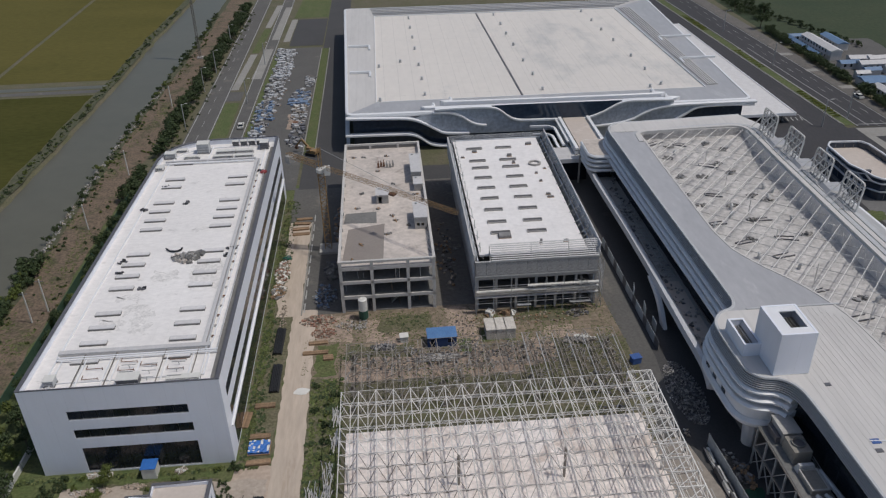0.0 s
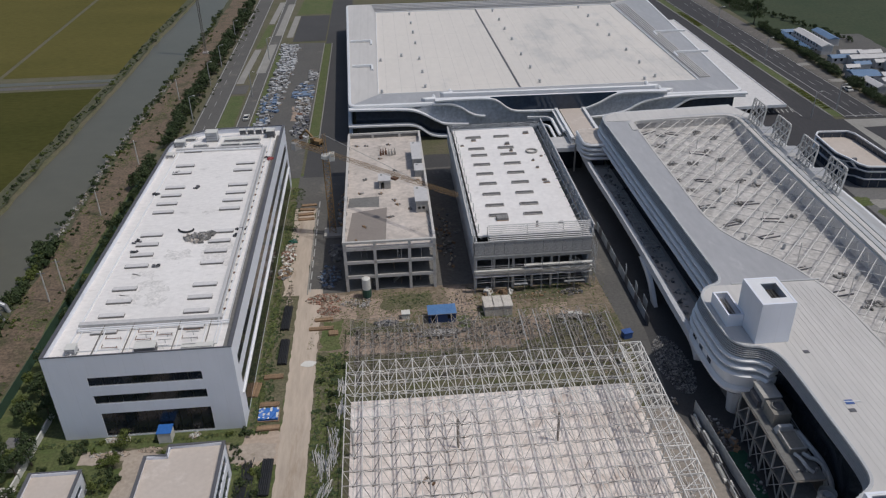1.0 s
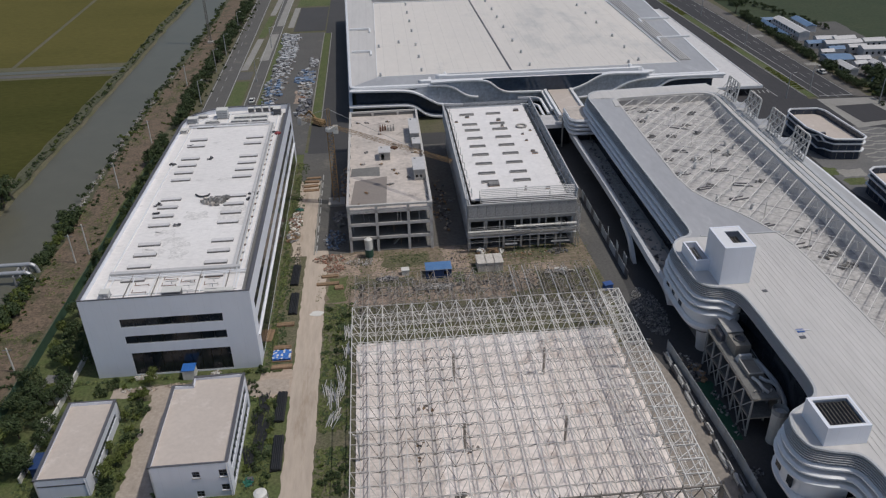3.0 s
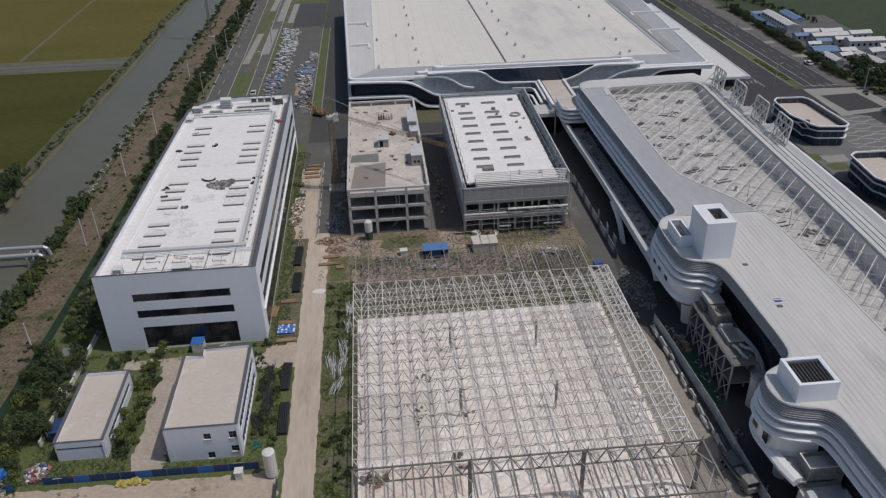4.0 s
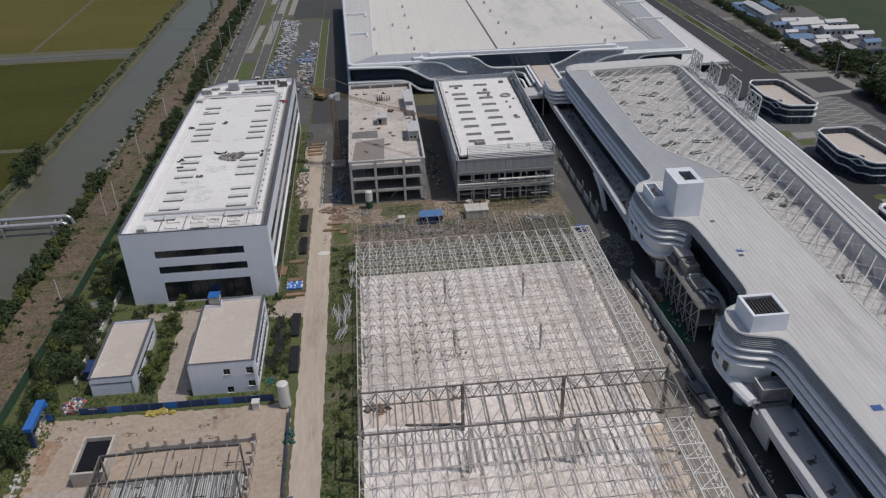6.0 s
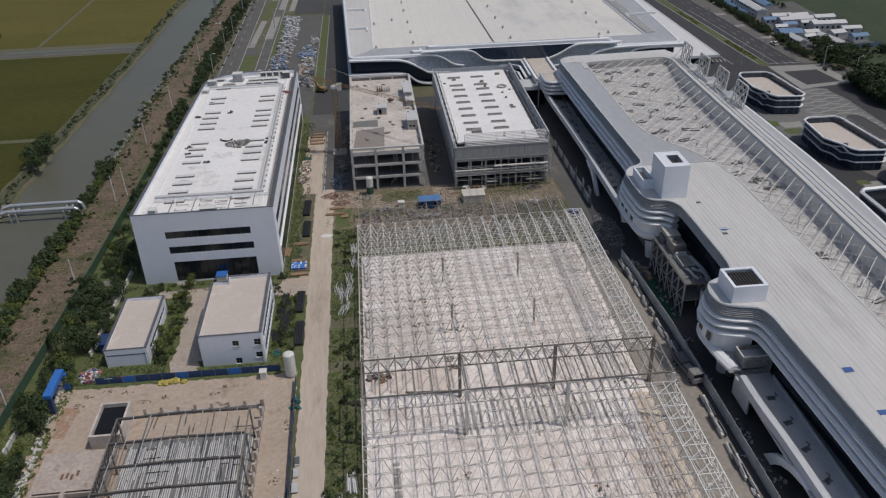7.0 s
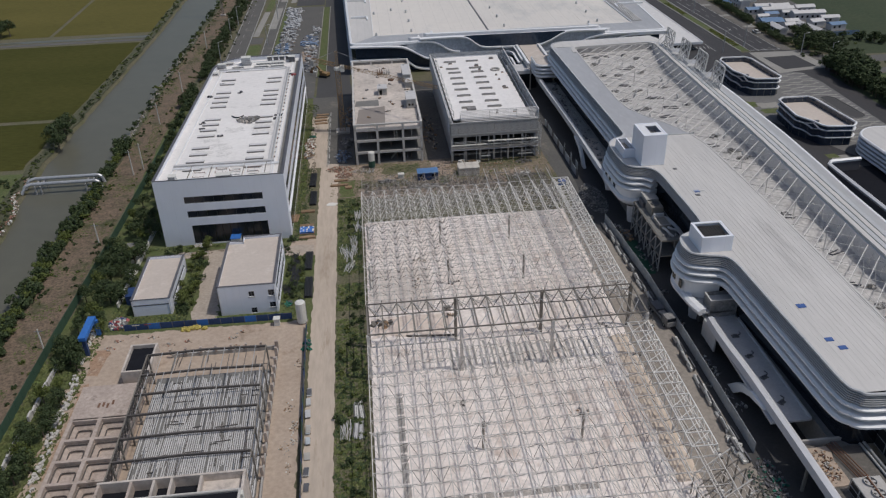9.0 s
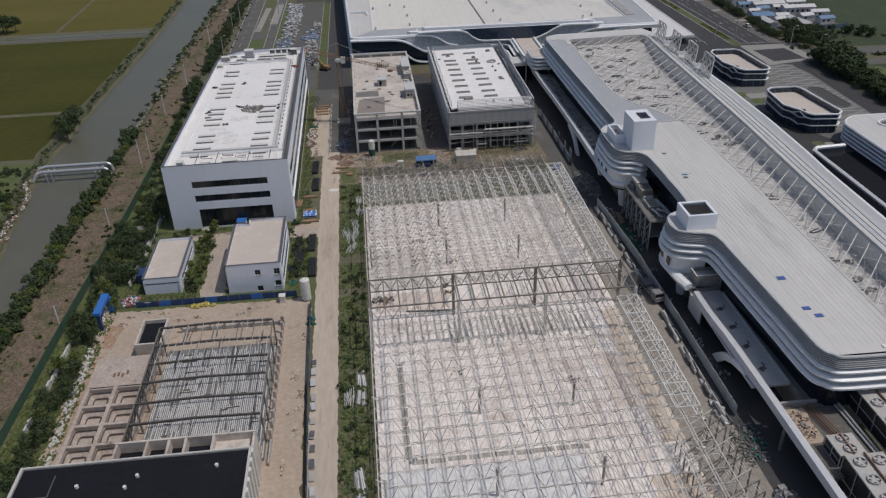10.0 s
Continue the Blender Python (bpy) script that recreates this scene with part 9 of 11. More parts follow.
def place_joined(kinds, spots, name, label, category, zs=(0.8, 1.2), leaf=None):
    """Far plants that nobody could count, as one mesh."""
    rng = random.Random(len(spots) * 17 + int(abs(spots[0][1])))
    g = Geo()
    mats = [M["bark"], M["leaf"], M["leaf_light"], M["hedge"]]
    for x, y in spots:
        k = kinds[rng.randrange(len(kinds))]
        s = rng.uniform(*zs)
        m = Matrix.Translation((x, y, 0)) @ Matrix.Rotation(rng.uniform(0, 6.28), 4, "Z") @ Matrix.Diagonal((s * rng.uniform(0.9, 1.25), s * rng.uniform(0.9, 1.25), s, 1))
        for ch in k.children:
            me = ch.data
            g.block([m @ v.co for v in me.vertices], [tuple(p.vertices) for p in me.polygons], 3 if leaf and me.materials[0] != mats[0] else mats.index(me.materials[0]))
    return solid(name, g, mats, label, category, kind="stuff")


def scatter(n, x0, x1, y0, y1, seed, gap=0.0, keep=None):
    rng = random.Random(seed)
    out = []
    while len(out) < n:
        p = (rng.uniform(x0, x1), rng.uniform(y0, y1))
        if keep and not keep(*p):
            continue
        if gap and any((p[0] - q[0]) ** 2 + (p[1] - q[1]) ** 2 < gap * gap for q in out[-40:]):
            gap *= 0.995
            continue
        out.append(p)
    return out


TREES = [make_tree(1, 5.6, 2.3, "leaf", True, 80, 0.2), make_tree(2, 6.4, 2.6, "leaf", True, 90, 0.21), make_tree(3, 5.0, 2.4, "leaf", True, 80, 0.19), make_tree(4, 4.6, 2.0, "leaf_light", True, 80, 0.18)]
FAR_TREES = [make_tree(5, 5.6, 2.3, "leaf", True, 36, 0.32), make_tree(6, 6.4, 2.6, "leaf", True, 36, 0.33), make_tree(7, 5.0, 2.4, "leaf", True, 36, 0.3)]
SHRUBS = [make_tree(11, 2.0, 1.3, "leaf", False, 70, 0.17), make_tree(12, 1.7, 1.2, "leaf", False, 70, 0.16), make_tree(13, 1.5, 1.1, "leaf_light", False, 70, 0.15)]
SMALL = [make_tree(21, 0.9, 0.7, "leaf", False, 26, 0.17), make_tree(22, 0.8, 0.6, "leaf_light", False, 26, 0.16)]
for ob, (x, y) in zip(TREES + SHRUBS + SMALL, ((-70, 62), (-67.5, 84), (-69.4, 92.5), (-69.2, 77.2), (-86.2, 80), (-86, 92), (-66, 88.5), (-82, 100), (-80, 64))):
    ob.matrix_basis = pose(x, y, 0)

for ob, (x, y) in zip(FAR_TREES, ((169, 208), (168.4, 196), (169.2, 186))):
    ob.matrix_basis = pose(x, y, 0)

# shrubs along the river
bank, far_bank = [], []
rng = random.Random(77)
y = -20.0
while y < 420:
    dense = 1.0 if y < 178 else 3.4 if y < 205 else 3.0 if y < 330 else 2.2
    gap = (196 < y < 203) or (146.5 < y < 151)
    if not gap:
        (bank if y < 205 else far_bank).append((east_bank(y) + rng.uniform(0.4, 2.6), y))
    y += dense * rng.uniform(0.5, 1.6)
place(SHRUBS, [p for p in bank if p[1] < 178], "shrubs along the river", "leafy green shrub on the river bank", (0.9, 1.8))
place(SHRUBS, [p for p in bank if p[1] >= 178], "shrubs along the river", "low green shrub on the river bank", (0.45, 1.2))
place_joined(SHRUBS, far_bank, "bank_shrubs", "scattered low shrubs along the far river bank", "shrubs", (0.4, 1.1))
place_joined(SMALL + SHRUBS[1:], [(west_bank(y) - rng.uniform(1.5, 4.5), y) for y in [115 + i * 1.1 for i in range(285)]], "bank_shrubs", "low weedy shrubs on the far river bank", "shrubs", (0.25, 0.7))
place_joined(SMALL, [(east_bank(y) + (rng.uniform(2.6, 6.0) if k % 3 else rng.uniform(9.6, 13.0)), y) for k, y in enumerate([-10 + rng.random() * 390 for _ in range(420)])], "dirt_weeds", "small weed clumps on the dirt strip", "weeds", (0.3, 0.85))
place_joined(SHRUBS + SMALL, [(west_bank(y) - 4.5 - rng.random() ** 1.6 * 26, y) for y in [86 + rng.random() * 74 for _ in range(110)]], "bank_scrub", "rough green scrub beyond the river", "shrubs", (0.5, 1.3))
# trees behind the green fence and along the far road
place(TREES, scatter(20, -71.6, -68.0, 18, 66, 5, 2.4, lambda x, y: not 55.5 < y < 58.5), "trees by the green fence", "dark green leafy tree beside the green fence", (0.6, 0.95))
place(TREES, scatter(24, -73, -63.5, 72, 106, 6, 2.6, lambda x, y: not (x > -66 and 74 < y < 82)), "trees by the green fence", "dark green leafy tree beside the green fence", (0.6, 0.95))
place(SHRUBS + TREES[3:], scatter(26, -52.2, -48.4, 76, 106, 61, 1.3), "bushes between the small buildings", "light green leafy bush beside the small building", (0.5, 1.0))
place(SHRUBS, scatter(30, -62, -28, 99, 106.5, 62, 1.6, lambda x, y: not (-48.5 < x < -42)), "bushes before the factory", "low green bush before the white factory", (0.35, 0.8))
place(SHRUBS, scatter(16, -28.6, -24.6, 76, 98, 63, 1.5), "bushes beside the haul road", "low green bush beside the haul road", (0.35, 0.8))
place(TREES, scatter(42, -71.0, -62, 108, 206, 7, 3.0), "trees by the green fence", "dark green leafy tree in the factory's shade", (0.7, 1.0))
place_joined(FAR_TREES, [(-71.2 + 0.025 * (y - 210) + rng.uniform(-2.2, 2.0), y) for y in [208 + i * 1.6 for i in range(135)] if noise.noise(Vector((2.2, y * 0.045, 5))) > -0.3], "roadside_trees", "patchy row of dark green roadside trees", "trees", (0.5, 0.85))
place_joined(SHRUBS, [(-69.4 + 0.025 * (y - 210) + rng.uniform(-2.5, 3.4), y) for y in [208 + i * 1.5 for i in range(140)]], "roadside_scrub", "olive scrub beside the far road", "shrubs", (0.2, 0.6))
place(TREES[:3], [(-108.5, 182), (-107, 187), (-109.6, 190), (-107.4, 193), (-110, 186), (-106.5, 178)], "trees by the pipe bridge", "dark green tree on the river bank", (0.95, 1.25))
place(TREES[:3], [(-175.6, 322), (-172, 323.5), (-178, 324)], "trees beside the farm track", "tall dark tree beside the farm track", (1.2, 1.7))
# wood and roadside trees in the east
place_joined(FAR_TREES, scatter(84, 167.4, 180, 187, 211, 8, 1.4, lambda x, y: x < 174.5 + (y - 187) * 0.22 and x > 166.6 + 0.1 * abs(y - 196)), "eastern_wood", "dense dark green wood beside the plaza", "wood", (1.0, 1.4))
place_joined(FAR_TREES, scatter(70, 168.0, 175.5, 150, 187, 88, 1.3), "eastern_wood", "lower dark green thicket running on from the wood", "wood", (0.6, 0.95))
place_joined(FAR_TREES + SHRUBS, scatter(60, 170, 214, 236.5, 246, 89, 1.2) + scatter(26, 168, 186, 226, 236, 90, 1.2), "road_planting", "dark mixed trees and bushes beside the road", "trees", (0.5, 0.95))
place_joined(SHRUBS, scatter(60, 186, 240, 209.6, 213.4, 91, 0.9, lambda x, y: 212.4 - 0.044 * (x - 190) < y < 215.6 - 0.044 * (x - 190)), "road_hedge", "low clipped hedge between the two roads", "hedge", (0.5, 0.8))
place_joined(FAR_TREES, scatter(110, 167.8, 170.6, 276, 346, 9, 0.9) + scatter(40, 167.2, 171.4, 243, 270, 19, 1.0), "roadside_trees", "dark roadside trees before the site huts", "trees", (0.32, 0.58))
place(TREES, [(176, 366), (169.4, 383), (168.5, 352)], "trees in the meadow", "lone dark tree in the meadow", (1.0, 1.6))
place_joined(FAR_TREES, scatter(14, 177.5, 184, 250, 258, 10, 1.2), "hut_trees", "dark trees among the site huts", "trees", (0.5, 0.8))
place_joined(FAR_TREES, [(181 + 0.3 * (372 - y) + 1.2 * math.sin(y), y) for y in [318 + 1.1 * k for k in range(70)]] + scatter(90, 170, 184, 372, 402, 29, 1.2), "meadow_hedge", "dark overgrown hedge along the meadow edge", "hedge", (0.22, 0.42))
# clipped yellow-green bushes on the median
for y0, y1 in ((246, 274), (299, 325), (353, 380)):
    place_joined([SMALL[1], SHRUBS[2]], [(148.3 - 0.043 * (y0 - 246) - 0.043 * 2.4 * k + dx, y0 + 2.4 * k + dy) for k in range(int((y1 - y0) / 2.4)) for dx, dy in ((-0.8, 0), (-0.1, 0.1), (0.6, 0.1), (1.2, 0.2))], "median_bushes", "short clipped yellow-green hedges on the median", "hedge", (0.45, 0.58), True)
place_joined(SHRUBS + SMALL, [(-16.6 + 5.2 * rng.random(), -24 + 1.35 * k) for k in range(112) if not 80 < -24 + 1.35 * k < 106], "verge_shrubs", "dark leafy weeds and low shrubs between road and roof frame", "shrubs", (0.35, 0.75))


def tufts(name, label, areas, density, mat, seed, size=(0.25, 0.6), keep=None):
    """Loose grass and weed blades over an area, as one mesh."""
    rng = random.Random(seed)
    g = Geo()
    for x0, x1, y0, y1 in areas:
        for _ in range(int((x1 - x0) * (y1 - y0) * density)):
            x, y = rng.uniform(x0, x1), rng.uniform(y0, y1)
            if noise.noise(Vector((x * 0.22, y * 0.22, seed))) < rng.uniform(-0.6, 0.0):
                continue
            if keep and not keep(x, y):
                continue
            s = rng.uniform(*size)
            a = rng.uniform(0, 3.14)
            for k in range(2):
                an = a + k * 1.57 + rng.uniform(-0.3, 0.3)
                dx, dy = math.cos(an) * s * 0.7, math.sin(an) * s * 0.7
                lx, ly = rng.uniform(-0.3, 0.3) * s, rng.uniform(-0.3, 0.3) * s
                lx, ly = lx + math.sin(an) * s * 0.9, ly - math.cos(an) * s * 0.9
                g.face([(x - dx, y - dy, 0.04), (x + dx, y + dy, 0.04), (x + dx * 0.5 + lx, y + dy * 0.5 + ly, s * 0.6), (x - dx * 0.6 + lx, y - dy * 0.6 + ly, s * 0.5)])
    return solid(name, g, M[mat], label, "weeds", kind="stuff")


def clear_of_works(x, y):
    return not (-61.5 < x < -52 and 77 < y < 97) and not (-42.5 < x < -29 and 74.5 < y < 98) and not (-49.5 < x < -43 and 73 < y < 101) and not (-60.5 < x < -28 and y > 107.5) and not (y > 99 and y < 106)


tufts("weed_tufts", "tall green weeds between road and roof frame", [(-16.9, -11, -25, 128)], 8.0, "blade", 31, (0.15, 0.42), lambda x, y: not (84 < y < 88) and not (70 < y < 73))
tufts("weed_tufts", "patchy green weeds round the small buildings", [(-66, -24.5, 72.5, 107), (-28.2, -26.2, 108, 205)], 7.0, "blade", 32, (0.15, 0.45), clear_of_works)
tufts("weed_tufts", "light green grass round the small buildings", [(-66, -24.5, 72.5, 107), (-28.2, -24.4, 108, 205)], 2.5, "leaf", 33, (0.2, 0.5), clear_of_works)
tufts("weed_tufts", "green weeds in the rubble before the unfinished buildings", [(-4.5, 7.5, 139, 148.6), (19.5, 44, 144.6, 149), (26, 45, 135, 142), (-19, -11.5, 129, 141), (-16, 46, 131, 149)], 3.4, "blade", 34, (0.1, 0.26))
tufts("weed_tufts", "dark weeds under the low roof grid", [(-11, 45, 114, 131)], 3.0, "blade", 35, (0.12, 0.3), lambda x, y: noise.noise(Vector((x * 0.12, y * 0.12, 8))) > 0.02)
tufts("weed_tufts", "dark weed clumps between road and roof frame", [(-16.9, -11, -25, 128)], 3.0, "leaf", 41, (0.2, 0.6), lambda x, y: not (84 < y < 88) and not (70 < y < 73) and noise.noise(Vector((x * 0.5, y * 0.5, 2))) > 0.0)
tufts("weed_tufts", "dark green weeds before the unfinished buildings", [(-3, 6.5, 141.5, 147.4), (27, 44, 143.5, 148.2), (-11, -4, 132, 138)], 3.0, "leaf", 39, (0.16, 0.4), lambda x, y: noise.noise(Vector((x * 0.35, y * 0.35, 6))) > -0.05)
tufts("weed_tufts", "weeds beside the green fence", [(-76, -66, 15, 72)], 6.0, "blade", 36, (0.2, 0.5))
tufts("weed_tufts", "sparse weeds on the dirt strip", [(-86, -76, 0, 300)], 3.0, "blade", 37, (0.12, 0.34), lambda x, y: noise.noise(Vector((x * 0.15, y * 0.08, 3))) > 0.05)

# ---- fences and gates ----
def panel_fence(name, label, path, height, step, mats, post_mat, group=""):
    t = thing(name, label, "fence", group)
    for p, q in zip(path, path[1:]):
        p, q = Vector(p), Vector(q)
        n = max(1, int((q - p).length / step))
        for k in range(n):
            a, b = p.lerp(q, k / n), p.lerp(q, (k + 1) / n)
            m = mats[(k * 7 + int(p.y)) % len(mats)]
            u = (b - a).normalized() * 0.05
            part("panel", Geo().beam((a.x + u.x, a.y + u.y, height / 2 + 0.1), (b.x - u.x, b.y - u.y, height / 2 + 0.1), 0.06, height), M[m], t)
            part("post", Geo().box(a.x - 0.06, a.x + 0.06, a.y - 0.06, a.y + 0.06, 0.03, height + 0.2), M[post_mat], t)
    return t


panel_fence("mesh_fence", "long green mesh fence beside the dirt strip", [(-77.0, -30), (-76.4, 30), (-75.5, 68), (-73.7, 113), (-72.6, 157), (-71.6, 212)], 2.3, 3.0, ["fence"], "green_paint")
panel_fence("site_hoarding", "navy blue site hoarding with red and white stripes", [(-61.8, 72.3), (-26.4, 71.9)], 1.5, 2.4, ["navy", "navy", "blue", "navy"], "mullion")
for i in range(14):
    x = -60 + i * 2.45
    solid("hoarding_banner", Geo().box(0, 1.5, -0.02, 0.02, 0.0, 0.16), M["red"] if i % 2 else M["cream"], "thin red or white stripe on the hoarding", "banner", "stripes on the hoarding", at=(x, 72.22, 1.25))
panel_fence("site_hoarding", "dark blue site hoarding along the haul road", [(-23.2, 68), (-22.8, 40), (-21.9, 8), (-21.6, -20)], 1.5, 2.4, ["navy", "cap", "navy", "green_paint"], "mullion")
panel_fence("site_fence", "grey steel hoarding beside the terminal road", [(51.6, 104), (53.2, 76), (53.5, 52), (53.6, 20.8)], 2.4, 2.4, ["hoarding"], "steel_grey")
panel_fence("site_fence", "grey steel hoarding beside the asphalt lane", [(50.8, 172), (51.2, 130)], 2.2, 2.4, ["hoarding", "hoarding", "cap"], "steel_grey")
for i, y in enumerate((150, 143, 137.4)):
    solid("leaning_hoarding", Geo().obox((0, 0, 1.1), (0.06, 3.0, 2.3), 0, 0), M["hoarding"], "grey steel hoarding sheet leaning loose", "hoarding", "loose hoarding sheets", at=(52.1 + 0.3 * i, y, 0.1), rz=-14 + 6 * i)
t = thing("gate_arch", "bright blue steel gate arch at the yard entrance", "gate")
part("beam", Geo().box(-68.3, -66.8, 64.4, 72.2, 3.8, 4.6), M["blue"], t, "bright blue gate beam")
part("post", Geo().box(-67.3, -66.5, 71.4, 72.1, 0.05, 3.8), M["blue"], t)
part("post", Geo().box(-67.7, -67.0, 64.5, 65.2, 0.05, 3.8), M["navy"], t)
g = Geo()
rng = random.Random(8200)
for i in range(150):
    y = rng.uniform(20, 64)
    if 58.5 < y < 62:
        continue
    l, h = rng.uniform(0.25, 1.0), rng.uniform(0.15, 0.55)
    g.obox((-66.9 - 0.03 * (y - 30) + rng.gauss(0, 0.4), y, h / 2 + 0.03), (rng.uniform(0.2, 0.6), l, h), rng.uniform(-0.7, 0.7))
for k in range(14):
    rng = random.Random(8100 + k)
    if k in (5, 9):
        continue
    solid("old_wall", Geo().box(-0.2, 0.2, -0.9, 0.85, 0, 0.9 + 0.5 * rng.random()), M["concrete_pale"], "broken length of old pale wall beside the fence", "wall", "lengths of old wall", at=(-73.0 + 0.075 * k * 0.6, 34.5 + 2.0 * k, 0.03), rz=rng.uniform(-6, 4))
solid("rubble_wall", g, M["concrete_pale"], "line of broken pale wall rubble along the yard", "rubble", kind="stuff")
for i in range(10):
    solid("old_wall", Geo().box(-0.15, 0.15, -1.6, 1.6, 0, 1.3), M["cream"], "short piece of old white wall among trees", "wall", "pieces of old wall", at=(-65.2 + 0.12 * i, 83 + i * 3.6, 0.03), rz=-3)


# ---- stacks and heaps beside the haul road ----
def tube_heap(x, y, rz, dark=False, n=16, ln=1.0):
    """A loose bundle of thin pale tubes, each lying its own way."""
    rng = random.Random(int(x * 31 + y * 7))
    t = thing("tube_bundle", "loose bundle of thin black pipes lying in the weeds" if dark else "loose bundle of thin pale steel tubes beside the roof frame", "tube bundle", "black pipe bundles" if dark else "tube bundles", at=(x, y, 0.06), rz=rz * 0.4)
    for k in range(n):
        a, l = rng.gauss(1.57, 0.14), rng.uniform(1.2, 2.4) * ln
        cx, cy, z = rng.uniform(-0.9, 0.9), rng.uniform(-1.2, 1.2), 0.12 + 0.05 * (k % 4)
        part("tube", Geo().beam((cx - math.cos(a) * l, cy - math.sin(a) * l, z), (cx + math.cos(a) * l, cy + math.sin(a) * l, z + 0.04), 0.1), M["black"] if dark else M["steel_grey"] if k % 3 else M["steel_tube"], t)
    return t


def pipe_stack(x, y, n, length, r, mat, rz, label, rows=2, group="pipe stacks"):
    t = thing("pipe_stack", label, "pipe stack", group, at=(x, y, 0.06), rz=rz)
    me = Geo().tube((0, -length / 2, 0), (0, length / 2, 0), r, 8).mesh("pipe", M[mat])
    for k in range(rows):
        for i in range(n - k):
            part("pipe", me, None, t).location = ((i - (n - k - 1) / 2) * r * 2.04, random.uniform(-0.15, 0.15), r + k * r * 1.74)
    return t


for x, y, l in ((-24.2, 141, 8.5), (-23.8, 129.2, 8.0), (-23.8, 95.4, 8.0), (-23.4, 83.6, 8.2)):
    pipe_stack(x, y, 6, l, 0.16, "black", random.uniform(-2, 2), "neat stack of black plastic pipes beside the haul road")
for x, y, rz in ((-27.0, 96.5, 25), (-27.6, 92.0, 12), (-26.8, 87.0, -20), (-28.0, 83.0, 30), (-26.4, 90.2, -8)):
    tube_heap(x, y, rz, True, 22, 1.1)
tube_heap(8.6, 132.4, 215, False, 24, 1.5)
tube_heap(6.9, 132.1, 222, False, 16, 1.3)
for x, y, rz, n, l in ((-14.2, 97, 10, 14, 1.2), (-13.0, 99.5, -20, 12, 1.3), (-15.3, 99.5, 20, 9, 1.0), (-14.0, 91.5, -45, 12, 0.9), (-12.8, 103.5, 8, 9, 1.1)):
    tube_heap(x, y, rz, False, n, l)
for i, (x, y, l, m) in enumerate(((-12.6, 40.6, 4.6, "cream"), (-12.7, 35.2, 4.4, "lid_grey"), (-13.4, 14.6, 4.6, "cream"), (-13.3, 9.6, 4.0, "junk_pale"))):
    t = thing("sheet_stack", "long stack of pale sheets lying in the weeds", "sheet stack", "pale sheet stacks", at=(x, y, 0.06), rz=(4, -3, 5, -2)[i])
    for k in range(7):
        part("sheet", Geo().obox((-0.85 + 0.28 * k, 0.25 * math.sin(k * 2.3 + i), 0.12 + 0.05 * (k % 3)), (0.24, l * (0.8 + 0.04 * k), 0.22 + 0.1 * (k % 2)), 0.02 * (k - 3)), M[m if k % 3 else "concrete_dark"], t)
for x, y, rz in ((-15.0, 35.5, 2), (-11.6, 111, 2), (-11.7, 117, -2)):
    tube_heap(x, y, rz)


def plank_stack(x, y, w, l, rows, mat, rz, label):
    t = thing("timber_stack", label, "timber stack", "timber stacks", at=(x, y, 0.06), rz=rz)
    n = max(2, int(w / 0.25))
    me = Geo().box(-l / 2, l / 2, 0.01, w / n - 0.02, 0, 0.1).mesh("plank", M[mat])
    for k in range(rows):
        for i in range(n):
            part("plank", me, None, t).location = (random.uniform(-0.12, 0.12), -w / 2 + i * w / n, k * 0.105)
    return t


for x, y, w, l, r, rz in ((-25.0, 121.5, 1.2, 3.6, 4, 2), (-25.0, 113.6, 1.2, 3.4, 3, 0), (-28.0, 118, 1.6, 4.0, 3, 84), (-24.6, 107.2, 1.2, 4.0, 4, 2), (-16.2, 139.6, 1.0, 3.8, 4, 3), (-16.6, 136.4, 1.0, 5.0, 4, 1), (-14.0, 134.5, 1.4, 1.8, 5, 3),
                          (-23.2, 188.6, 1.2, 4.0, 4, 5), (-23.0, 191.4, 1.2, 4.0, 4, -4), (-23.0, 186.0, 1.2, 4.2, 3, 2), (-22.6, 194.0, 1.0, 4.0, 3, 2)):
    plank_stack(x, y, w, l, r, "timber", rz, "low stack of weathered brown timber")
t = thing("sheeted_pallet", "pallet under a crumpled blue and white sheet", "pallet", at=(-24.8, 110.6, 0.06))
part("pallet", Geo().box(-1.9, 1.9, -1.6, 1.6, 0, 0.25), M["timber"], t)
g = Geo()
n = 9
pts = [[(-1.8 + 3.6 * i / n, -1.5 + 3.0 * j / n, 0.7 + 0.28 * noise.noise(Vector((i * 0.9, j * 0.9, 2)))) for j in range(n + 1)] for i in range(n + 1)]
for i in range(n):
    for j in range(n):
        g.face([pts[i][j], pts[i + 1][j], pts[i + 1][j + 1], pts[i][j + 1]], 1 if noise.noise(Vector((i * 0.7, j * 0.7, 7))) > 0.18 else 0)
g.box(-1.75, 1.75, -1.45, 1.45, 0.25, 0.42)
part("sheet", g, [M["blue"], M["cream"]], t, "crumpled bright blue sheet")
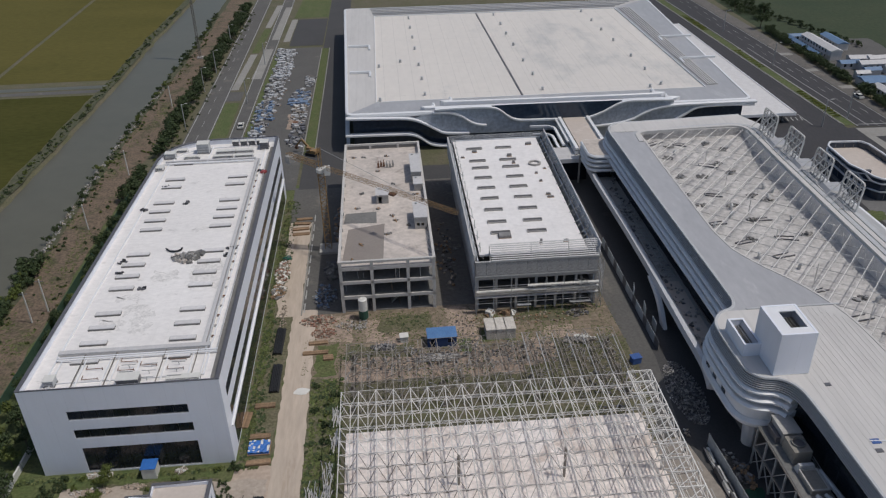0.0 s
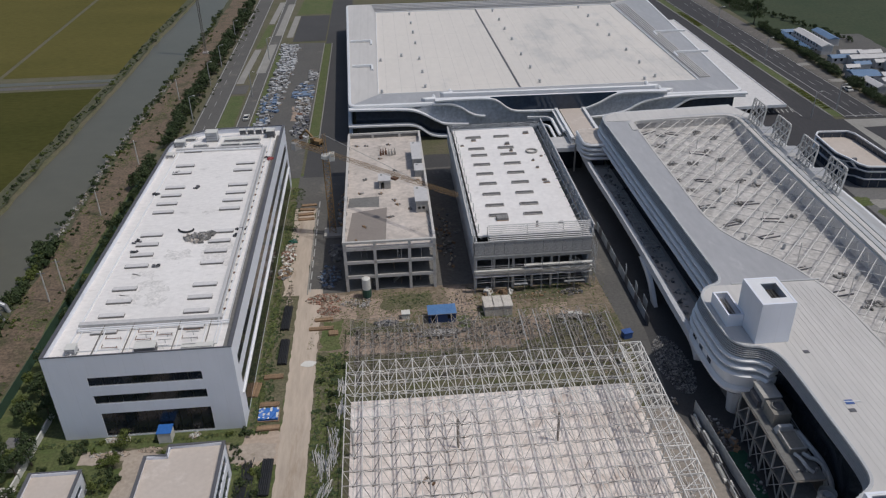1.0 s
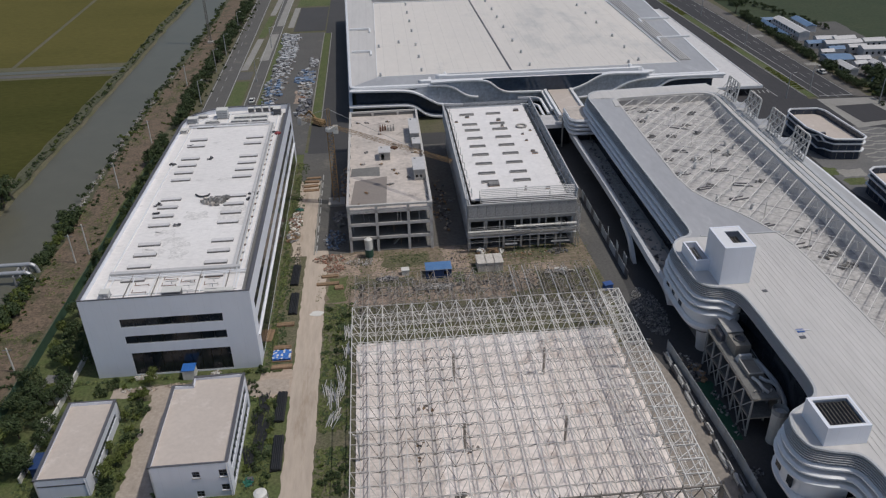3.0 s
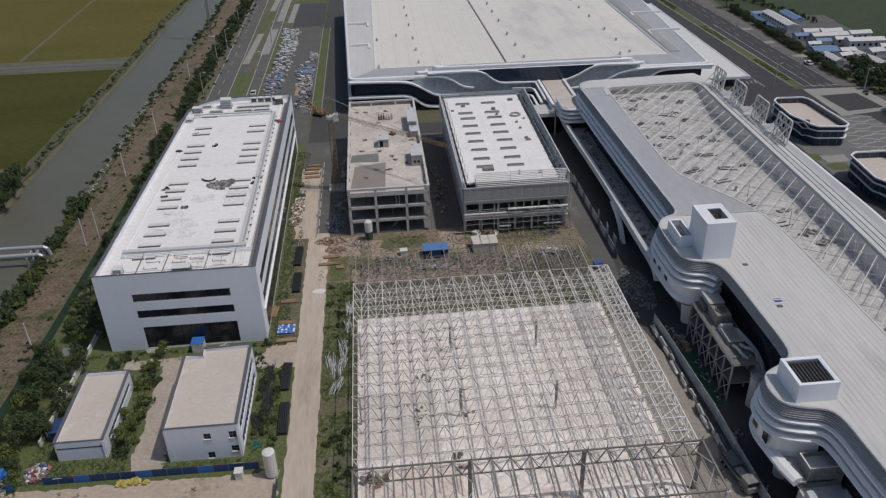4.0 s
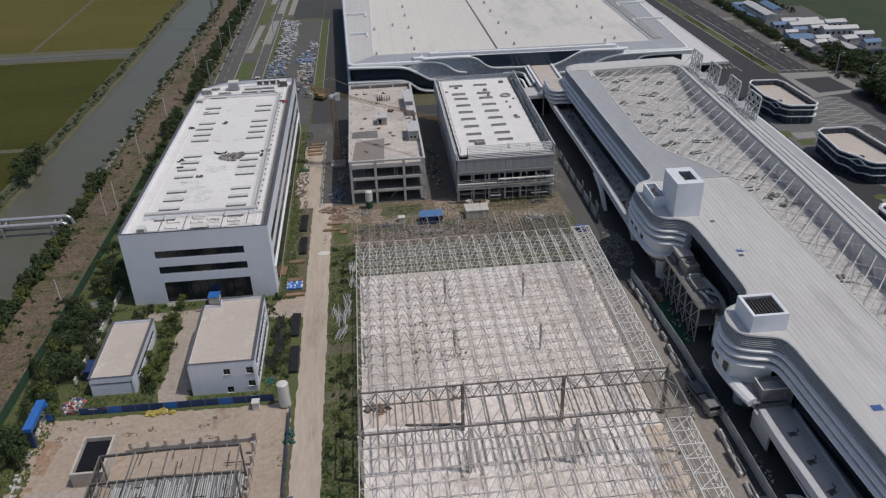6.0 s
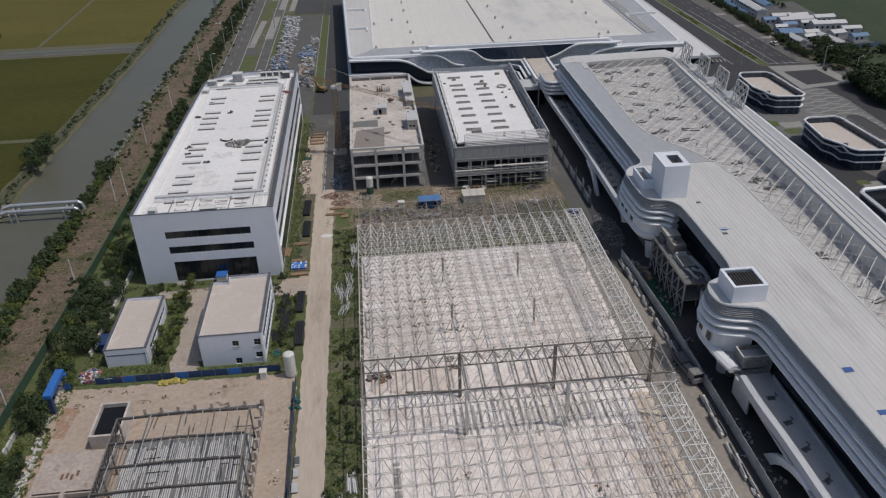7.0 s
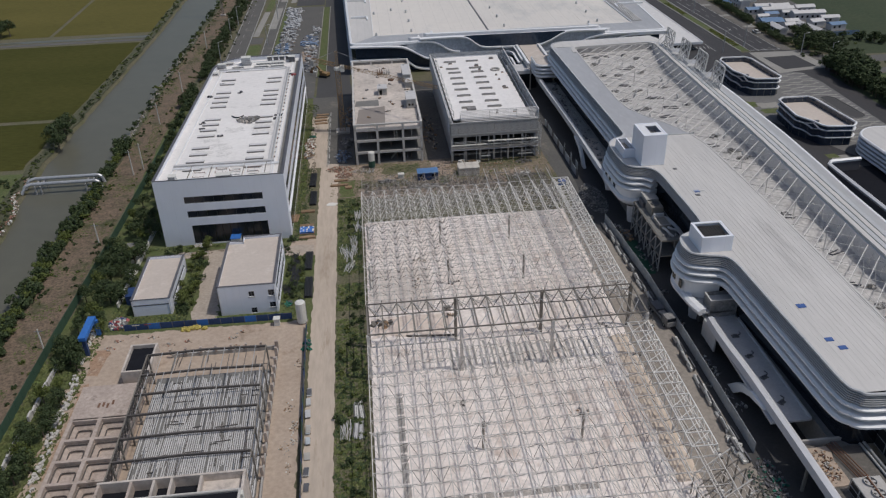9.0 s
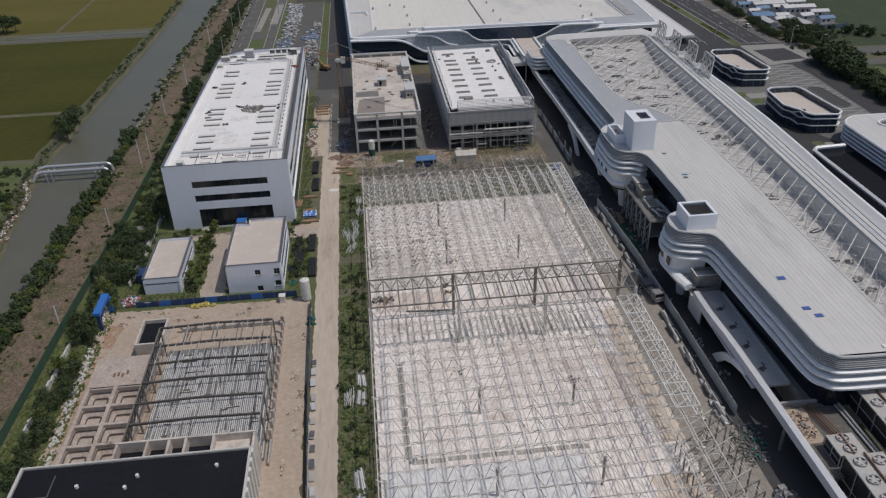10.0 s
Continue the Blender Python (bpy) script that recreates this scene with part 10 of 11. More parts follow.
heaps = [("brick_heap", "heap of broken red bricks beside the road", (-15.2, 143.0), 120, (2.6, 1.8), (0.15, 0.45), ("brick", "debris"), 0.6),
         ("rubble_heap", "spread heap of pale rubble at the road end", (-16.6, 147.5), 160, (4.0, 2.2), (0.15, 0.6), ("debris", "brick"), 0.5),
         ("rubble_heap", "heap of pale rubble before the concrete frame", (-9.0, 145.0), 120, (4.0, 2.0), (0.15, 0.5), ("debris", "concrete"), 0.4),
         ("brick_heap", "long heap of bricks and rubble on the verge", (-26.0, 168.0), 150, (1.6, 5.5), (0.2, 0.8), ("brick", "debris", "cream"), 0.5),
         ("scrap_heap", "heap of boards and packaging on the verge", (-26.2, 160.0), 90, (1.4, 3.6), (0.25, 1.1), ("debris_grey", "cream", "timber"), 0.5),
         ("rubble_heap", "rubble along the haul road edge", (-24.2, 150.5), 60, (0.8, 5.0), (0.12, 0.5), ("debris",), 0.3),
         ("scrap_heap", "tangle of dark scrap on the asphalt", (-15.6, 157.0), 150, (2.6, 5.0), (0.2, 0.9), ("cap", "debris_grey", "tarp_blue"), 0.6),
         ("scrap_heap", "dark stacked formwork on the asphalt", (-14.4, 167.5), 70, (1.6, 4.5), (0.3, 1.4), ("concrete_dark", "cap", "debris_grey"), 0.9),
         ("scrap_heap", "dark building material beside the crane", (-13.4, 190.0), 120, (1.2, 9.0), (0.3, 1.2), ("cap", "debris_grey", "timber"), 0.8),
         ("junk_heap", "mixed rubbish heap at the yard gate", (-63.6, 75.0), 110, (1.9, 2.2), (0.2, 0.9), ("debris_grey", "cream", "red", "navy"), 0.9),
         ("rubble_heap", "pale rubble between road and fence", (-68.6, 70.5), 60, (1.0, 4.0), (0.2, 0.7), ("debris", "cream"), 0.4),
         ("rubble_heap", "pale rubble heap before the factory", (-50.6, 107.0), 90, (2.4, 0.7), (0.1, 0.6), ("cream", "concrete_pale", "debris"), 0.3),
         ("rubble_heap", "pale rubble heap before the factory", (-37.3, 106.9), 60, (1.0, 0.8), (0.1, 0.5), ("cream", "concrete_pale", "debris"), 0.35),
         ("rubble_heap", "tan rubble spread in the weeds before the factory", (-51.2, 103.4), 120, (3.6, 0.9), (0.08, 0.4), ("debris", "sand", "concrete_pale"), 0.2),
         ("rubble_heap", "tan rubble spread in the weeds before the factory", (-44.4, 104.0), 70, (2.0, 0.7), (0.08, 0.4), ("debris", "sand"), 0.2),
         ("waste_heap", "big grey heap of building waste in the shade", (52.4, 117.5), 1500, (3.2, 9.0), (0.08, 0.4), ("debris_grey", "debris_grey", "concrete", "cap", "concrete_dark"), 0.7),
         ("scrap_heap", "tangle of steel scrap at the slab's corner", (51.6, 13.5), 160, (1.3, 5.0), (0.08, 0.5), ("steel_dark", "debris_grey", "cap", "fence"), 0.35),
         ("scrap_heap", "grey rolls and offcuts beside the hoarding", (51.2, 22.5), 50, (1.0, 3.0), (0.3, 1.0), ("debris_grey", "cream"), 0.7),
         ("scrap_heap", "green netting and dark scrap trailing from the hoarding", (54.2, 14.5), 160, (1.8, 5.5), (0.1, 0.6), ("cap", "debris_grey", "tarp_green", "cap", "cap"), 0.2),
         ("scrap_heap", "dark pile of offcuts near the canopy", (53.6, 1.5), 70, (1.6, 2.6), (0.3, 1.2), ("debris_grey", "cap"), 0.9),
         ("scrap_heap", "offcuts behind the hoarding", (55.0, 96.5), 60, (1.6, 3.0), (0.2, 0.9), ("debris_grey", "cap", "timber"), 0.4),
         ("rubble_heap", "scattered rubble before the scaffolded hall", (26, 143.8), 130, (13, 2.2), (0.12, 0.5), ("debris", "timber"), 0.25),
         ("rubble_heap", "scattered rubble under the low roof grid", (14, 133.0), 420, (24, 4.5), (0.1, 0.6), ("debris", "debris_grey", "cap"), 0.2),
         ("scrap_heap", "dark scrap heaped beside the low roof grid", (-3.0, 136.8), 60, (2.4, 0.8), (0.2, 0.9), ("cap", "debris_grey"), 0.6),
         ("scrap_heap", "sheet offcuts dumped at the grid end", (36.5, 135.2), 40, (3.2, 0.8), (0.3, 1.5), ("cream", "debris_grey", "steel_brown"), 0.3),
         ("scrap_heap", "dark tangle of branches and scrap on rubble", (38.2, 144.5), 90, (2.6, 1.2), (0.15, 0.8), ("steel_dark", "cap", "scrub"), 0.6),
         ("rubble_heap", "scattered stones on the weedy ground", (38.5, 123), 240, (7, 10), (0.12, 0.6), ("debris_grey", "cap", "debris"), 0.2),
         ("rubble_heap", "scattered stones on the trodden path", (13.5, 141), 110, (3, 7), (0.1, 0.35), ("debris", "cap"), 0.1),
         ("scrap_heap", "pallets and litter in the lane between the buildings", (12.6, 172), 70, (2.6, 16), (0.2, 1.0), ("debris_grey", "timber", "cap", "debris"), 0.4),
         ("timber_heap", "long pale planks dropped before the hall", (22.5, 146.0), 14, (3.4, 0.4), (0.2, 2.0), ("timber", "cream"), 0.2),
         ("scrap_heap", "brown and grey offcuts on the slab", (-7.2, 66.6), 34, (2.4, 1.6), (0.2, 1.3), ("steel_dark", "timber", "debris_grey"), 0.25),
         ("scrap_heap", "dark offcuts on the slab", (6.8, 70.5), 10, (0.8, 0.5), (0.3, 0.9), ("steel_dark",), 0.5)]
for i, (nm, lab, (x, y), c, sp, sz, ms, h) in enumerate(heaps):
    on_slab = -10 < x < 42.6 and y < 112
    scrap(nm, lab, "heap", (x, y, 0.33 if on_slab else 0.09), c, sp, sz, ms, 2000 + i, h)
for x, y in ((-25.4, 174.2), (-22.7, 62.5), (-22.9, 60.5), (-27.4, 77.6)):
    scrap("green_netting", "crumpled green netting on the ground", "netting", (x, y, 0.08), 22, (0.9, 0.9), (0.25, 0.8), ("tarp_green", "cap", "tarp_green"), int(3000 + y), 0.5)
scrap("sack_heap", "row of yellow sacks beside the hoarding", "sacks", (-47.2, 70.9, 0.07), 40, (2.8, 0.7), (0.4, 0.9), ("yellow_sack",), 3101, 0.4)
solid("ground_sheet", Geo().box(-1.3, 1.3, -0.9, 0.9, 0, 0.5), M["cream"], "white sheeted box among the trees", "box", at=(-65.7, 96.2, 0.03), rz=-8)
solid("manhole_patch", Geo().prism([(1.5 * math.cos(i * 0.524) * (1 + 0.2 * math.sin(i * 2.1)), 1.0 * math.sin(i * 0.524)) for i in range(12)], 0, 0.05), M["cream"], "pale concrete patch on the haul road", "patch", at=(-18.6, 125.0, 0.09))


def container(x, y, w, d, h, rz, mats, label, name="container", roof="cream"):
    t = thing(name, label, name.replace("_", " "), at=(x, y, 0.07), rz=rz)
    holes = [(-w / 2 + 0.6, -w / 2 + 1.4, 0.1, 2.0), (w / 2 - 1.8, w / 2 - 0.7, 1.0, 1.9)] if h > 2.2 and w > 3 else []
    for g in (Geo().wall("x", -d / 2, 0.08, -w / 2, w / 2, 0, h, holes), Geo().box(-w / 2, w / 2, d / 2 - 0.08, d / 2, 0, h), Geo().box(-w / 2, -w / 2 + 0.08, -d / 2 + 0.08, d / 2 - 0.08, 0, h), Geo().box(w / 2 - 0.08, w / 2, -d / 2 + 0.08, d / 2 - 0.08, 0, h)):
        part("wall", g, M[mats], t)
    part("roof", Geo().box(-w / 2 - 0.12, w / 2 + 0.12, -d / 2 - 0.12, d / 2 + 0.12, h, h + 0.1), M[roof], t)
    for q in holes:
        part("window" if q[2] > 0.5 else "door", Geo().box(q[0], q[1], -d / 2 + 0.03, -d / 2 + 0.06, q[2], q[3]), M["glass"], t)
    ribs = int(w / 0.5)
    for k in range(ribs):
        part("roof_rib", Geo().box(-w / 2 + k * 0.5 + 0.1, -w / 2 + k * 0.5 + 0.18, -d / 2, d / 2, h + 0.1, h + 0.14), M[roof], t)
    return t


container(8.8, 137.6, 5.8, 3.4, 2.3, 1, "navy", "site shed with a sun-faded blue sheet roof on rubble", "site_shed", "blue_sun")
for i in range(3):
    container(18.9 + i * 2.0, 139.2, 1.9, 4.0, 2.4, 1, "rust_white", "rust-streaked white site container on rubble", "container", "rust_white")
container(1.2, 138.8, 1.6, 1.4, 1.3, 4, "cream", "small white cabinet on rubble", "cabinet")
container(-42.1, 106.6, 2.3, 2.2, 2.2, 0, "cream", "small guard hut with a bright blue roof", "guard_hut", "blue")
container(-66.8, 103.8, 3.8, 5.6, 2.4, -6, "cream", "old shed with a dark sagging roof among trees", "old_shed", "concrete_dark")
container(-62.5, 84.0, 2.0, 3.6, 2.3, 0, "navy", "dark blue cabin beside the small building", "cabin", "navy")
container(-29.5, 70.2, 1.2, 1.2, 1.6, 0, "cream", "small white meter cabinet at the hoarding", "cabinet")
container(45.8, 127.0, 1.8, 1.4, 1.4, 12, "blue_deep", "blue site box on the road", "site_box", "blue_deep")


def silo(x, y, r, h, base, label):
    t = thing("mortar_silo", label, "silo", at=(x, y, 0.06))
    part("tank", Geo().tube((0, 0, base), (0, 0, h), r, 16).tube((0, 0, h), (0, 0, h + 0.25), r * 0.96, 16, r * 0.55), M["cream"], t, "round off-white tank")
    if base > 0.5:
        part("skirt", Geo().tube((0, 0, 0.4), (0, 0, base), r * 1.05, 12), M["green_paint"], t, "dark green lower half")
    for a in range(4):
        part("leg", Geo().beam((r * 0.8 * math.cos(a * 1.571 + 0.8), r * 0.8 * math.sin(a * 1.571 + 0.8), 0), (r * 0.8 * math.cos(a * 1.571 + 0.8), r * 0.8 * math.sin(a * 1.571 + 0.8), max(base, 0.5)), 0.16), M["mullion"], t)
    part("ladder", Geo().beam((r + 0.06, -0.2, 0.3), (r + 0.06, -0.2, h), 0.05).beam((r + 0.06, 0.2, 0.3), (r + 0.06, 0.2, h), 0.05), M["steel_grey"], t)


silo(-24.2, 70.2, 1.05, 5.2, 0.3, "upright white water tank at the hoarding's end")
silo(-7.0, 147.4, 0.95, 5.0, 2.4, "white and green mortar silo before the concrete frame")


# ---- trucks, stacked units and goods ----
def flat_truck(x, y, rz, label):
    t = thing("flatbed_truck", label, "truck", "trucks by the hoarding", at=(x, y, 0.09), rz=rz)
    cab = part("cab", Geo().box(-1.1, 1.1, 2.2, 4.2, 0.6, 2.6).box(-1.05, 1.05, 4.2, 4.5, 0.6, 1.6), M["debris_grey"], t, "dull grey cab")
    part("windscreen", Geo().box(-0.95, 0.95, 4.2, 4.24, 1.65, 2.4), M["glass"], cab)
    part("bed", Geo().box(-1.15, 1.15, -4.2, 2.0, 0.95, 1.1), M["cap"], t)
    for sx in (-1, 1):
        part("side", Geo().box(sx * 1.15 - 0.04, sx * 1.15 + 0.04, -4.2, 2.0, 1.1, 1.55), M["mullion"], t)
    part("chassis", Geo().box(-0.4, 0.4, -4.0, 4.0, 0.55, 0.9), M["cap"], t)
    for sx in (-1, 1):
        for yy in (3.2, -2.2, -3.3):
            w = part("wheel", Geo().tube((sx * 0.85, yy, 0.48), (sx * 1.12, yy, 0.48), 0.48, 12), M["tyre"], t)
            part("rim", Geo().tube((sx * 1.12, yy, 0.48), (sx * 1.15, yy, 0.48), 0.24, 10), M["steel_grey"], w)
    part("load", Geo().box(-0.9, 0.9, -3.8, -0.6, 1.1, 1.8), M["cap"], t)
    part("load", Geo().box(-0.8, 0.6, -0.4, 1.4, 1.1, 1.5), M["debris_grey"], t)


flat_truck(51.6, 61.2, 188, "small dull grey flatbed truck parked by the hoarding")
unit = None
for i in range(34):
    rng = random.Random(4000 + i)
    y = 20.0 + i * 2.45 + rng.uniform(-0.5, 0.5)
    if 54 < y < 64 or rng.random() < 0.12:
        continue
    x = 51.4 - 0.03 * max(0.0, y - 75)
    if unit is None:
        unit = thing("duct_bundle", "stack of pale ducts and trays along the hoarding", "duct stack", "duct stacks along the hoarding")
        part("bearer", Geo().box(-0.7, 0.7, -0.9, -0.75, 0, 0.12), M["timber"], unit)
        part("bearer", Geo().box(-0.5, 0.5, 0.75, 0.9, 0, 0.12), M["timber"], unit)
        part("duct", Geo().box(-0.7, -0.15, -1.3, 1.2, 0.12, 0.62), M["cream"], unit)
        part("duct", Geo().box(-0.05, 0.3, -1.1, 1.4, 0.12, 0.5), M["louvre"], unit)
        part("duct", Geo().box(0.4, 0.7, -1.2, 1.0, 0.12, 0.8), M["cap"], unit)
        part("tray", Geo().box(-0.6, -0.1, -0.8, 1.3, 0.62, 0.74), M["steel_grey"], unit)
        part("tray", Geo().box(-0.02, 0.2, -1.0, 0.9, 0.5, 0.62), M["concrete_dark"], unit)
        unit.matrix_basis = pose(x, y, 0.09, 0, 0, 4)
    else:
        ob = copy_thing(unit, pose(x + rng.uniform(-0.5, 0.5), y, 0.09, 0, 0, rng.uniform(-3, 3) + (180 if i % 2 else 0)))
        ob.scale = (rng.uniform(0.4, 0.8), rng.uniform(0.8, 1.7), rng.uniform(0.6, 1.5))


def goods(x, y, w, d, h, mat, rz):
    t = thing("goods_pallet", "wrapped goods on a pallet in the storage yard", "pallet", "goods in the storage yard", at=(x, y, 0.08), rz=rz)
    part("pallet", Geo().box(-w / 2, w / 2, -d / 2, d / 2, 0, 0.15), M["timber"], t)
    part("load", Geo().box(-w / 2 + 0.08, w / 2 - 0.08, -d / 2 + 0.08, d / 2 - 0.08, 0.15, h), M[mat], t)
    return t


pal = {m: goods(x, y, 1.9, 1.9, 1.0, m, 0) for m, x, y in (("junk_pale", -40, 330), ("tarp_blue", -40, 275), ("debris_grey", -43, 262), ("rust", -30, 262))}
for i in range(120):
    rng = random.Random(5000 + i)
    k = i % 13
    if k < 6:
        x, y, m = rng.uniform(-43.4, -35.5), rng.uniform(284, 348), "junk_pale"
    elif k < 9:
        x, y, m = rng.uniform(-44.2, -37.5), rng.uniform(240, 286), rng.choice(("junk_pale", "debris_grey", "tarp_blue", "debris_grey"))
    elif k < 11:
        x, y, m = rng.uniform(-33.5, -27), rng.uniform(280, 297), rng.choice(("tarp_blue", "junk_pale", "debris_grey"))
    else:
        x, y, m = rng.uniform(-32, -27), rng.uniform(244, 282), rng.choice(("junk_pale", "debris_grey", "debris_grey"))
    s = rng.uniform(0.4, 0.95)
    ob = copy_thing(pal[m], pose(x, y, 0.08, 0, 0, rng.uniform(-90, 90)))
    ob.scale = (s, s * rng.uniform(0.7, 1.3), s * rng.uniform(0.5, 1.0))


for i, (x, y, sx, sy, ms) in enumerate(((-40.5, 342, 3.6, 8, ("junk_pale",)), (-40.0, 322, 3.6, 10, ("junk_pale", "louvre")), (-40.6, 300, 3.2, 10, ("junk_pale", "debris_grey")), (-42, 276, 3.0, 9, ("tarp_blue", "debris_grey", "junk_pale")), (-42.2, 256, 2.6, 10, ("debris_grey", "tarp_blue", "cap", "junk_pale")),
                                      (-30.4, 289, 3.4, 6, ("tarp_blue", "junk_pale", "debris_grey", "cap")), (-29.6, 272, 2.6, 8, ("debris", "debris_grey", "junk_pale")), (-29, 252, 2.4, 10, ("junk_pale", "debris_grey", "cap")), (-28, 306, 1.6, 6, ("debris_grey", "junk_pale")))):
    rng = random.Random(6000 + i)
    g = Geo()
    for k in range(85):
        bx, by = rng.uniform(-sx, sx), rng.uniform(-sy, sy)
        w, d, hh = rng.uniform(0.4, 1.5), rng.uniform(0.4, 1.3), rng.uniform(0.1, 0.8)
        g.obox((bx, by, hh / 2), (w, d, hh), rng.uniform(-1.5, 1.5), 0, mi=rng.randrange(len(ms)))
    solid("stored_goods", g, [M[m] for m in ms], "low stacks of boards and wrapped goods stored on asphalt", "goods", "", "stuff", at=(x, y, 0.08))


solid("blue_tarp", Geo().prism(ragged(-3.6, 3.4, -2.6, 2.4, 0.5, 1.2, 451), 0.0, 0.5), M["tarp_blue"], "big faded blue tarpaulin over stored goods", "tarpaulin", at=(-30.6, 284.5, 0.08))
sheet("yard_patch", ragged(-33, -28, 258, 272, 0.6, 1.4, 452), 0.086, M["rubble_tan"], "brown spilled soil on the storage yard", "soil")


def excavator(x, y, rz):
    t = thing("excavator", "weathered yellow excavator behind the factory", "excavator", at=(x, y, 0.08), rz=rz)
    for sx in (-1, 1):
        part("track", Geo().box(sx * 1.1 - 0.3, sx * 1.1 + 0.3, -1.8, 1.8, 0, 0.8), M["tyre"], t)
    part("house", Geo().box(-1.2, 1.2, -1.9, 1.0, 0.9, 1.9), M["yellow"], t)
    cab = part("cab", Geo().box(-1.2, -0.2, 0.1, 1.5, 0.95, 2.7), M["yellow"], t)
    part("window", Geo().box(-1.1, -0.3, 1.5, 1.53, 1.6, 2.6), M["glass"], cab)
    part("boom", Geo().beam((0.4, 0.9, 1.6), (0.4, 3.8, 4.3), 0.45, 0.6), M["yellow"], t)
    part("arm", Geo().beam((0.4, 3.8, 4.3), (0.4, 6.0, 1.9), 0.35, 0.5), M["yellow"], t)
    part("bucket", Geo().box(0.0, 0.8, 5.6, 6.4, 1.0, 1.9), M["rust"], t)


excavator(-23.0, 236, 60)


def car(x, y, rz, mat, label):
    t = thing("car", label, "car", "parked cars", at=(x, y, 0.088), rz=rz)
    body = Geo().prism([(-0.9, -2.2), (0.9, -2.2), (0.9, 2.2), (-0.9, 2.2)], 0.35, 0.9)
    part("body", body, M[mat], t)
    g = Geo()
    g.block([(-0.8, -1.6, 0.9), (0.8, -1.6, 0.9), (0.8, 1.0, 0.9), (-0.8, 1.0, 0.9), (-0.65, -1.1, 1.45), (0.65, -1.1, 1.45), (0.65, 0.4, 1.45), (-0.65, 0.4, 1.45)], [(4, 5, 6, 7), (0, 1, 5, 4), (1, 2, 6, 5), (2, 3, 7, 6), (3, 0, 4, 7)])
    cabin = part("cabin", g, M["glass"], t)
    part("roof", Geo().box(-0.66, 0.66, -1.1, 0.4, 1.45, 1.5), M[mat], cabin)
    for sx in (-1, 1):
        for yy in (-1.35, 1.4):
            part("wheel", Geo().tube((sx * 0.7, yy, 0.32), (sx * 0.92, yy, 0.32), 0.32, 10), M["tyre"], t)


for x, y, rz, m in ((164.6, 262, 2, "cream"), (-48.2, 262, 2, "cream")):
    car(x, y, rz, m, "small pale car on the asphalt" if m == "cream" else "small dark car on the asphalt")


# ---- pipe bridge, poles, lamps ----
t = thing("pipe_bridge", "pair of silver pipes crossing the river on steel trestles", "pipe bridge")
for y, z in ((147.2, 2.1), (150.6, 2.3)):
    part("pipe", Geo().tube((-104.8, y, z), (-86.9, y, z), 0.48, 10), M["pipe"], t, "fat silver pipe")
    part("elbow", Geo().tube((-86.9, y, z), (-86.0, y, z - 0.6), 0.48, 10).tube((-86.0, y, z - 0.6), (-85.5, y, -0.1), 0.48, 10), M["pipe"], t)
    part("elbow", Geo().tube((-104.8, y, z), (-106.4, y - 0.6, z - 0.3), 0.46, 10).tube((-106.4, y - 0.6, z - 0.3), (-107.6, y - 1.4, -0.3), 0.44, 10), M["pipe"], t)
for x in (-103.8, -89.6):
    part("trestle", Geo().beam((x, 146.6, -2.2), (x, 146.6, 1.7), 0.3).beam((x, 151.2, -2.2), (x, 151.2, 1.8), 0.3).beam((x, 146.2, 1.5), (x, 151.6, 1.7), 0.3), M["steel_grey"], t)
    part("trestle", Geo().beam((x + 1.6, 146.6, -2.2), (x + 1.6, 146.6, 1.7), 0.3).beam((x + 1.6, 151.2, -2.2), (x + 1.6, 151.2, 1.8), 0.3).beam((x + 1.6, 146.2, 1.5), (x + 1.6, 151.6, 1.7), 0.3), M["steel_grey"], t)


def utility_pole(x, y, h, label, arm=True, lamp=False):
    t = thing("lamp_post" if lamp else "utility_pole", label, "lamp post" if lamp else "pole", "lamp posts" if lamp else "utility poles", at=(x, y, -0.1))
    part("pole", Geo().tube((0, 0, 0), (0, 0, h), 0.19, 8, 0.13), M["cream"] if not lamp else M["steel_grey"], t)
    if arm:
        part("crossarm", Geo().beam((-0.9, 0, h - 0.5), (0.9, 0, h - 0.5), 0.12), M["mullion"], t)
    if lamp:
        part("arm", Geo().tube((0, 0, h), (1.6, 0, h + 0.3), 0.05, 6), M["steel_grey"], t)
        part("lamp_head", Geo().box(1.2, 2.0, -0.15, 0.15, h + 0.25, h + 0.38), M["cream"], t)


for x, y, h in ((-77.9, 153.7, 8), (-75.8, 157.6, 8.5), (-77.3, 68.4, 5), (-78.2, 195, 7.5), (-76.2, 228, 8), (-77.2, 112, 6), (-77.0, 30, 6), (-75.4, 285, 8)):
    utility_pole(x, y, h, "slim grey concrete pole on the dirt strip")
t = thing("lattice_mast", "tall dark lattice power mast beside the river", "mast")
g = Geo()
lattice(g, (-75.8, 343.5, 0), (-75.8, 343.5, 44), 0.8, 30, 0.12)
part("mast", g, M["steel_dark"], t)
part("footing", Geo().box(-77, -74.6, 342.3, 344.7, 0, 0.6), M["concrete"], t)
for k, z in enumerate((32, 37, 42)):
    part("crossarm", Geo().beam((-79.0, 343.5, z), (-72.6, 343.5, z), 0.16), M["steel_dark"], t)
for x, y in ((-66.2, 262), (-66.6, 300), (-65.8, 322), (-65.4, 360), (-49.0, 285), (-47.6, 330), (151.0, 244), (150.9, 300), (167.5, 228), (172, 214), (150.9, 350), (139.4, 238)):
    utility_pole(x, y, 9, "tall grey street lamp beside the road", False, True)


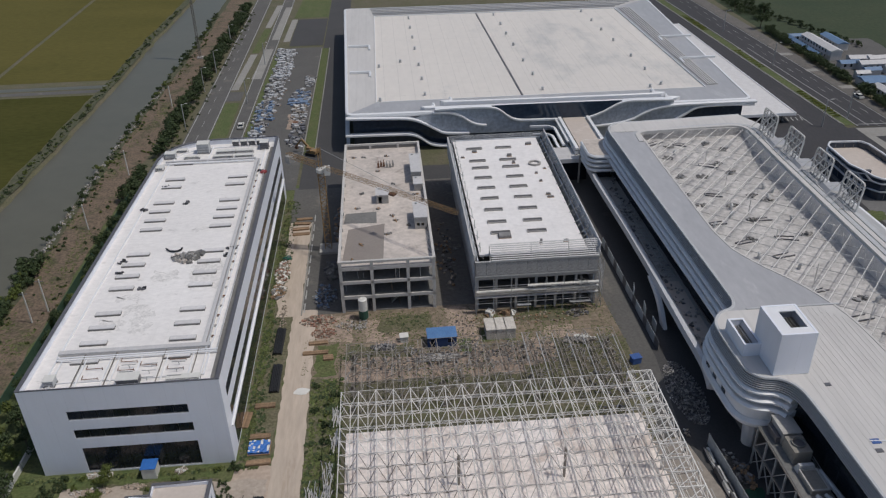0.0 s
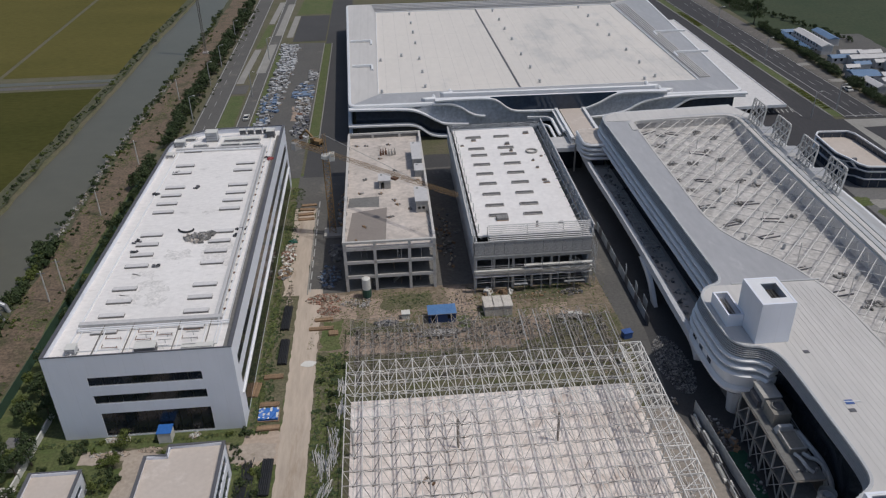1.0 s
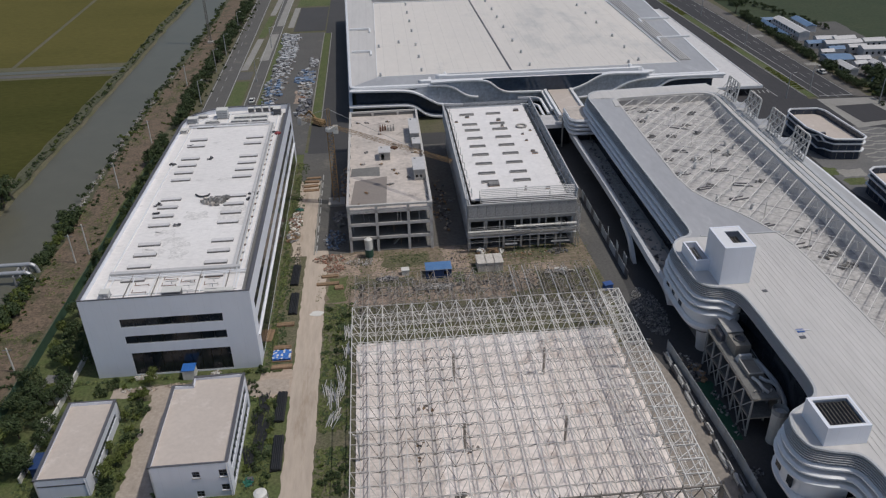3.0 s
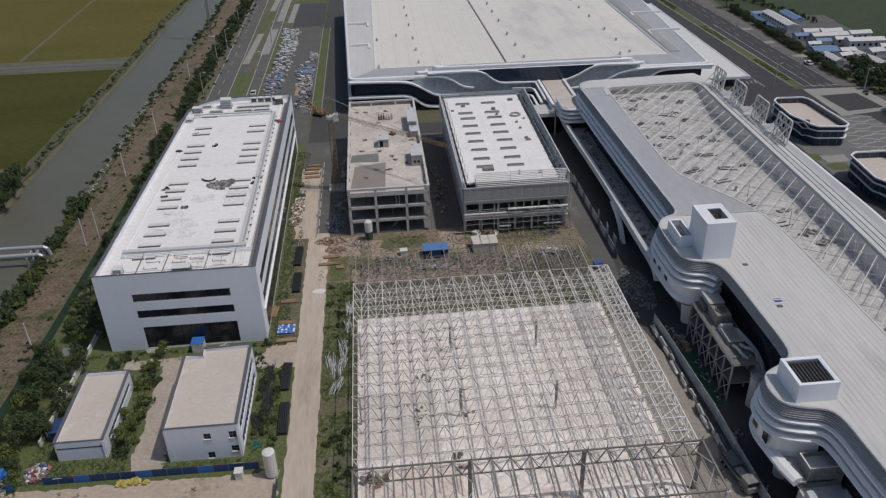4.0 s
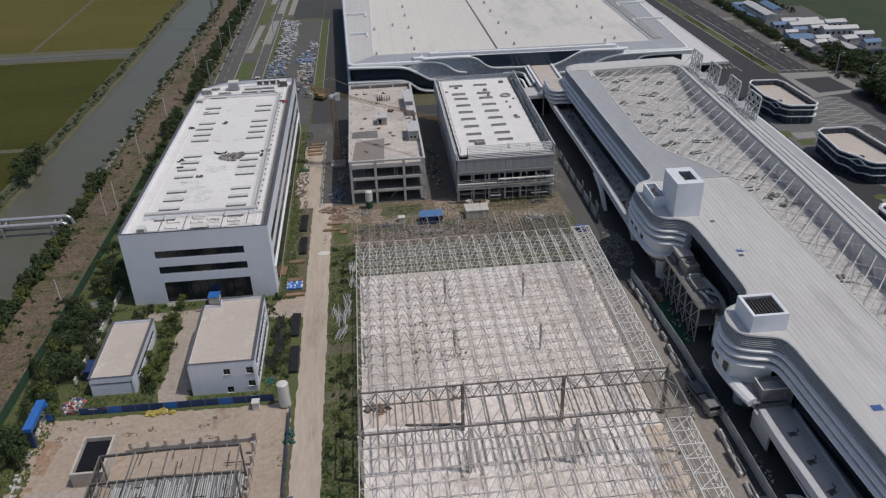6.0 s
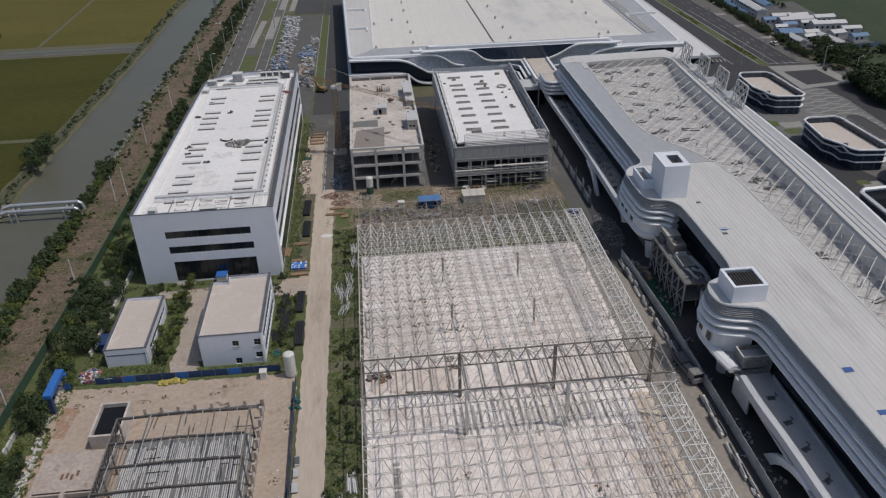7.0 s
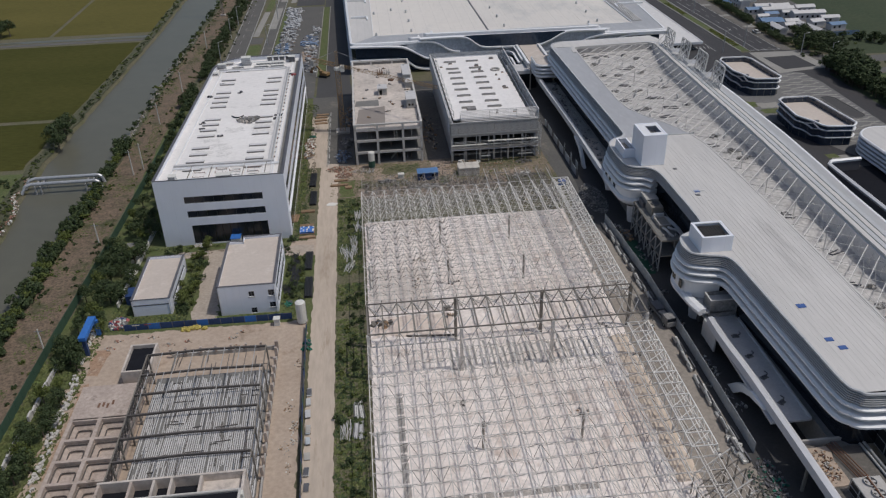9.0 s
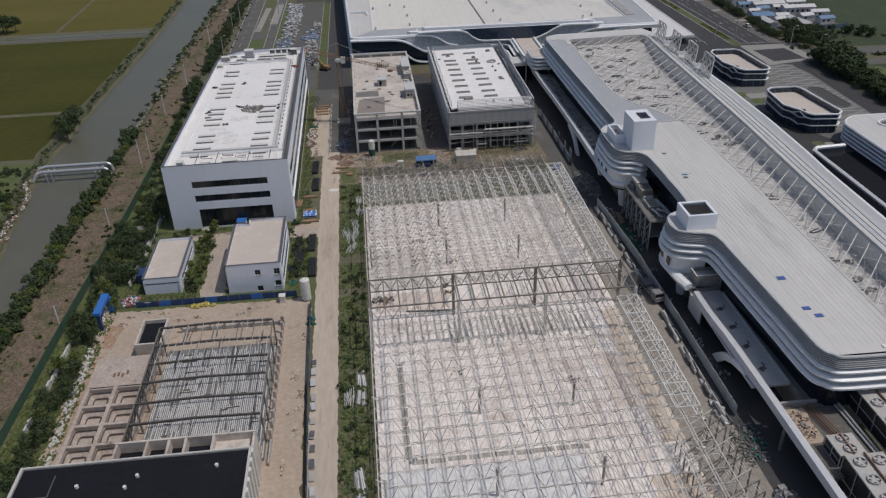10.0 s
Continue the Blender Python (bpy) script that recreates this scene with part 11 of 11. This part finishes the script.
# ---- road paint, kerbs and edging ----
def stripes(name, label, segs, w=0.18, z=0.1):
    for x0, y0, x1, y1 in segs:
        a, b = Vector((x0, y0)), Vector((x1, y1))
        n = Vector((-(b - a).y, (b - a).x)).normalized() * w / 2
        g = Geo()
        g.face([(*(a - n), z), (*(b - n), z), (*(b + n), z), (*(a + n), z)])
        solid(name, g, M["line"], label, "road marking", "road markings", "structure")


stripes("edge_line", "worn white edge line on asphalt", [(-64.9, 214, -63.4, 480), (-57.8, 214, -56.4, 480), (-51.0, 214, -49.0, 480), (-47.2, 214, -43.8, 480), (150.9, 237, 147.6, 324), (147.6, 324, 143.2, 430), (163.4, 237, 159.9, 330), (159.9, 330, 155.5, 430), (137.2, 240, 128.6, 430), (146.6, 240, 138.4, 430), (154.4, 237, 151.0, 324)], 0.28, 0.118)
stripes("lane_line", "dashed white lane line on asphalt", [(x - 0.042 * 11 * k, 236 + k * 11, x - 0.042 * (11 * k + 5), 241 + k * 11) for x in (157.6, 160.6) for k in range(17)] + [(-61.4 + 0.006 * k, 216 + k * 12, -61.3, 221 + k * 12) for k in range(16)], 0.15, 0.118)
stripes("stop_bar", "short white road markings near the junction", [(128 + k * 1.6, 244, 128.4 + k * 1.6, 247) for k in range(6)] + [(151.5, 238.4, 163.4, 238.0)], 0.4, 0.119)
stripes("paint_line", "dashed white line along the dark yard strip", [(-19.9, 151 + k * 5.2, -19.9, 154.6 + k * 5.2) for k in range(9)], 0.3, 0.1)
stripes("paint_line", "dashed white edge line on the site road", [(48.9 - 0.012 * k * 5, 62 + k * 6, 48.9 - 0.012 * k * 5, 64.4 + k * 6) for k in range(7)], 0.16, 0.1)
for k in range(24):
    y0 = 140 + k * 2.9
    pts = [(140.2 + 1.2 * i, y0 + 0.7 * math.sin(i * 0.8 + 2.1 * k) + 0.3 * math.sin(i * 2.3 + k)) for i in range(17)]
    pts = [q for q in pts if q[0] < 158.8]
    g = Geo()
    for a, c in zip(pts, pts[1:]):
        g.face([(a[0], a[1] - 0.42, 0.09), (c[0], c[1] - 0.42, 0.09), (c[0], c[1] + 0.42, 0.09), (a[0], a[1] + 0.42, 0.09)])
    solid("plaza_stripe", g, M["paving"], "pale wavy stripe across the grey plaza", "paving stripe", "stripes on the plaza", "structure")
sheet("parking_bay", rounded([(150.2, 181.2), (150.6, 162.4), (153.2, 159.9), (156.8, 162.2), (155.6, 180.4), (153.0, 182.0)], 1.4, 4), 0.11, M["asphalt"], "dark asphalt parking lozenge in the plaza", "parking bay")
LOZ = rounded([(150.2, 181.2), (150.6, 162.4), (153.2, 159.9), (156.8, 162.2), (155.6, 180.4), (153.0, 182.0)], 1.4, 4)
solid("kerb", Geo().sweep(LOZ, [(-0.15, 0.06), (-0.15, 0.24), (0.15, 0.24), (0.15, 0.06)], closed=True), M["concrete_dark"], "dark kerb round the parking lozenge", "kerb", kind="structure")
for k, (a, c, d, e) in enumerate(((125.4, 131.4, 169.4, 173.6), (122.6, 126.6, 176.4, 181.4), (127.4, 131.2, 132.0, 135.0))):
    sheet("garden_bed", ragged(a, c, d, e, 0.5, 1.0, 480 + k), 0.1, M["weeds"], "small planted bed beside the dark glass pavilion", "garden bed")
for k, (a, c, d, e) in enumerate(((126.4, 133.8, 174.6, 179.4), (128.0, 134.4, 129.4, 133.6))):
    sheet("pavement", ragged(a, c, d, e, 0.4, 1.2, 490 + k), 0.085, M["paving"], "pale paved forecourt of the glass pavilion", "pavement")
panel_fence("site_fence", "faded blue hoarding before the site huts", [(177.4, 250.4), (193, 251.6), (206, 252)], 1.9, 3.0, ["blue_dull", "blue_dull", "tarp_blue"], "mullion")
for x0, y0, x1, y1 in ((-26.1, 236, -25.6, 350), (-22.4, 236, -22.3, 350), (-26.1, 235.8, -22.4, 235.8), (146.9, 238, 138.6, 430), (150.6, 238, 146.9, 324), (-20.4, 150, -20.4, 192)):
    solid("kerb", Geo().beam((x0, y0, 0.12), (x1, y1, 0.12), 0.3, 0.24), M["paving"], "pale concrete kerb", "kerb", kind="structure")

for i in range(13):
    rng = random.Random(7000 + i)
    y = 6 + i * 3.4 + rng.uniform(-0.6, 0.6)
    t = thing("panel_stack", "stack of pale panels beside the blue hoarding", "panel stack", "panel stacks by the hoarding", at=(-21.1 - 0.022 * (y - 8) + rng.uniform(-0.1, 0.1), y, 0.09), rz=rng.uniform(-4, 4))
    part("bearer", Geo().box(-0.45, 0.45, -0.8, -0.65, 0, 0.1), M["timber"], t)
    part("bearer", Geo().box(-0.45, 0.45, 0.65, 0.8, 0, 0.1), M["timber"], t)
    for k in range(rng.randrange(2, 6)):
        part("panel", Geo().obox((0, 0, 0.14 + k * 0.09), (rng.uniform(0.7, 1.0), rng.uniform(1.6, 2.4), 0.07), rng.uniform(-0.05, 0.05)), M[("concrete", "louvre", "cap", "hoarding")[(i + k) % 4]], t)
for i in range(8):
    rng = random.Random(7100 + i)
    y = rng.uniform(18, 68)
    x = rng.uniform(-28.2, -24)
    scrap("yard_rubble", "pale rubble and offcuts trodden into the yard", "rubble", (x, y, 0.062), 16, (rng.uniform(0.5, 1.2), rng.uniform(0.8, 2.4)), (0.08, 0.35), ("debris", "cream", "concrete", "timber"), 7100 + i, 0.12)
for i in range(9):
    rng = random.Random(7200 + i)
    scrap("yard_rubble", "pale rubble and offcuts trodden into the yard", "rubble", (rng.uniform(-66, -30), rng.uniform(63.5, 70), 0.062), 12, (1.2, 0.7), (0.1, 0.45), ("debris", "brick", "concrete"), 7200 + i, 0.15)
for i in range(22):
    rng = random.Random(7300 + i)
    y = 92 + i * 3.0
    if 146 < y < 152:
        continue
    scrap("bank_stones", "pale stones and rubbish on the river bank", "stones", (west_bank(y) - rng.uniform(0.8, 3.0), y, 0.02), 18, (0.9, 1.8), (0.15, 0.6), ("debris", "cream", "brick"), 7300 + i, 0.2)

for i in range(30):
    rng = random.Random(7350 + i)
    y = 176 + i * 4.6
    scrap("bank_stones", "pale stones and rubbish on the river bank", "stones", (east_bank(y) + rng.uniform(0.6, 2.4), y, 0.0), 22, (0.9, 2.4), (0.15, 0.6), ("debris_grey", "debris", "concrete"), 7350 + i, 0.2)
sheet("ground_tarp", ragged(53.9, 56.5, 78, 93.5, 0.3, 1.0, 77), 0.11, M["net_dark"], "dark green netting spread behind the hoarding", "netting")
for i in range(16):
    rng = random.Random(7400 + i)
    scrap("site_litter", "dark offcuts and litter on the asphalt behind the hoarding", "litter", (rng.uniform(53.4, 56.5), rng.uniform(22, 104), 0.075), 14, (0.9, 1.6), (0.1, 0.6), ("cap", "debris_grey", "cap", "steel_grey"), 7400 + i, 0.25)
for i in range(14):
    rng = random.Random(7450 + i)
    scrap("site_litter", "pale offcuts and litter along the site road", "litter", (rng.uniform(47.2, 49.8), rng.uniform(-10, 140), 0.1), 10, (0.5, 1.2), (0.15, 0.6), ("cream", "debris", "cap"), 7450 + i, 0.2)
for i in range(9):
    rng = random.Random(7500 + i)
    scrap("slab_litter", "small offcuts and clips lying on the slab", "litter", (rng.uniform(-9, 41), rng.uniform(0, 111), 0.33), 7, (1.6, 1.0), (0.1, 0.7), ("steel_dark", "debris_grey", "timber"), 7500 + i, 0.1)
